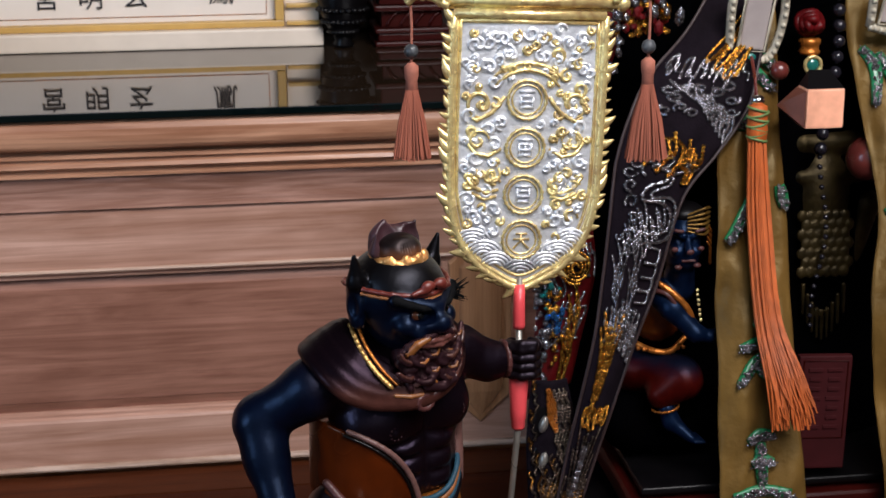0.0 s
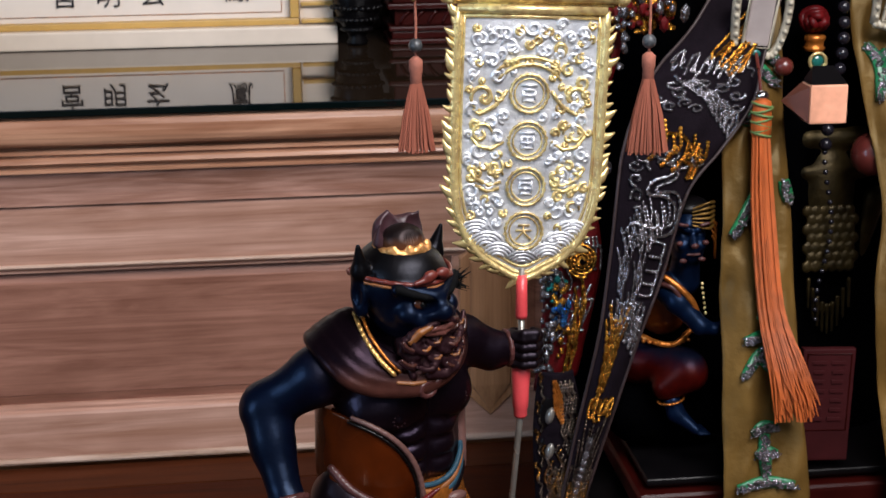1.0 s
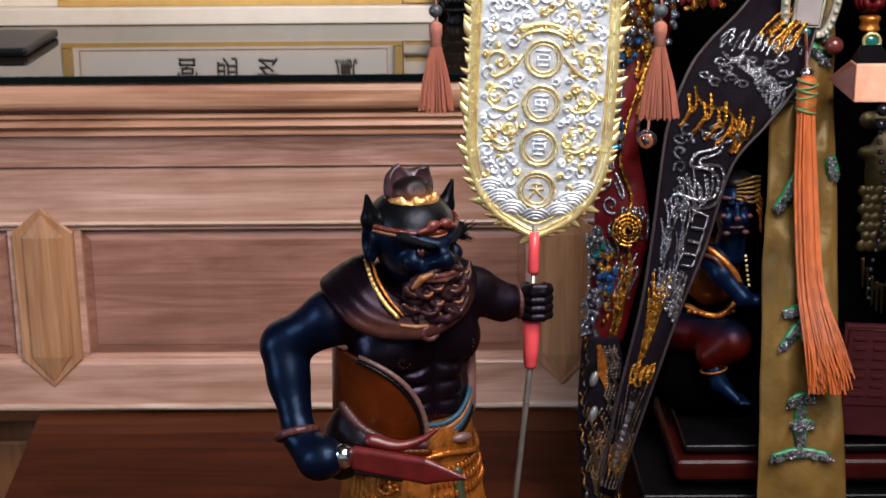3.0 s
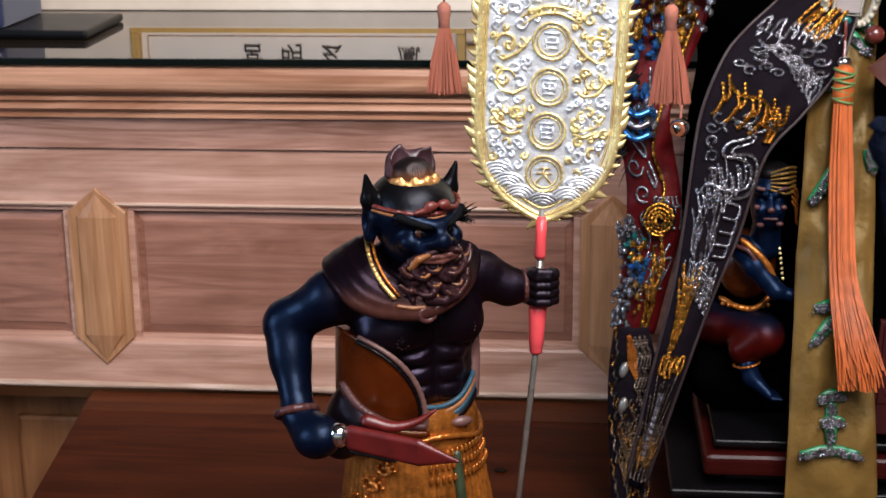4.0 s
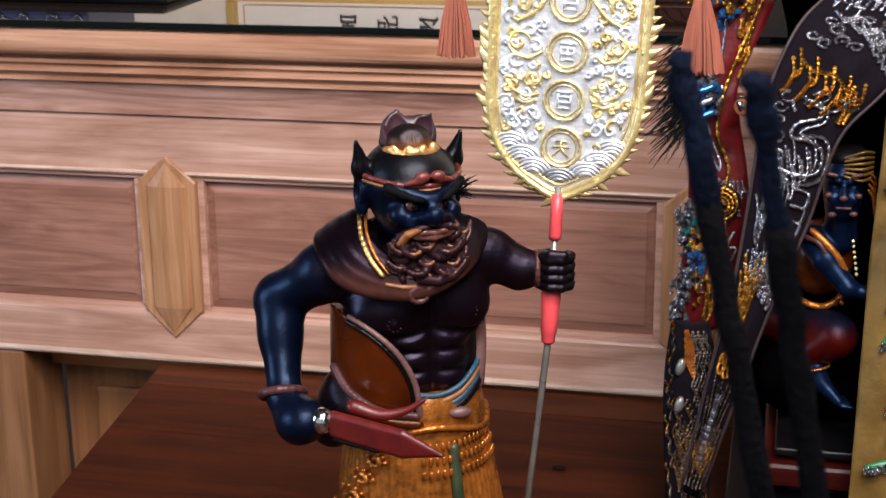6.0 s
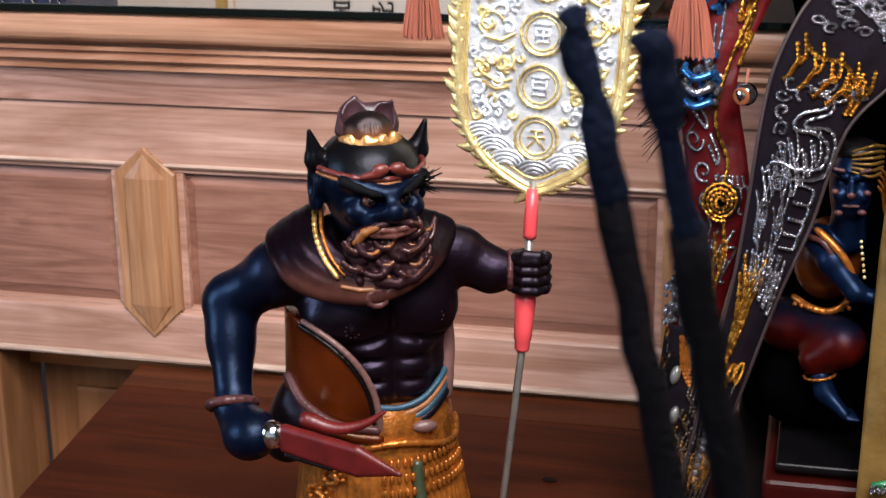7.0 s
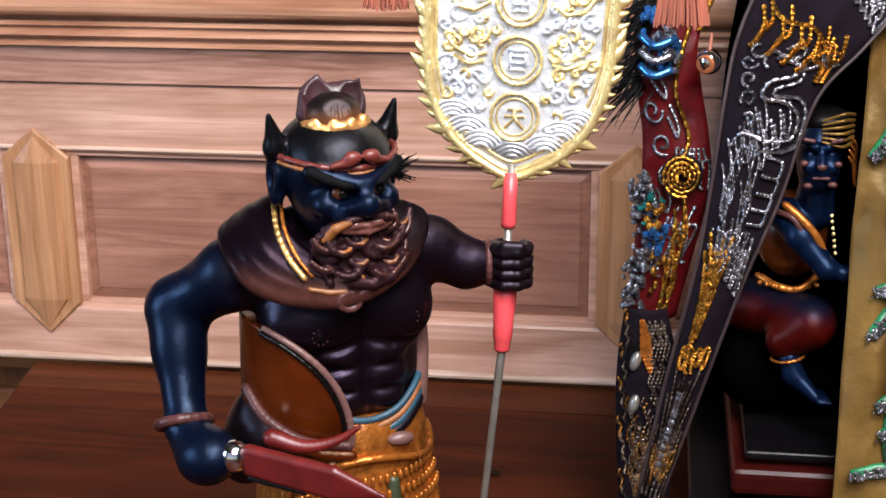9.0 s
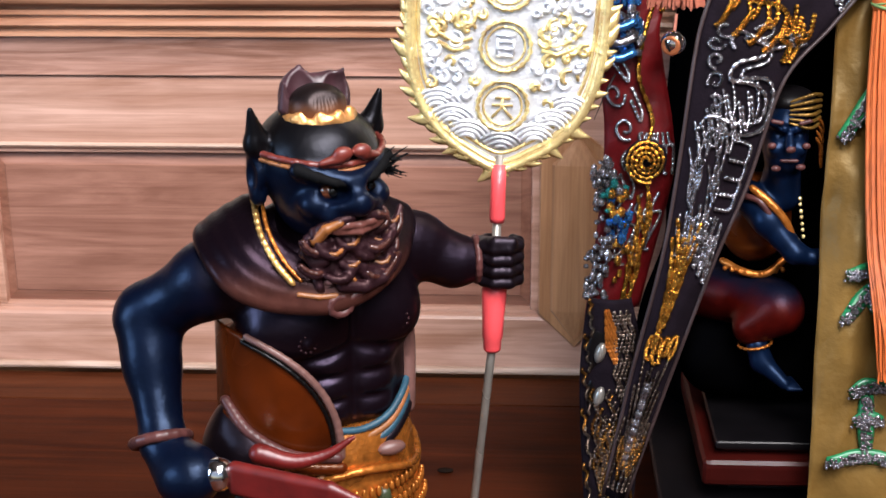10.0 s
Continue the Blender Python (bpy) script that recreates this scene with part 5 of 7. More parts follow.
class Ribbon:
    """A hanging band between two edges; rows of (x, y, z) from top to bottom."""

    def __init__(self, left, right, bulge=0.004, fold=0.0015, seed=1, even=False):
        self.l, self.r = curve_pts(left, 8), curve_pts(right, 8)
        if even:  # rows at even heights
            top, low, out = self.l[0].z, self.l[-1].z, ([], [])
            for side, o in ((self.l, out[0]), (self.r, out[1])):
                for k in range(81):
                    z = top + (low - top) * k / 80
                    i = next((i for i in range(len(side) - 1) if side[i + 1].z <= z), len(side) - 2)
                    o.append(side[i].lerp(side[i + 1], max(0.0, min(1.0, (side[i].z - z) / max(1e-6, side[i].z - side[i + 1].z)))))
            self.l, self.r = out
        self.bulge, self.fold, self.seed = bulge, fold, seed

    def at(self, u, v, lift=0.0):
        f = max(0.0, min(1.0, v)) * (len(self.l) - 1)
        i = min(int(f), len(self.l) - 2)
        a, b = self.l[i].lerp(self.l[i + 1], f - i), self.r[i].lerp(self.r[i + 1], f - i)
        p = a.lerp(b, u)
        w = noise.noise(Vector((u * 2.2 + self.seed, v * 7 + self.seed * 3, 0))) * self.fold + noise.noise(Vector((u * 5 + v * 9, v * 16, self.seed))) * self.fold * 0.45
        return p + Vector((0, -self.bulge * math.sin(math.pi * u) - w - lift, 0))

    def cloth(self, name, material, parent, nu=14, nv=70, thick=0.0012, label=""):
        bm = bmesh.new()
        for lift, flip in ((0.0, False), (-thick, True)):
            g = [[bm.verts.new(self.at(i / nu, j / nv, lift)) for i in range(nu + 1)] for j in range(nv + 1)]
            for j in range(nv):
                for i in range(nu):
                    q = (g[j][i], g[j + 1][i], g[j + 1][i + 1], g[j][i + 1])
                    bm.faces.new(q[::-1] if flip else q)
            if not flip:
                front = g
        edge = lambda gg: [r[0] for r in gg] + gg[-1][1:] + [r[-1] for r in gg[-2::-1]] + gg[0][-2:0:-1]
        a, b = edge(front), edge(g)
        for k in range(len(a)):
            bm.faces.new((a[k], b[k], b[(k + 1) % len(a)], a[(k + 1) % len(a)]))
        bmesh.ops.recalc_face_normals(bm, faces=bm.faces)
        return part(name, bm, material, parent, label, True)

    def cord(self, name, uv, r, material, parent, lift=0.0010, beaded=True, n=7):
        pts = [self.at(max(0.03, min(0.97, p.x)), p.y, lift) for p in curve_pts([(u, v, 0) for u, v in uv], n)]
        fine = [pts[0]]
        for a, b in zip(pts, pts[1:]):
            k = max(1, int((b - a).length / (r * 1.15)))
            fine += [a.lerp(b, (q + 1) / k) for q in range(k)]
        bm = bmesh.new()
        tube(bm, fine, [r * ((1.0 if q % 3 else 0.62) if beaded else 1.0) for q in range(len(fine))], 6)
        return part(name, bm, material, parent, smooth=not beaded)


def hairpin(u, v, du, dv, w):
    """A long narrow loop, as couched cords are laid."""
    d = math.hypot(du, dv)
    nx, ny = -dv / d * w, du / d * w * 0.35
    return [(u + nx, v + ny), (u + nx + du * 0.5, v + ny + dv * 0.5), (u + nx * 0.8 + du * 0.93, v + ny * 0.8 + dv * 0.93), (u + du, v + dv), (u - nx * 0.8 + du * 0.93, v - ny * 0.8 + dv * 0.93), (u - nx + du * 0.5, v - ny + dv * 0.5), (u - nx, v - ny)]


def wavy(u, v, du, dv, amp, waves, n=9):
    d = math.hypot(du, dv)
    return [(u + du * i / n - dv / d * amp * math.sin(waves * math.pi * i / n), v + dv * i / n + du / d * amp * 0.4 * math.sin(waves * math.pi * i / n)) for i in range(n + 1)]


def curl(u, v, r, turns, a0, asp=0.16, n=12):
    return [(u + r * (1 - 0.75 * i / n) * math.cos(a0 + turns * 6.283 * i / n), v + asp * r * (1 - 0.75 * i / n) * math.sin(a0 + turns * 6.283 * i / n)) for i in range(n + 1)]


def dark_stole():
    t = empty("embroidered_stole", "dark plum velvet stole with silver and gold sequin dragons", "stole")
    L = [(0.572, 0.415), (0.545, 0.375), (0.519, 0.352), (0.503, 0.335), (0.490, 0.305), (0.484, 0.274), (0.4785, 0.222), (0.4720, 0.175), (0.4590, 0.112), (0.4455, 0.035)]
    R = [(0.612, 0.405), (0.597, 0.375), (0.586, 0.350), (0.576, 0.325), (0.553, 0.297), (0.530, 0.270), (0.5150, 0.218), (0.4985, 0.173), (0.4790, 0.108), (0.4575, 0.033)]
    y = [-0.170, -0.185, -0.202, -0.214, -0.224, -0.230, -0.234, -0.236, -0.236, -0.234]
    rb = Ribbon([(a, q, b) for (a, b), q in zip(L, y)], [(a, q - 0.002, b) for (a, b), q in zip(R, y)], 0.005, 0.0018, 3)
    rb.cloth("velvet_cloth", M_VELVET, t)
    for u in (0.0, 1.0):
        bm = bmesh.new()
        tube(bm, [rb.at(u, j / 60, 0.0004) for j in range(61)], 0.0011, 7)
        part("edge_piping", bm, M_PIPING, t, "thin mauve edging", True)
    S = lambda uv, r=0.00115: rb.cord("silver_cord", uv, r, M_SEQSILVER, t)
    G = lambda uv, r=0.0013: rb.cord("gold_cord", uv, r, M_SEQGOLD, t)
    A = lambda uv, r=0.0010: rb.cord("dark_silver_cord", uv, r, M_SEQDARK, t)
    B = lambda uv, r=0.0012: rb.cord("bronze_cord", uv, r, M_SEQBRONZE, t)
    # upper gold strokes
    for u, v in ((0.60, 0.10), (0.72, 0.125), (0.84, 0.15)):
        G(hairpin(u, v, -0.18, 0.10, 0.045))
        G(wavy(u + 0.05, v + 0.01, -0.14, 0.09, 0.02, 2), 0.0015)
    # dragon head in silver
    for k in range(5):
        S(hairpin(0.16 + 0.13 * k, 0.245 + 0.006 * k, 0.03 * (k - 2), -0.055, 0.035))
    for k in range(9):
        S(wavy(0.18 + 0.05 * k, 0.265 + 0.008 * k, 0.36, 0.045, 0.03, 2 + k % 3))
    for k in range(8):
        S(curl(0.22 + 0.085 * k, 0.30 + 0.022 * math.sin(k * 1.9), 0.085, 1.0 + 0.2 * (k % 2), 0.8 * k))
    for k in range(5):
        S(hairpin(0.62 + 0.07 * k, 0.325 + 0.012 * k, 0.08, 0.035, 0.035))
    # slanting gold character
    for k in range(5):
        G(hairpin(0.10 + 0.17 * k, 0.385 + 0.012 * k, 0.10, 0.042, 0.03), 0.0014)
    for k in range(4):
        G(wavy(0.20 + 0.16 * k, 0.420 + 0.012 * k, -0.09, 0.05, 0.012, 2), 0.0018)
    G(wavy(0.16, 0.395, 0.72, 0.065, 0.02, 3), 0.0016)
    G(wavy(0.62, 0.44, 0.24, 0.085, 0.03, 2), 0.0019)
    G(wavy(0.72, 0.43, 0.20, 0.095, 0.02, 2), 0.0016)
    # winding silver body and scales
    S([(0.40, 0.475), (0.60, 0.49), (0.62, 0.515), (0.42, 0.53), (0.40, 0.555), (0.66, 0.56), (0.86, 0.575), (0.88, 0.60), (0.60, 0.605), (0.28, 0.60), (0.16, 0.615)], 0.0014)
    S([(0.46, 0.483), (0.66, 0.50), (0.70, 0.525), (0.52, 0.54), (0.54, 0.552), (0.80, 0.553), (0.95, 0.575), (0.94, 0.61), (0.62, 0.617), (0.30, 0.612)], 0.0013)
    for k in range(5):
        S(curl(0.16 + 0.05 * k, 0.50 + 0.03 * k, 0.09, 1.0, 1.3 * k))
    for k in range(7):
        S(hairpin(0.10 + 0.07 * k, 0.622 + 0.014 * (k % 3), 0.20 - 0.11 * (k % 4), 0.050 + 0.012 * (k % 2), 0.04), 0.0009)
    for k in range(4):
        S(hairpin(0.62, 0.632 + 0.020 * k, 0.26, 0.004, 0.030), 0.0012)
    for k in range(5):
        S(hairpin(0.24 + 0.14 * k, 0.70 + 0.008 * k, 0.10, 0.058, 0.035))
    for k in range(6):
        S(wavy(0.14 + 0.12 * k, 0.715, 0.06, 0.055, 0.04, 2), 0.0008)
    for k in range(5):
        S(curl(0.20 + 0.16 * k, 0.470 + 0.014 * (k % 2), 0.10, 0.8, 1.7 * k, 0.22), 0.0012)
    for k in range(8):
        S(hairpin(0.70 - 0.07 * k, 0.565 + 0.012 * (k % 4), 0.12, 0.03, 0.025), 0.0010)
    for k in range(7):
        S(curl(0.15 + 0.12 * k, 0.345 + 0.012 * (k % 2), 0.07, 1.1, k), 0.0010)
    for k in range(8):
        S(wavy(0.08 + 0.11 * k, 0.20 + 0.012 * (k % 3), 0.06, 0.05, 0.03, 2), 0.0010)
    # gold leaves, then silver again, darker towards the tip
    for k in range(7):
        G(hairpin(0.10 + 0.07 * k, 0.735 + 0.022 * (k % 3), 0.22 - 0.06 * k, 0.070 - 0.012 * (k % 2), 0.040), 0.0013)
    for k in range(4):
        G(curl(0.25 + 0.17 * k, 0.862, 0.10, 1.1, k), 0.0013)
    for k in range(5):
        A(hairpin(0.16 + 0.16 * k, 0.885 + 0.012 * (k % 2), 0.16 - 0.09 * k, 0.070, 0.05), 0.0009)
    for k in range(5):
        B(curl(0.22 + 0.14 * k, 0.955 + 0.012 * (k % 2), 0.11, 1.1, 1.3 * k, 0.14), 0.0013)
    for k in range(5):
        A(wavy(0.10 + 0.19 * k, 0.93, 0.03, 0.06, 0.05, 3), 0.0011)
    for k in (0.38, 0.46):
        S([(k + 0.04, 0.895), (k + 0.02, 0.93), (k, 0.965)], 0.0015)


dark_stole()


def bead_cluster(name, parent, centre, spread, n, r, material, seed, label=""):
    rnd = random.Random(seed)
    bm = bmesh.new()
    for _ in range(n):
        c = [centre[d] + rnd.uniform(-1, 1) * spread[d] for d in range(3)]
        bmesh.ops.create_icosphere(bm, subdivisions=1, radius=r * rnd.uniform(0.7, 1.2), matrix=Matrix.Translation(c) @ Matrix.Diagonal((1, 1, rnd.uniform(0.7, 1.8), 1)))
    return part(name, bm, material, parent, label, kind="stuff")


def red_sash():
    t = empty("beaded_red_sash", "red satin sash with beadwork, a gold spiral and plume", "sash")
    L = [(0.452, 0.405), (0.440, 0.355), (0.437, 0.300), (0.437, 0.272), (0.441, 0.244), (0.441, 0.216), (0.438, 0.175), (0.433, 0.130)]
    R = [(0.505, 0.405), (0.490, 0.350), (0.470, 0.300), (0.471, 0.276), (0.477, 0.244), (0.479, 0.217), (0.472, 0.180), (0.463, 0.140)]
    y = [-0.185, -0.195, -0.205, -0.208, -0.210, -0.211, -0.212, -0.213]
    rb = Ribbon([(a, q, b) for (a, b), q in zip(L, y)], [(a, q, b) for (a, b), q in zip(R, y)], 0.004, 0.0025, 8)
    rb.cloth("satin_cloth", M_REDSATIN, t)
    for k in range(7):
        rb.cord("silver_cord", hairpin(0.25 + 0.2 * (k % 3), 0.10 + 0.10 * k, 0.2 - 0.1 * (k % 3), 0.06, 0.05), 0.0011, M_SEQSILVER, t)
    for k in range(6):
        rb.cord("gold_cord", wavy(0.2 + 0.12 * k, 0.02 + 0.04 * k, 0.3, 0.05, 0.05, 3), 0.0016, M_SEQGOLD, t)
    rb.cord("gold_cord", [(0.85, 0.12), (0.78, 0.30), (0.60, 0.45), (0.70, 0.56), (0.60, 0.63)], 0.0013, M_SEQGOLD, t, 0.003)
    for k in range(6):
        rb.cord("silver_cord", wavy(0.55 + 0.07 * k, 0.60, -0.1 + 0.08 * k, 0.12, 0.05, 3), 0.001, M_SEQSILVER, t)
    for k in range(5):
        rb.cord("silver_cord", wavy(0.35 + 0.12 * k, 0.76 + 0.02 * (k % 2), 0.05, 0.12, 0.08, 3), 0.001, M_SEQSILVER, t)
    for k in range(6):
        rb.cord("gold_cord", hairpin(0.55 + 0.07 * (k % 3), 0.74 + 0.035 * k, 0.22 - 0.12 * (k % 3), 0.09, 0.07), 0.0012, M_SEQGOLD, t, 0.0016)
    for k in range(5):
        rb.cord("silver_cord", curl(0.20 + 0.10 * (k % 3), 0.50 + 0.09 * k, 0.16, 1.2, 1.1 * k, 0.22), 0.0010, M_SEQSILVER, t, 0.0014)
    bead_cluster("beadwork", t, (0.4405, -0.217, 0.212), (0.0050, 0.003, 0.012), 34, 0.0021, M_SEQSILVER, 21)
    bead_cluster("beadwork", t, (0.4385, -0.217, 0.160), (0.0055, 0.003, 0.014), 40, 0.0021, M_SEQSILVER, 22)
    bead_cluster("beadwork", t, (0.4520, -0.219, 0.170), (0.0060, 0.003, 0.014), 14, 0.0020, M_SEQGOLD, 23)
    bm = bmesh.new()
    pts = [Vector((0.4632 + r * math.cos(a), -0.2215 - 0.002 * (1 - r / 0.0105), 0.2245 + r * 1.12 * math.sin(a))) for a, r in ((0.16 * k, 0.0018 + 0.0000595 * k) for k in range(150))]
    tube(bm, pts, [0.00115 if k % 3 else 0.0007 for k in range(150)], 6)
    part("gold_spiral", bm, M_SEQGOLD, t, "coiled gold bead rosette")
    bm = bmesh.new()
    turned(bm, [(0.011, -0.001), (0.0112, 0.0), (0.0100, 0.001)], 24, pose(0.4632, -0.2180, 0.2245, 90))
    part("rosette_backing", bm, M_VELVET, t)
    for c, sp, n, r, m, sd in (((0.4445, -0.217, 0.193), (0.0065, 0.004, 0.024), 46, 0.0024, M_SEQSILVER, 1), ((0.4500, -0.219, 0.192), (0.006, 0.003, 0.020), 16, 0.0024, M_SEQBLUE, 2), ((0.4490, -0.221, 0.198), (0.004, 0.002, 0.012), 8, 0.0026, M_SEQGOLD, 3),
                               ((0.4470, -0.220, 0.200), (0.007, 0.003, 0.014), 7, 0.0022, M_SEQTEAL, 4), ((0.4480, -0.214, 0.298), (0.0095, 0.004, 0.016), 26, 0.0028, M_SEQBLUE, 5), ((0.4500, -0.217, 0.292), (0.0095, 0.003, 0.014), 26, 0.0024, M_SEQSILVER, 6),
                               ((0.4600, -0.205, 0.365), (0.022, 0.006, 0.022), 60, 0.0030, M_SEQGOLD, 7), ((0.4750, -0.206, 0.368), (0.020, 0.006, 0.020), 40, 0.0028, M_SEQSILVER, 8), ((0.4550, -0.204, 0.345), (0.014, 0.005, 0.016), 30, 0.0028, M_SEQBLUE, 9), ((0.5050, -0.196, 0.388), (0.022, 0.006, 0.016), 60, 0.0030, M_SEQGOLD, 10), ((0.5000, -0.198, 0.386), (0.026, 0.006, 0.014), 40, 0.0030, M_REDSATIN, 11), ((0.5150, -0.199, 0.392), (0.022, 0.006, 0.012), 26, 0.0028, M_SEQSILVER, 12), ((0.4500, -0.203, 0.385), (0.016, 0.006, 0.016), 40, 0.0028, M_SEQBLUE, 13)):
        bead_cluster("beadwork", t, c, sp, n, r, m, sd)
    for k in range(3):
        bm = bmesh.new()
        tube(bm, curve_pts([(0.4385, -0.217, 0.300 - 0.008 * k), (0.446, -0.2225, 0.2955 - 0.008 * k), (0.4555, -0.220, 0.2985 - 0.008 * k)], 5), 0.0024, 8)
        part("silver_hoop", bm, M_SEQSILVER if k % 2 else M_SEQBLUE, t, smooth=True)
    rnd = random.Random(5)
    bm = bmesh.new()
    for i in range(170):
        a = Vector((0.446 + rnd.uniform(-0.006, 0.004), -0.204 + rnd.uniform(-0.004, 0.004), 0.305 + rnd.uniform(-0.035, 0.025)))
        b = a + Vector((rnd.uniform(-0.032, -0.006), rnd.uniform(-0.012, 0.004), rnd.uniform(-0.030, -0.004)))
        c = a.lerp(b, 0.5) + Vector((0, -0.002, rnd.uniform(0.0, 0.006)))
        tube(bm, [a, c, b], [0.0007, 0.0006, 0.0002], 4)
    part("black_plume", bm, M_HAIR, t, "bristling black feather plume", kind="stuff")
    # the long beaded tail below
    L = [(0.4345, 0.148), (0.4315, 0.120), (0.4310, 0.090), (0.4335, 0.045), (0.4365, 0.002)]
    R = [(0.4580, 0.148), (0.4640, 0.120), (0.4660, 0.090), (0.4640, 0.045), (0.4610, 0.002)]
    tail = Ribbon([(a, -0.2235 - 0.001 * i, b) for i, (a, b) in enumerate(L)], [(a, -0.2235 - 0.001 * i, b) for i, (a, b) in enumerate(R)], 0.004, 0.0012, 5)
    tail.cloth("tail_cloth", M_VELVET, t, 10, 40)
    for k in range(16):
        tail.cord("silver_cord" if k % 3 else "gold_cord", wavy(0.05 + 0.04 * (k % 3), 0.06 * k, 0.04, 0.075, 0.03, 3), 0.0010, M_SEQDARK if k % 3 else M_SEQBRONZE, t)
    for k in range(18):
        tail.cord("gold_cord" if k % 2 else "silver_cord", wavy(0.30 + 0.035 * k, 0.56 + 0.02 * (k % 4), -0.04 + 0.015 * (k % 5), 0.20 + 0.05 * (k % 3), 0.05, 4), 0.0011, M_SEQBRONZE if k % 2 else M_SEQDARK, t)
    for k in range(14):
        tail.cord("gold_cord" if k % 3 == 0 else "silver_cord", wavy(0.22 + 0.05 * k, 0.45 + 0.025 * (k % 5), 0.05 - 0.02 * (k % 4), 0.30, 0.06, 5), 0.0010, M_SEQBRONZE if k % 3 == 0 else M_SEQDARK, t)
    for k in range(8):
        tail.cord("silver_cord", wavy(0.58 + 0.045 * k, 0.05 + 0.02 * (k % 3), -0.02, 0.42, 0.04, 6), 0.0010, M_SEQDARK, t)
    for k in range(5):
        tail.cord("gold_cord", hairpin(0.42 + 0.03 * k, 0.04 + 0.02 * k, 0.02, 0.20, 0.03), 0.0010, M_GOLDDARK, t)
    for z in (0.118, 0.092):
        bm = bmesh.new()
        ball(bm, (0, 0, 0), 0.0048, 14, 10, (0.62, 0.7, 1.25))
        o = part("metal_oval", bm, M_STEEL, t, "polished metal oval", True)
        o.matrix_basis = pose(0.4415, -0.2290, z, 0, 14, 0)
        bm = bmesh.new()
        ball(bm, (0, 0, 0), 0.011, 14, 8, (0.62, 0.12, 1.2))
        o = part("dark_oval", bm, M_BLACKLACQ, t, "", True)
        o.matrix_basis = pose(0.4410, -0.2270, z + 0.001, 0, 8, 0)


red_sash()


def bell():
    t = empty("round_bell", "small silver jingle bell with orange reflection disc and slot", "bell", at=(0.4745, -0.2260, 0.2885))
    bm = bmesh.new()
    ball(bm, (0, 0, 0), 0.0068, 18, 12)
    part("shell", bm, M_CHROME, t, smooth=True)
    # a copper-coloured disc draws the orange reflection in the shell
    bm = bmesh.new()
    turned(bm, [(0.0050, 0.0), (0.0050, 0.0008), (0.0042, 0.0012)], 18, pose(-0.0018, -0.0046, -0.0004, 90, 0, -22))
    part("face", bm, mat("orange_reflection", (0.42, 0.13, 0.05), 0.3, 0.6), t, "disc coloured as an orange reflection")
    bm = bmesh.new()
    box(bm, (-0.0006, -0.0066, -0.0035), (0.0006, -0.0055, 0.0030), 0.0003, pose(-0.0016, 0.0004, 0, 0, -25, -20))
    part("slot", bm, M_PUPIL, t)
    bm = bmesh.new()
    tube(bm, [(0, 0, 0.006), (0.001, 0.004, 0.014)], 0.0008, 6)
    part("loop", bm, M_CORD, t)


bell()


def deity():
    t = []
    # robe mass, blacked to fill the shaded recess
    t.append(([("+", "ell", ((0.640, -0.045, 0.20), (0.150, 0.115, 0.30))), ("+", "ell", ((0.62, -0.07, 0.06), (0.145, 0.13, 0.09))), ("+", "cap", ((0.56, -0.08, 0.36), (0.72, -0.08, 0.36), 0.07, 0.07))], 0.005, 0.03, M_SHADEROBE))
    t.append(([("+", "ell", ((0.655, -0.135, 0.245), (0.028, 0.03, 0.05))), ("+", "cap", ((0.640, -0.150, 0.285), (0.675, -0.150, 0.285), 0.009, 0.009)), ("+", "cap", ((0.638, -0.155, 0.262), (0.680, -0.155, 0.262), 0.006, 0.006)),
               ("+", "cap", ((0.690, -0.150, 0.24), (0.676, -0.150, 0.17), 0.010, 0.004))], 0.0016, 0.003, M_OLDGOLD))
    sc = []
    for r in range(7):
        for c in range(6):
            sc.append(("+", "ell", ((0.637 + 0.0062 * c + 0.0031 * (r % 2), -0.166 - 0.0008 * r, 0.236 - 0.0066 * r), (0.0040, 0.0020, 0.0046))))
    for k in range(9):
        a = k / 8
        sc.append(("+", "cap", ((0.640 + 0.030 * a, -0.168, 0.186 - 0.02 * math.sin(a * 3.1)), (0.641 + 0.030 * a, -0.168, 0.165 - 0.02 * math.sin(a * 3.1)), 0.0016, 0.0010)))
    t.append((sc, 0.0009, 0.0008, M_OLDGOLD))
    ob = new("seated_deity_statue", carved_mesh("seated_deity_statue", t))
    tagged(ob, "seated deity statue with black robe mass for shade and dim gold armour", "statue")


deity()


def throne_base():
    t = empty("throne_base", "stepped red lacquer throne base with rounded ledges", "throne base")
    for lo, hi, bev, name in (((0.482, -0.254, 0.0006), (0.86, -0.03, 0.040), 0.003, "plinth"), ((0.474, -0.264, 0.0402), (0.86, -0.03, 0.0452), 0.002, "lower_ledge"), ((0.512, -0.246, 0.0454), (0.86, -0.03, 0.0545), 0.002, "waist"),
                              ((0.496, -0.262, 0.0547), (0.86, -0.03, 0.0702), 0.0045, "main_ledge"), ((0.508, -0.250, 0.0704), (0.86, -0.03, 0.0740), 0.0015, "bead_ledge"), ((0.503, -0.256, 0.0742), (0.86, -0.03, 0.0790), 0.0018, "top_board")):
        bm = bmesh.new()
        box(bm, lo, hi, bev, seg=3)
        # the red top board takes black lacquer for the shade under the robe
        part(name, bm, M_LACQ if name not in ("plinth", "waist", "lower_ledge", "top_board") else M_BLACKLACQ, t)


throne_base()


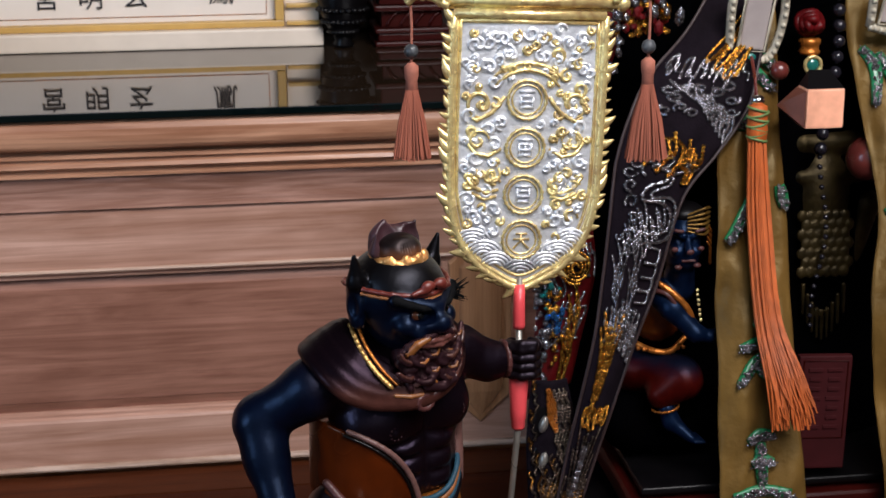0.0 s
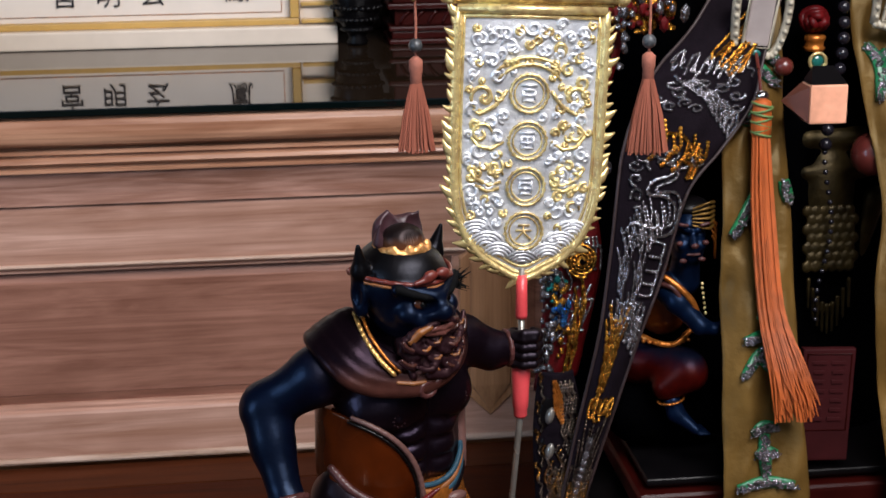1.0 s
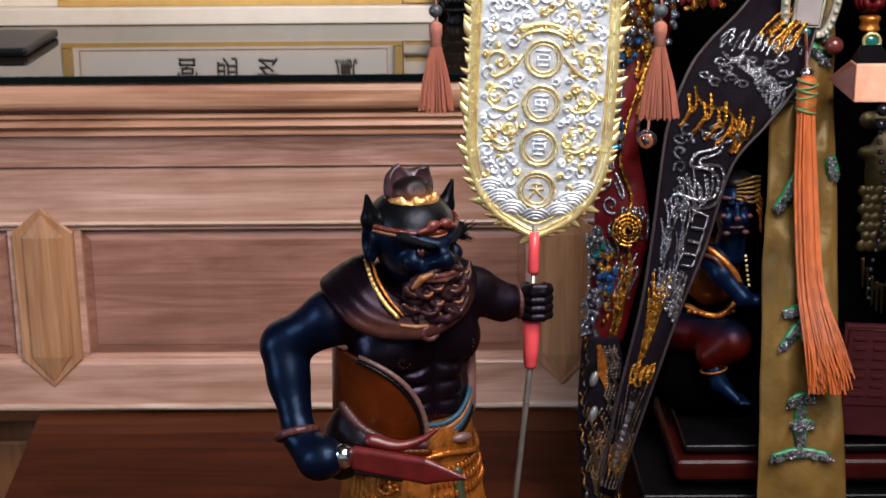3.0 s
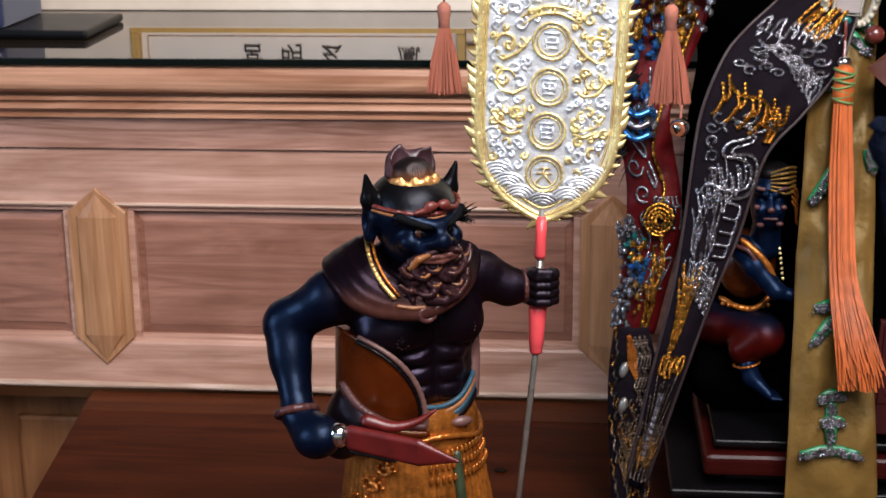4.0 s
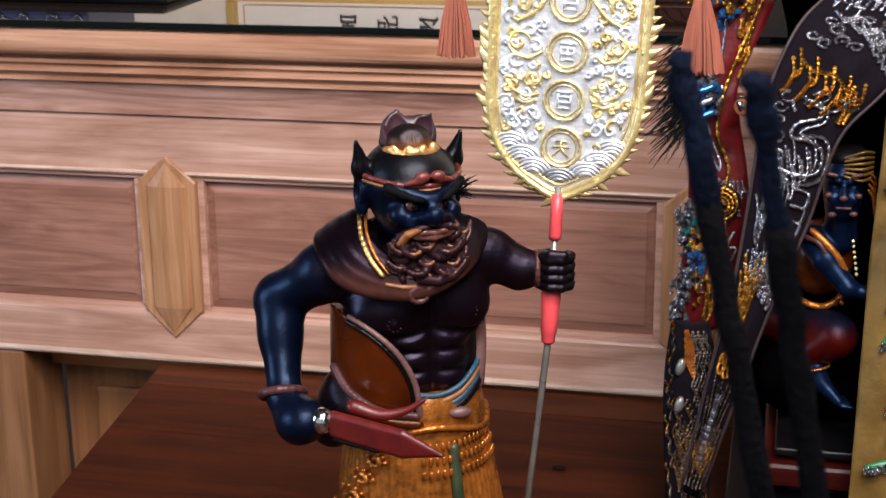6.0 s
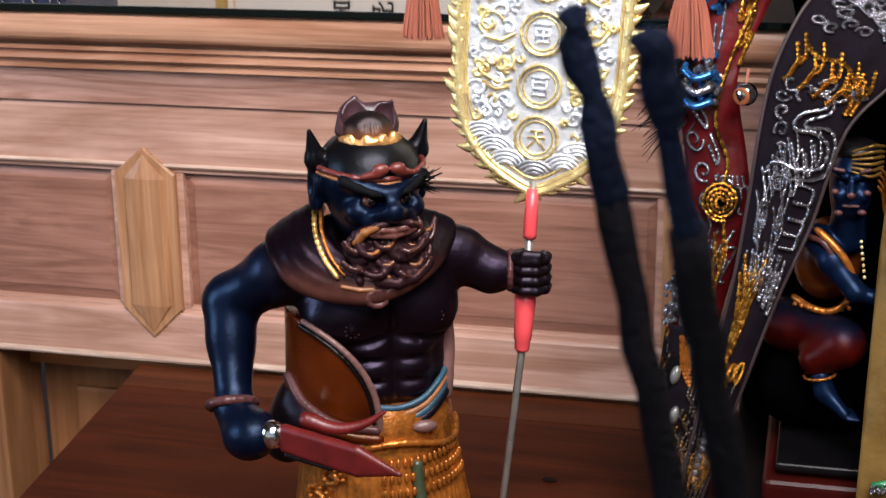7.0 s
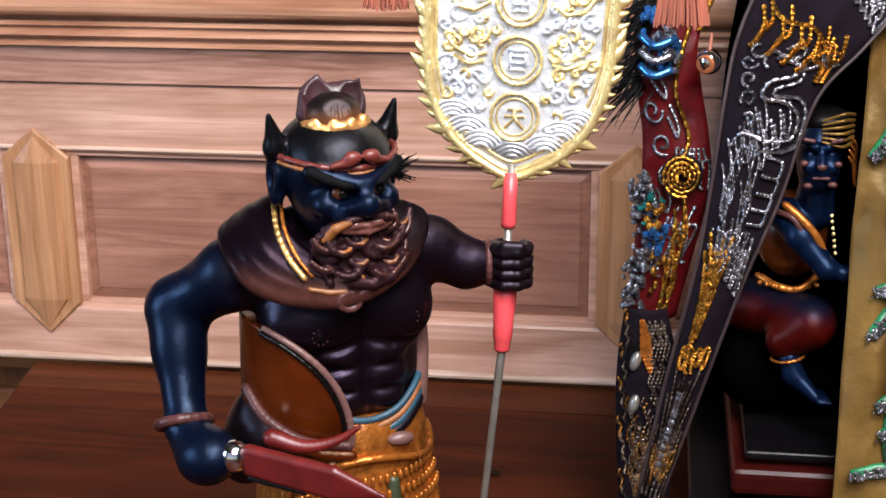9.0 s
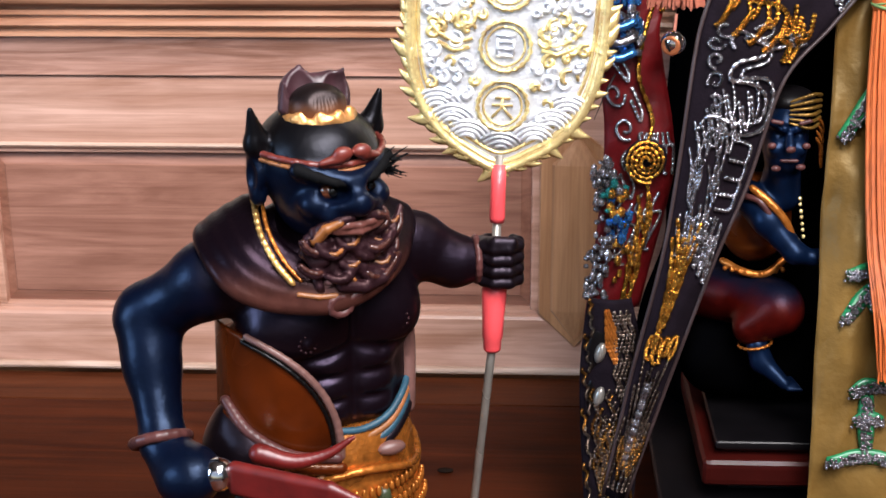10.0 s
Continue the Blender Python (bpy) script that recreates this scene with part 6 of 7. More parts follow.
def seated_guardian():
    C, E = "cap", "ell"
    g = [([("+", E, ((0.5275, -0.239, 0.2430), (0.0140, 0.0160, 0.0215))), ("+", E, ((0.5275, -0.243, 0.2310), (0.0120, 0.0130, 0.0120))), ("+", C, ((0.5275, -0.254, 0.248), (0.5275, -0.260, 0.2405), 0.0022, 0.0034), 0.002),
           ("+", E, ((0.5205, -0.252, 0.2375), (0.0045, 0.0045, 0.0040))), ("+", E, ((0.5345, -0.252, 0.2375), (0.0045, 0.0045, 0.0040))), ("+", C, ((0.5240, -0.255, 0.2505), (0.5160, -0.249, 0.2535), 0.0028, 0.0022), 0.002), ("+", C, ((0.5310, -0.255, 0.2505), (0.5390, -0.249, 0.2535), 0.0028, 0.0022), 0.002),
           ("-", E, ((0.5215, -0.2555, 0.2465), (0.0042, 0.0040, 0.0024)), 0.001), ("-", E, ((0.5335, -0.2555, 0.2465), (0.0042, 0.0040, 0.0024)), 0.001),
           ("+", C, ((0.5275, -0.24, 0.228), (0.527, -0.235, 0.205), 0.010, 0.013)),
           ("+", C, ((0.5085, -0.240, 0.2035), (0.5185, -0.252, 0.1930), 0.0105, 0.0095)), ("+", C, ((0.5185, -0.252, 0.1930), (0.5345, -0.262, 0.1755), 0.0092, 0.0068)),
           ("+", C, ((0.5345, -0.262, 0.1755), (0.5455, -0.263, 0.1730), 0.0062, 0.0045)), ("+", C, ((0.5455, -0.263, 0.1730), (0.5530, -0.261, 0.1785), 0.0042, 0.0016)),
           
           ("+", C, ((0.5165, -0.254, 0.1120), (0.5195, -0.256, 0.1020), 0.0068, 0.0066)), ("+", C, ((0.5195, -0.256, 0.1020), (0.5330, -0.266, 0.0915), 0.0064, 0.0038))]
          + [("+", C, ((0.5300 + 0.0022 * k, -0.2640 - 0.0012 * (2 - k), 0.0935), (0.5355 + 0.0024 * k, -0.2700, 0.0890), 0.0017, 0.0012), 0.001) for k in range(4)], 0.0009, 0.0035, M_BLUE2),
         ([("+", E, ((0.5160, -0.218, 0.1840), (0.0225, 0.0200, 0.0290)))], 0.001, 0.003, M_AMBER2),
         (chain(curve_pts([(0.4960, -0.228, 0.1580), (0.5080, -0.2385, 0.1545), (0.5210, -0.2410, 0.1545), (0.5330, -0.2370, 0.1630)], 6), 0.0022) + [("+", E, ((0.4965 + 0.0044 * k, -0.2425 + 0.0010 * abs(k - 5), 0.1565 - 0.0006 * (4 - abs(k - 4))), (0.0017, 0.0015, 0.0017))) for k in range(9)], 0.0006, 0.0008, M_GOLDDARK),
         (chain(curve_pts([(0.5080, -0.2520, 0.2130), (0.5180, -0.2580, 0.2060), (0.5270, -0.2600, 0.1960), (0.5320, -0.2590, 0.1860)], 6), 0.0022), 0.0007, 0.001, M_GOLDDARK),
         (chain(curve_pts([(0.5000, -0.2480, 0.2080), (0.5120, -0.2560, 0.2060), (0.5200, -0.2590, 0.1960)], 6), 0.0018), 0.0007, 0.001, M_SCARFRIM),
         ([("+", E, ((0.5360 + 0.0006 * k, -0.2560 + 0.001 * (k % 2), 0.2080 - 0.0040 * k), (0.0012, 0.0012, 0.0014))) for k in range(7)], 0.0005, 0.0004, M_GOLD),
         ([("+", E, ((0.5170 + 0.0022 * k, -0.2585, 0.2560 - 0.0004 * k), (0.0019, 0.0015, 0.0014))) for k in range(3)] + [("+", E, ((0.5335 + 0.0022 * k, -0.2585, 0.2550 + 0.0006 * k), (0.0019, 0.0015, 0.0014))) for k in range(3)]
          + [("+", E, ((0.5275, -0.2625, 0.2400), (0.0030, 0.0018, 0.0022))), ("+", E, ((0.5175, -0.2560, 0.2405), (0.0026, 0.0018, 0.0020))), ("+", E, ((0.5375, -0.2560, 0.2405), (0.0026, 0.0018, 0.0020))), ("+", E, ((0.5205, -0.2560, 0.2265), (0.0030, 0.0020, 0.0020))), ("+", E, ((0.5350, -0.2560, 0.2275), (0.0030, 0.0020, 0.0020))),
             ("+", C, ((0.5235, -0.2575, 0.2318), (0.5325, -0.2575, 0.2318), 0.0011, 0.0011))], 0.0006, 0.0006, M_SCARFRIM),
         # red trousers; the sky's blue sheen on the knee top is in the colour
         ([("+", C, ((0.4920, -0.212, 0.1330), (0.5270, -0.246, 0.1360), 0.0190, 0.0165)), ("+", C, ((0.5290, -0.253, 0.1340), (0.5130, -0.250, 0.1230), 0.0150, 0.0120))], 0.0012, 0.006, airbrushed("red_trouser_blue_sheen", (0.034, 0.0016, 0.0010), (0.0022, 0.0028, 0.0080), 2, 0.1370, 0.1500, (1.0, 0.4, 0.35), (0.5, 0.6, 1.0), 0.36, 0.2)),
         (chain([(0.5155 + 0.0100 * math.cos(k * 0.393), -0.2525 + 0.0092 * math.sin(k * 0.393), 0.1125 + 0.0018 * math.cos(k * 0.393)) for k in range(17)], 0.0009), 0.0006, 0.001, M_GOLDDARK),
         # black fill under and behind the figure, in place of shade
         ([("+", C, ((0.500, -0.215, 0.090), (0.545, -0.215, 0.090), 0.028, 0.028)), ("+", C, ((0.505, -0.190, 0.1), (0.54, -0.190, 0.20), 0.024, 0.02))], 0.0016, 0.004, M_SHADEROBE),
         ([("+", E, ((0.5300, -0.2330, 0.2630), (0.0155, 0.0160, 0.0085)))], 0.001, 0.001, M_BLACKLACQ),
         (sum([chain(curve_pts([(0.5270, -0.2550, 0.2670 - 0.0026 * k), (0.5390, -0.2560, 0.2715 - 0.0040 * k), (0.5460, -0.2450, 0.2690 - 0.0034 * k)], 5), 0.0008, 0.0013) for k in range(6)], []), 0.0006, 0.0006, M_OLDGOLD2),
         (sum([chain(curve_pts([(0.5440, -0.2500, 0.2560 - 0.004 * k), (0.5475, -0.2460, 0.2520 - 0.005 * k), (0.5500, -0.2400, 0.2440 - 0.007 * k)], 5), 0.0007, 0.0010) for k in range(4)], []), 0.0006, 0.0008, M_GOLDDARK)]
    ob = new("seated_guardian_statue", carved_mesh("seated_guardian_statue", g))
    ob.matrix_world = Matrix.Translation((0.5600, -0.2180, 0.2080)) @ Matrix.Scale(0.87, 4) @ Matrix.Translation((-0.5560, 0.2400, -0.2080))
    tagged(ob, "blue lacquered guardian statue with amber robe and gold belt", "statue")


seated_guardian()


def olive_stole(L, R, y, seed, marks):
    t = empty("olive_stole", "olive gold satin stole with green-edged silver bead motifs", "stole", group="olive satin stoles")
    rb = Ribbon([(a, q, b) for (a, b), q in zip(L, y)], [(a, q, b) for (a, b), q in zip(R, y)], 0.003, 0.0062, seed, True)
    rb.cloth("satin_cloth", M_OLIVE, t, 26, 130)
    for mark in marks:
        for uv in mark:
            pts = [rb.at(p.x, p.y, 0.0020) for p in curve_pts([(u, v, 0) for u, v in uv], 5)]
            n = len(pts)
            bm = bmesh.new()
            tube(bm, pts, [0.0042 * (0.75 + 0.35 * math.sin(math.pi * (k + 0.5) / n)) for k in range(n)], 8)
            for w in bm.verts:
                c = min(pts, key=lambda s: (s.x - w.co.x) ** 2 + (s.z - w.co.z) ** 2)
                w.co.y = c.y + (w.co.y - c.y) * 0.45
            m = part("motif", bm, M_GREENCORD, t, "green bead outline", True)
            rnd = random.Random(seed + n)
            bm = bmesh.new()
            for k in range(n - 1):
                for _ in range(int(8 + 150 * (pts[k + 1] - pts[k]).length / 0.06)):
                    c = pts[k].lerp(pts[k + 1], rnd.random()) + Vector((rnd.uniform(-1, 1) * 0.0026, -0.0019 - rnd.random() * 0.0007, rnd.uniform(-1, 1) * 0.0025))
                    bmesh.ops.create_icosphere(bm, subdivisions=1, radius=0.0010 * rnd.uniform(0.7, 1.2), matrix=Matrix.Translation(c))
            part("bead_filling", bm, M_SEQSILVER, m, kind="stuff")


def both_stoles():
    y = [-0.165, -0.185, -0.210, -0.232, -0.252, -0.264, -0.290, -0.302]
    marks = [[[(0.20, 0.135), (0.40, 0.13), (0.62, 0.145), (0.86, 0.165)], [(0.70, 0.115), (0.90, 0.135)], [(0.14, 0.185), (0.22, 0.21), (0.40, 0.215), (0.46, 0.19)]],
             [[(0.62, 0.310), (0.46, 0.34), (0.30, 0.37), (0.12, 0.40)], [(0.52, 0.34), (0.56, 0.37), (0.50, 0.405)], [(0.90, 0.315), (0.96, 0.35)]],
             [[(0.45, 0.520), (0.66, 0.53)], [(0.26, 0.562), (0.45, 0.557), (0.64, 0.562)], [(0.56, 0.575), (0.42, 0.59), (0.24, 0.618)], [(0.50, 0.59), (0.66, 0.612)]],
             [[(0.34, 0.708), (0.48, 0.700), (0.64, 0.702)], [(0.49, 0.712), (0.48, 0.745), (0.485, 0.778)], [(0.38, 0.745), (0.50, 0.740), (0.62, 0.744)], [(0.14, 0.797), (0.36, 0.791), (0.56, 0.789), (0.80, 0.792)]]]
    olive_stole([(0.568, 0.400), (0.566, 0.358), (0.559, 0.305), (0.5545, 0.236), (0.5515, 0.180), (0.5500, 0.138), (0.5470, 0.042), (0.5460, 0.0015)],
                [(0.606, 0.400), (0.605, 0.357), (0.602, 0.303), (0.6035, 0.228), (0.6020, 0.185), (0.6015, 0.156), (0.6080, 0.040), (0.6090, 0.0015)], y, 3, marks)
    y2 = [q + 0.01 for q in y]
    olive_stole([(0.662, 0.400), (0.658, 0.358), (0.664, 0.305), (0.668, 0.250), (0.658, 0.200), (0.660, 0.150), (0.664, 0.045), (0.664, 0.0015)],
                [(0.706, 0.400), (0.705, 0.357), (0.712, 0.303), (0.716, 0.240), (0.712, 0.190), (0.713, 0.156), (0.722, 0.042), (0.722, 0.0015)], y2, 7,
                [[[(0.15, 0.11), (0.30, 0.14), (0.20, 0.20)], [(0.40, 0.12), (0.52, 0.16), (0.46, 0.21)]], [[(0.12, 0.36), (0.30, 0.39)]]])


both_stoles()


def orange_tassel():
    t = empty("orange_tassel", "long orange silk tassel with green wrapped head", "tassel")
    rnd = random.Random(9)
    x, y = 0.5775, -0.232
    bm = bmesh.new()
    tube(bm, [(0.581, -0.205, 0.356), (0.5785, -0.221, 0.345), (x, y + 0.004, 0.334)], 0.0011, 6)
    part("tassel_cord", bm, M_WOODBEAD, t, "dark red cord")
    bm = bmesh.new()
    ball(bm, (x - 0.0005, y, 0.3335), 0.0042, 12, 8, (1.1, 1, 0.8))
    part("silver_cap", bm, M_CHROME, t, "", True)
    bm = bmesh.new()
    turned(bm, [(0.0030, 0.331), (0.0058, 0.3295), (0.0062, 0.322), (0.0068, 0.314), (0.0064, 0.308), (0.0050, 0.306)][::-1], 16, Matrix.Translation((x, y, 0)))
    head = part("tassel_head", bm, M_ORANGETHREAD, t, smooth=True)
    for k in range(7):
        bm = bmesh.new()
        r = 0.0064 + 0.0004 * math.sin(k)
        tilt = 0.0016 * (1 if k % 2 else -1)
        tube(bm, [(x + r * math.cos(a), y + r * math.sin(a), 0.3275 - 0.0032 * k + tilt * math.cos(a)) for a in (2 * math.pi * q / 16 for q in range(16))], 0.0009, 5, closed=True)
        part("green_wrap", bm, M_GREENTHREAD, head, "", True)
    bm = bmesh.new()
    for i in range(230):
        a, q = rnd.uniform(0, 6.283), math.sqrt(rnd.random())
        c, s = math.cos(a) * q, math.sin(a) * q
        z1 = 0.139 + rnd.uniform(-0.008, 0.010)
        pts = [(x + 0.0056 * c, y + 0.0056 * s, 0.308), (x + 0.0005 + 0.0078 * c, y - 0.010 + 0.006 * s, 0.26), (x + 0.0020 + 0.0088 * c, y - 0.031 + 0.006 * s, 0.20), (x + 0.0075 + (0.0120 + rnd.uniform(-0.002, 0.002)) * c, y - 0.052 + 0.006 * s, 0.165), (x + 0.0120 + 0.0140 * c + rnd.uniform(-0.003, 0.003), y - 0.060 + 0.005 * s, z1)]
        tube(bm, curve_pts(pts, 4), 0.00056, 4)
    part("tassel_skirt", bm, M_ORANGETHREAD, t, kind="stuff")


orange_tassel()


def amulet(at, tilt):
    t = empty("framed_amulet", "milky acrylic amulet in a pearl-beaded frame with green gem", "amulet", group="framed amulets", at=at)
    t.rotation_euler = (radians(12), radians(tilt), 0)
    bm = bmesh.new()
    box(bm, (-0.0085, -0.003, -0.006), (0.0085, 0.002, 0.030), 0.0015)
    part("acrylic", bm, M_ACRYL, t)
    bm = bmesh.new()
    out = [(-0.014, -0.010), (0.014, -0.010), (0.0155, 0.034), (-0.0155, 0.034)]
    tube(bm, curve_pts([(x, -0.001, z) for x, z in (out + out[:1])], 6), 0.0030, 8)
    tube(bm, [(-0.0095, -0.003, -0.007), (0.0095, -0.003, -0.007), (0.0095, -0.003, 0.031), (-0.0095, -0.003, 0.031)], 0.0011, 6, closed=True)
    part("silver_frame", bm, M_PEARL, t, "pale silver frame", True)
    me = None
    line = curve_pts([(x, -0.0035, z) for x, z in (out + out[:1])], 8)
    for p in line[:-1]:
        if me is None:
            bm = bmesh.new()
            ball(bm, (0, 0, 0), 0.0019, 8, 6)
            me = mesh_of("pearl", bm, M_PEARL, True)
        o = new("pearl", me)
        o.parent = t
        o.location = p
    bm = bmesh.new()
    ball(bm, (0, -0.005, -0.0105), 0.0034, 12, 8, (1.1, 0.6, 0.9))
    part("gem", bm, M_GEM, t, "dark green gem", True)


amulet((0.5825, -0.198, 0.3665), 4)
amulet((0.6815, -0.190, 0.3800), 6)


def pendants():
    t = empty("stone_pendant", "peach square stone pendant with dark pointed sides", "pendant")
    bm = bmesh.new()
    box(bm, (0.6075, -0.2380, 0.3145), (0.6325, -0.2200, 0.3400), 0.0012)
    part("peach_face", bm, M_SALT, t)
    bm = bmesh.new()
    v = [bm.verts.new(p) for p in ((0.6070, -0.2370, 0.3155), (0.6070, -0.2370, 0.3390), (0.6070, -0.2205, 0.3390), (0.6070, -0.2205, 0.3155), (0.5925, -0.2240, 0.3280))]
    bm.faces.new(v[:4])
    for k in range(4):
        bm.faces.new((v[k], v[(k + 1) % 4], v[4]))
    bmesh.ops.recalc_face_normals(bm, faces=bm.faces)
    part("pointed_side", bm, M_SALTSIDE, t, "dark brown pointed side")
    bm = bmesh.new()
    v = [bm.verts.new(p) for p in ((0.6080, -0.2370, 0.3404), (0.6320, -0.2370, 0.3404), (0.6320, -0.2205, 0.3404), (0.6080, -0.2205, 0.3404), (0.6130, -0.2230, 0.3500), (0.6270, -0.2230, 0.3500))]
    for f in ((0, 1, 5, 4), (1, 2, 5), (2, 3, 4, 5), (3, 0, 4), (3, 2, 1, 0)):
        bm.faces.new([v[k] for k in f])
    bmesh.ops.recalc_face_normals(bm, faces=bm.faces)
    part("black_top", bm, M_BLACKLACQ, t, "black wedge top")
    t = empty("black_bead_string", "string of glossy black beads with red knot and gold pipe", "bead necklace")
    me = None
    for k in range(30):
        a = k / 29
        if me is None:
            bm = bmesh.new()
            ball(bm, (0, 0, 0), 0.0046, 12, 8)
            me = mesh_of("bead", bm, M_BLACKBEAD, True)
        s = 1.0 if k < 12 else 0.42
        z = 0.402 - 0.0105 * k if k < 12 else 0.281 - 0.0072 * (k - 12)
        o = new("bead", me)
        o.parent = t
        o.matrix_basis = Matrix.Translation((0.6470 + 0.004 * math.sin(k * 0.4), -0.176, z)) @ Matrix.Diagonal((s, s, s, 1))
    bm = bmesh.new()
    for k in range(3):
        tube(bm, [(0.6290 + (0.008 - 0.002 * k) * math.cos(a), -0.178 - 0.003 * k + 0.002 * math.sin(3 * a), 0.3735 + (0.007 - 0.0018 * k) * math.sin(a)) for a in (6.283 * q / 18 for q in range(18))], 0.0030, 8, closed=True)
    part("red_knot", bm, M_REDSATIN, t, "red silk knot", True)
    bm = bmesh.new()
    turned(bm, [(0.0062, 0.3525), (0.0072, 0.3535), (0.0072, 0.3550), (0.0062, 0.3560), (0.0066, 0.3590), (0.0074, 0.3605), (0.0074, 0.3625), (0.0060, 0.3635)], 18, Matrix.Translation((0.6300, -0.178, 0)))
    part("gold_pipe", bm, M_GOLDDARK, t, "", True)
    bm = bmesh.new()
    tube(bm, [(0.6310 + 0.0056 * math.cos(a), -0.184, 0.3460 + 0.0056 * math.sin(a)) for a in (6.283 * q / 24 for q in range(24))], 0.0013, 8, closed=True)
    part("gold_ring", bm, M_GOLD, t, "", True)
    bm = bmesh.new()
    ball(bm, (0.6310, -0.183, 0.3460), 0.0046, 12, 8, (1, 0.5, 1))
    part("green_stone", bm, M_GEM, t, "", True)
    for x, z, r in ((0.600, 0.3470, 0.0062), (0.672, 0.282, 0.0155)):
        bm = bmesh.new()
        n = 12
        turned(bm, [(r * math.sin(math.pi * k / n) + 0.0002, -r * math.cos(math.pi * k / n)) for k in range(n + 1)], 20)
        for v in bm.verts:
            a = math.atan2(v.co.y, v.co.x)
            s = 1 - 0.07 * abs(math.sin(5 * a)) if r > 0.01 else 1
            v.co.x *= s
            v.co.y *= s
        o = thing("wooden_bead", bm, M_WOODBEAD, "dark red polished wooden bead" if r < 0.01 else "large ribbed dark red wooden bead", "bead", smooth=True)
        o.matrix_world = pose(x, -0.205 if r < 0.01 else -0.19, z, 0, 20, 0)


pendants()


def tablet():
    t = empty("red_tablet", "dull red carved tablet leaning on the throne base", "tablet")
    m = pose(0.6045, -0.2570, 0.0870, -3, 2.5, 0)
    bm = bmesh.new()
    box(bm, (0, 0, 0), (0.0365, 0.006, 0.0790), 0.0012)
    o = part("slab", bm, M_TABLET, t)
    o.matrix_basis = m
    bm = bmesh.new()
    tube(bm, [(0.003, -0.0002, 0.022), (0.0335, -0.0002, 0.022), (0.0335, -0.0002, 0.0755), (0.003, -0.0002, 0.0755)], 0.0006, 5, closed=True)
    o = part("border", bm, M_LACQ, t)
    o.matrix_basis = m
    for cx in (0.0115, 0.0245):
        for r in range(7):
            bm = bmesh.new()
            w = 0.0040 if r % 3 else 0.0050
            box(bm, (cx - w, -0.0010, 0.0285 + 0.0066 * r), (cx + w, -0.0002, 0.0310 + 0.0066 * r), 0.0003)
            o = part("raised_bar", bm, M_TABLET, t)
            o.matrix_basis = m


tablet()


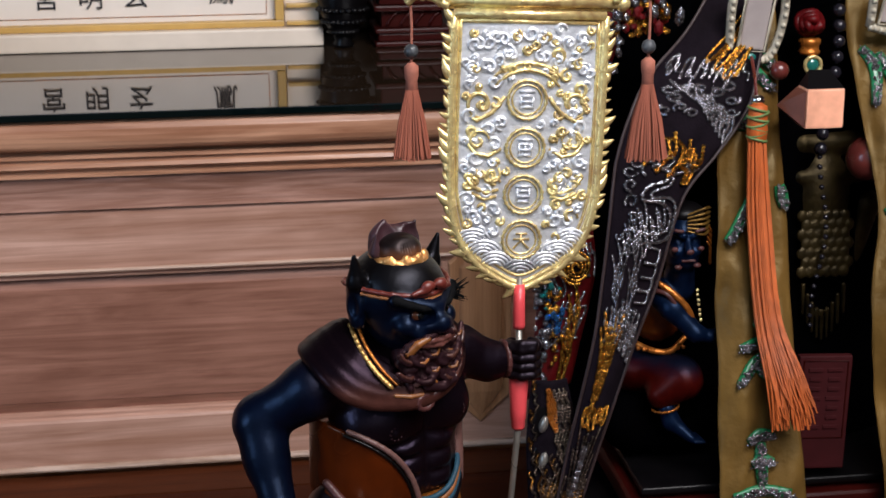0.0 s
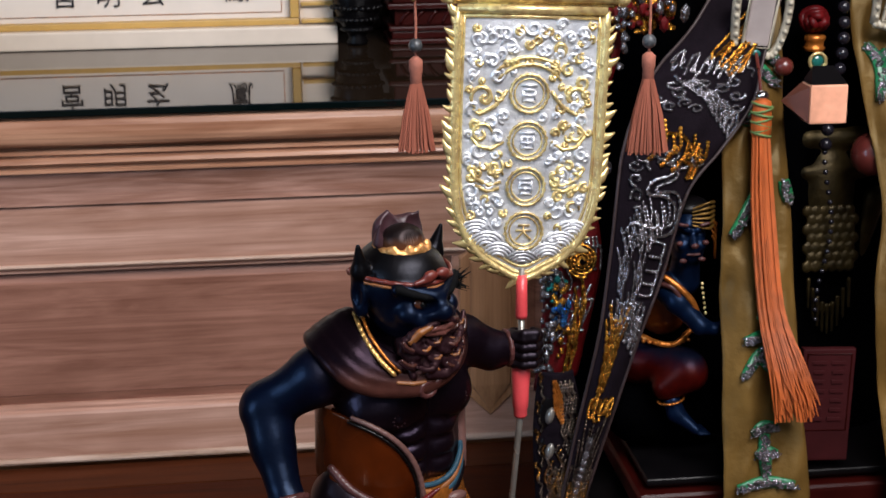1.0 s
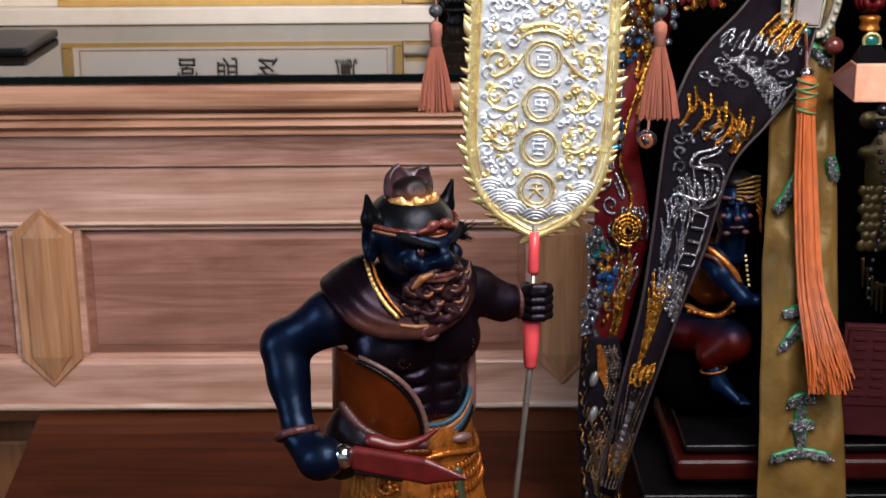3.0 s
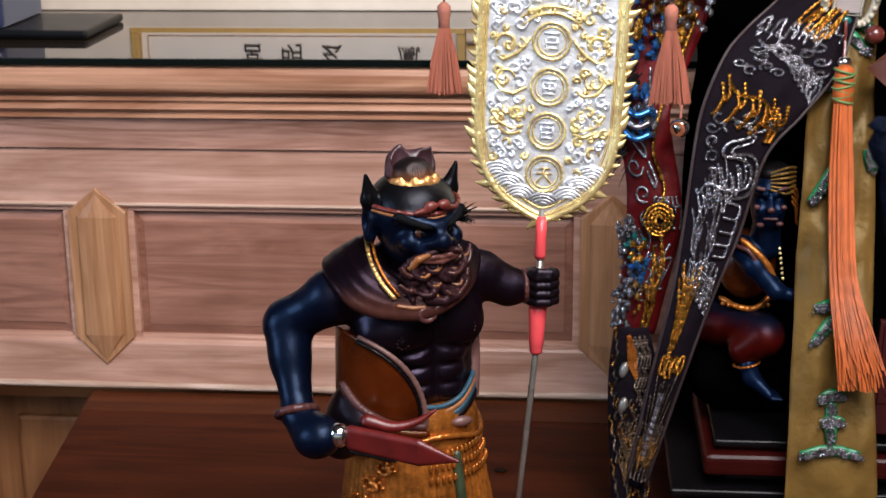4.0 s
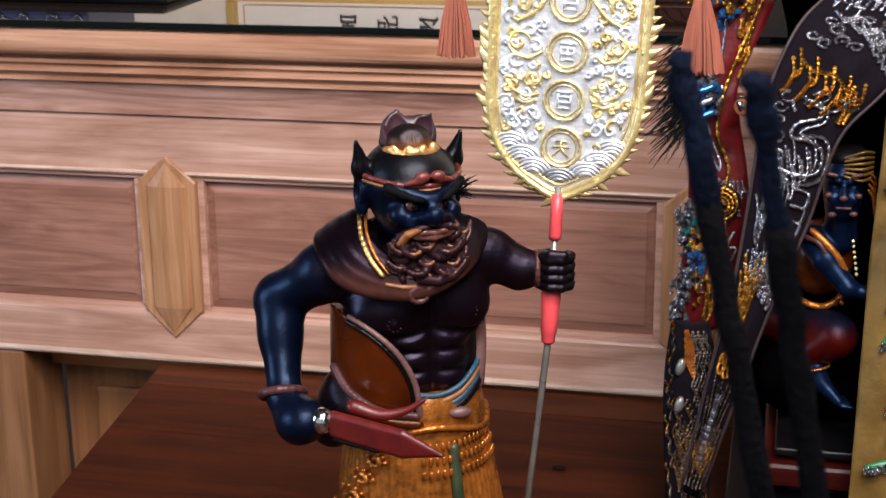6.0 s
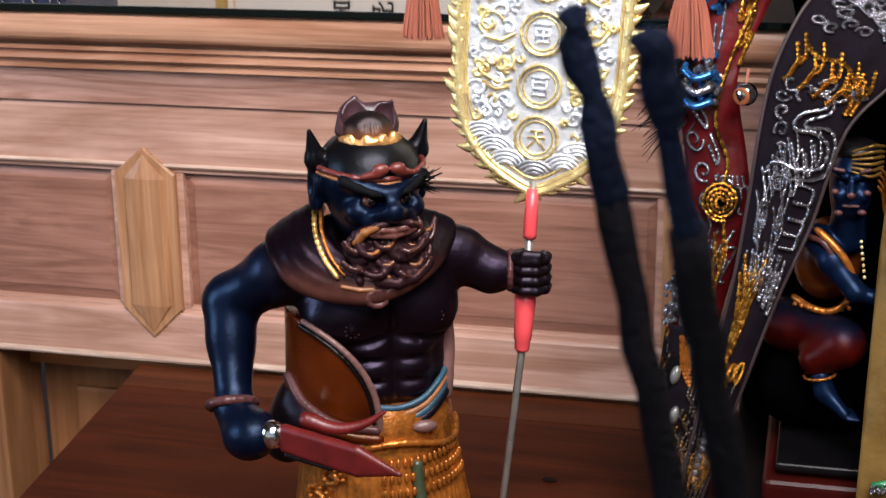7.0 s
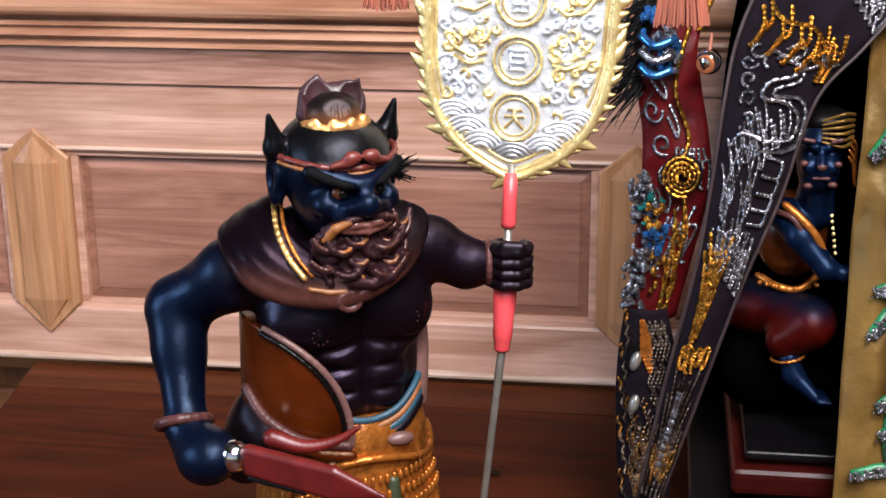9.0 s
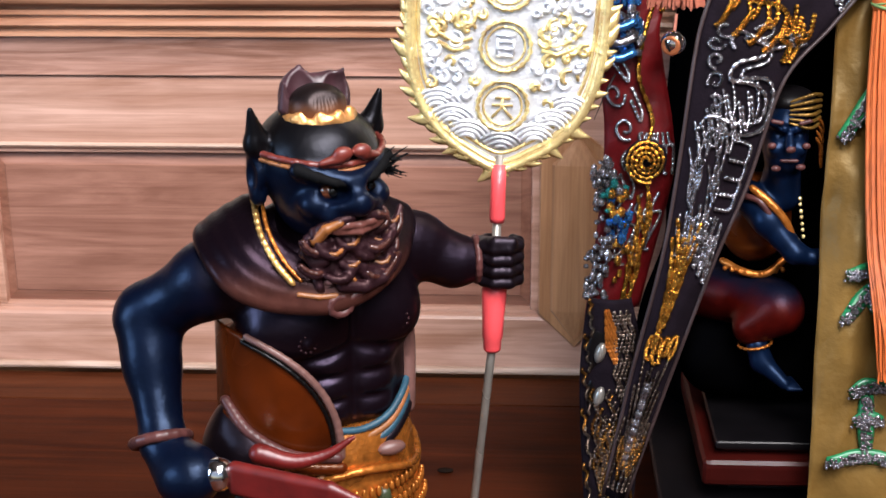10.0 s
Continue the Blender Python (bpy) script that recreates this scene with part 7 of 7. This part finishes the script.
# ---- things on the glass behind ----
def on_glass():
    t = empty("black_vessel", "black lacquered carved vessel standing on the glass", "vessel")
    bm = bmesh.new()
    turned(bm, [(0.0085, 0.2999), (0.0100, 0.3020), (0.0075, 0.3060), (0.0095, 0.3110), (0.0150, 0.3190), (0.0205, 0.3310), (0.0235, 0.3450), (0.0240, 0.3600), (0.0210, 0.3800), (0.018, 0.39)], 28, Matrix.Translation((0.3475, 0.240, 0)))
    body = part("body", bm, M_BLACKLACQ, t, smooth=True)
    bm = bmesh.new()
    for k in range(11):
        a = radians(190 + 15 * k)
        r = 0.0225 + 0.0022 * (k % 2)
        for j in range(4):
            rr = (0.0120, 0.0180, 0.0220, 0.0240)[j]
            ball(bm, (0.3475 + rr * math.cos(a), 0.240 + rr * math.sin(a), (0.3145, 0.3240, 0.3350, 0.3490)[j]), 0.0036, 8, 6, (1, 1, 0.7))
    part("carved_bosses", bm, M_BLACKLACQ, body, "", True, "stuff")
    t = empty("carved_red_stand", "red lacquered carved stand on the glass top", "stand")
    for i, (w, z0, z1) in enumerate(((0.034, 0.2999, 0.3045), (0.031, 0.3047, 0.3120), (0.034, 0.3122, 0.3165), (0.028, 0.3167, 0.3320), (0.035, 0.3322, 0.3375), (0.030, 0.3377, 0.3560), (0.035, 0.3562, 0.3620))):
        bm = bmesh.new()
        box(bm, (0.410 - w, 0.262 - w, z0), (0.410 + w, 0.262 + w, z1), 0.0016)
        part("ledge" if i % 2 == 0 else "block", bm, M_LACQ, t)
    for k in range(4):
        bm = bmesh.new()
        tube(bm, curve_pts([(0.387 + 0.013 * k, 0.2335, 0.3190), (0.391 + 0.013 * k, 0.2325, 0.3260), (0.396 + 0.013 * k, 0.2335, 0.3300)], 4), 0.0016, 6)
        part("carved_leaf", bm, M_LACQ, t, "", True)
    t = empty("blue_silk_box", "navy silk covered box with gold and white embroidery", "box")
    bm = bmesh.new()
    box(bm, (-0.26, 0.063, 0.2999), (-0.018, 0.175, 0.3075), 0.003)
    part("base", bm, M_BLACKLACQ, t)
    bm = bmesh.new()
    box(bm, (-0.255, 0.070, 0.3077), (-0.094, 0.172, 0.38), 0.004)
    body = part("silk_cover", bm, M_NAVY, t)
    for k in range(10):
        bm = bmesh.new()
        tube(bm, [(p[0], 0.0690, p[2]) for p in spiral(-0.178 + 0.0085 * k, 0.3155 + 0.003 * (k % 3), 0.0060, 1.1, k, 1 if k % 2 else -1, 14)], 0.0011, 6)
        part("gold_thread", bm, M_SEQGOLD if k % 3 else M_SEQSILVER, body, "", True)


on_glass()


# ---- incense in front ----
def incense():
    t = empty("incense_burner", "dark bronze incense burner filled with grey ash", "incense burner", at=(0.575, -0.84, 0.0))
    bm = bmesh.new()
    turned(bm, [(0.03, 0.0006), (0.04, 0.006), (0.062, 0.03), (0.068, 0.06), (0.064, 0.085), (0.072, 0.095), (0.072, 0.10), (0.062, 0.10), (0.058, 0.088)], 32)
    part("bowl", bm, M_BLACKLACQ, t, smooth=True)
    bm = bmesh.new()
    turned(bm, [(0.0575, 0.080), (0.0575, 0.0885), (0.03, 0.091), (0.001, 0.092)], 24)
    part("ash", bm, mat("grey_ash", (0.35, 0.33, 0.31), 0.95), t)
    rnd = random.Random(3)
    for (a, b), zt in ((((0.4790, -0.8740, 0.4290), (0.5560, -0.8745, 0.08)), 0.430), (((0.4939, -0.9053, 0.4310), (0.5540, -0.8300, 0.08)), 0.431)):
        s = empty("incense_stick", "burnt black incense stick standing in the ash", "incense stick", group="incense sticks in the burner")
        a, b = Vector(a), Vector(b)
        n = 40
        bm = bmesh.new()
        pts = [a.lerp(b, (k / n) ** 1.6 * 0.999 + 0.001) for k in range(n + 1)]
        pts = [p + Vector((rnd.uniform(-1, 1), rnd.uniform(-1, 1), 0)) * (0.0006 if k < 14 else 0.0001) for k, p in enumerate(pts)]
        tube(bm, pts[8:], [0.0026 * rnd.uniform(0.93, 1.07) for _ in pts[8:]], 9)
        stick = part("stick", bm, M_ASH, s, smooth=True)
        bm = bmesh.new()
        tube(bm, pts[:10], [0.0025 * rnd.uniform(0.7, 1.4) if k else 0.0008 for k in range(10)], 8)
        part("burnt_tip", bm, M_ASHTIP, s, "curled blue-grey burnt tip", True)


incense()
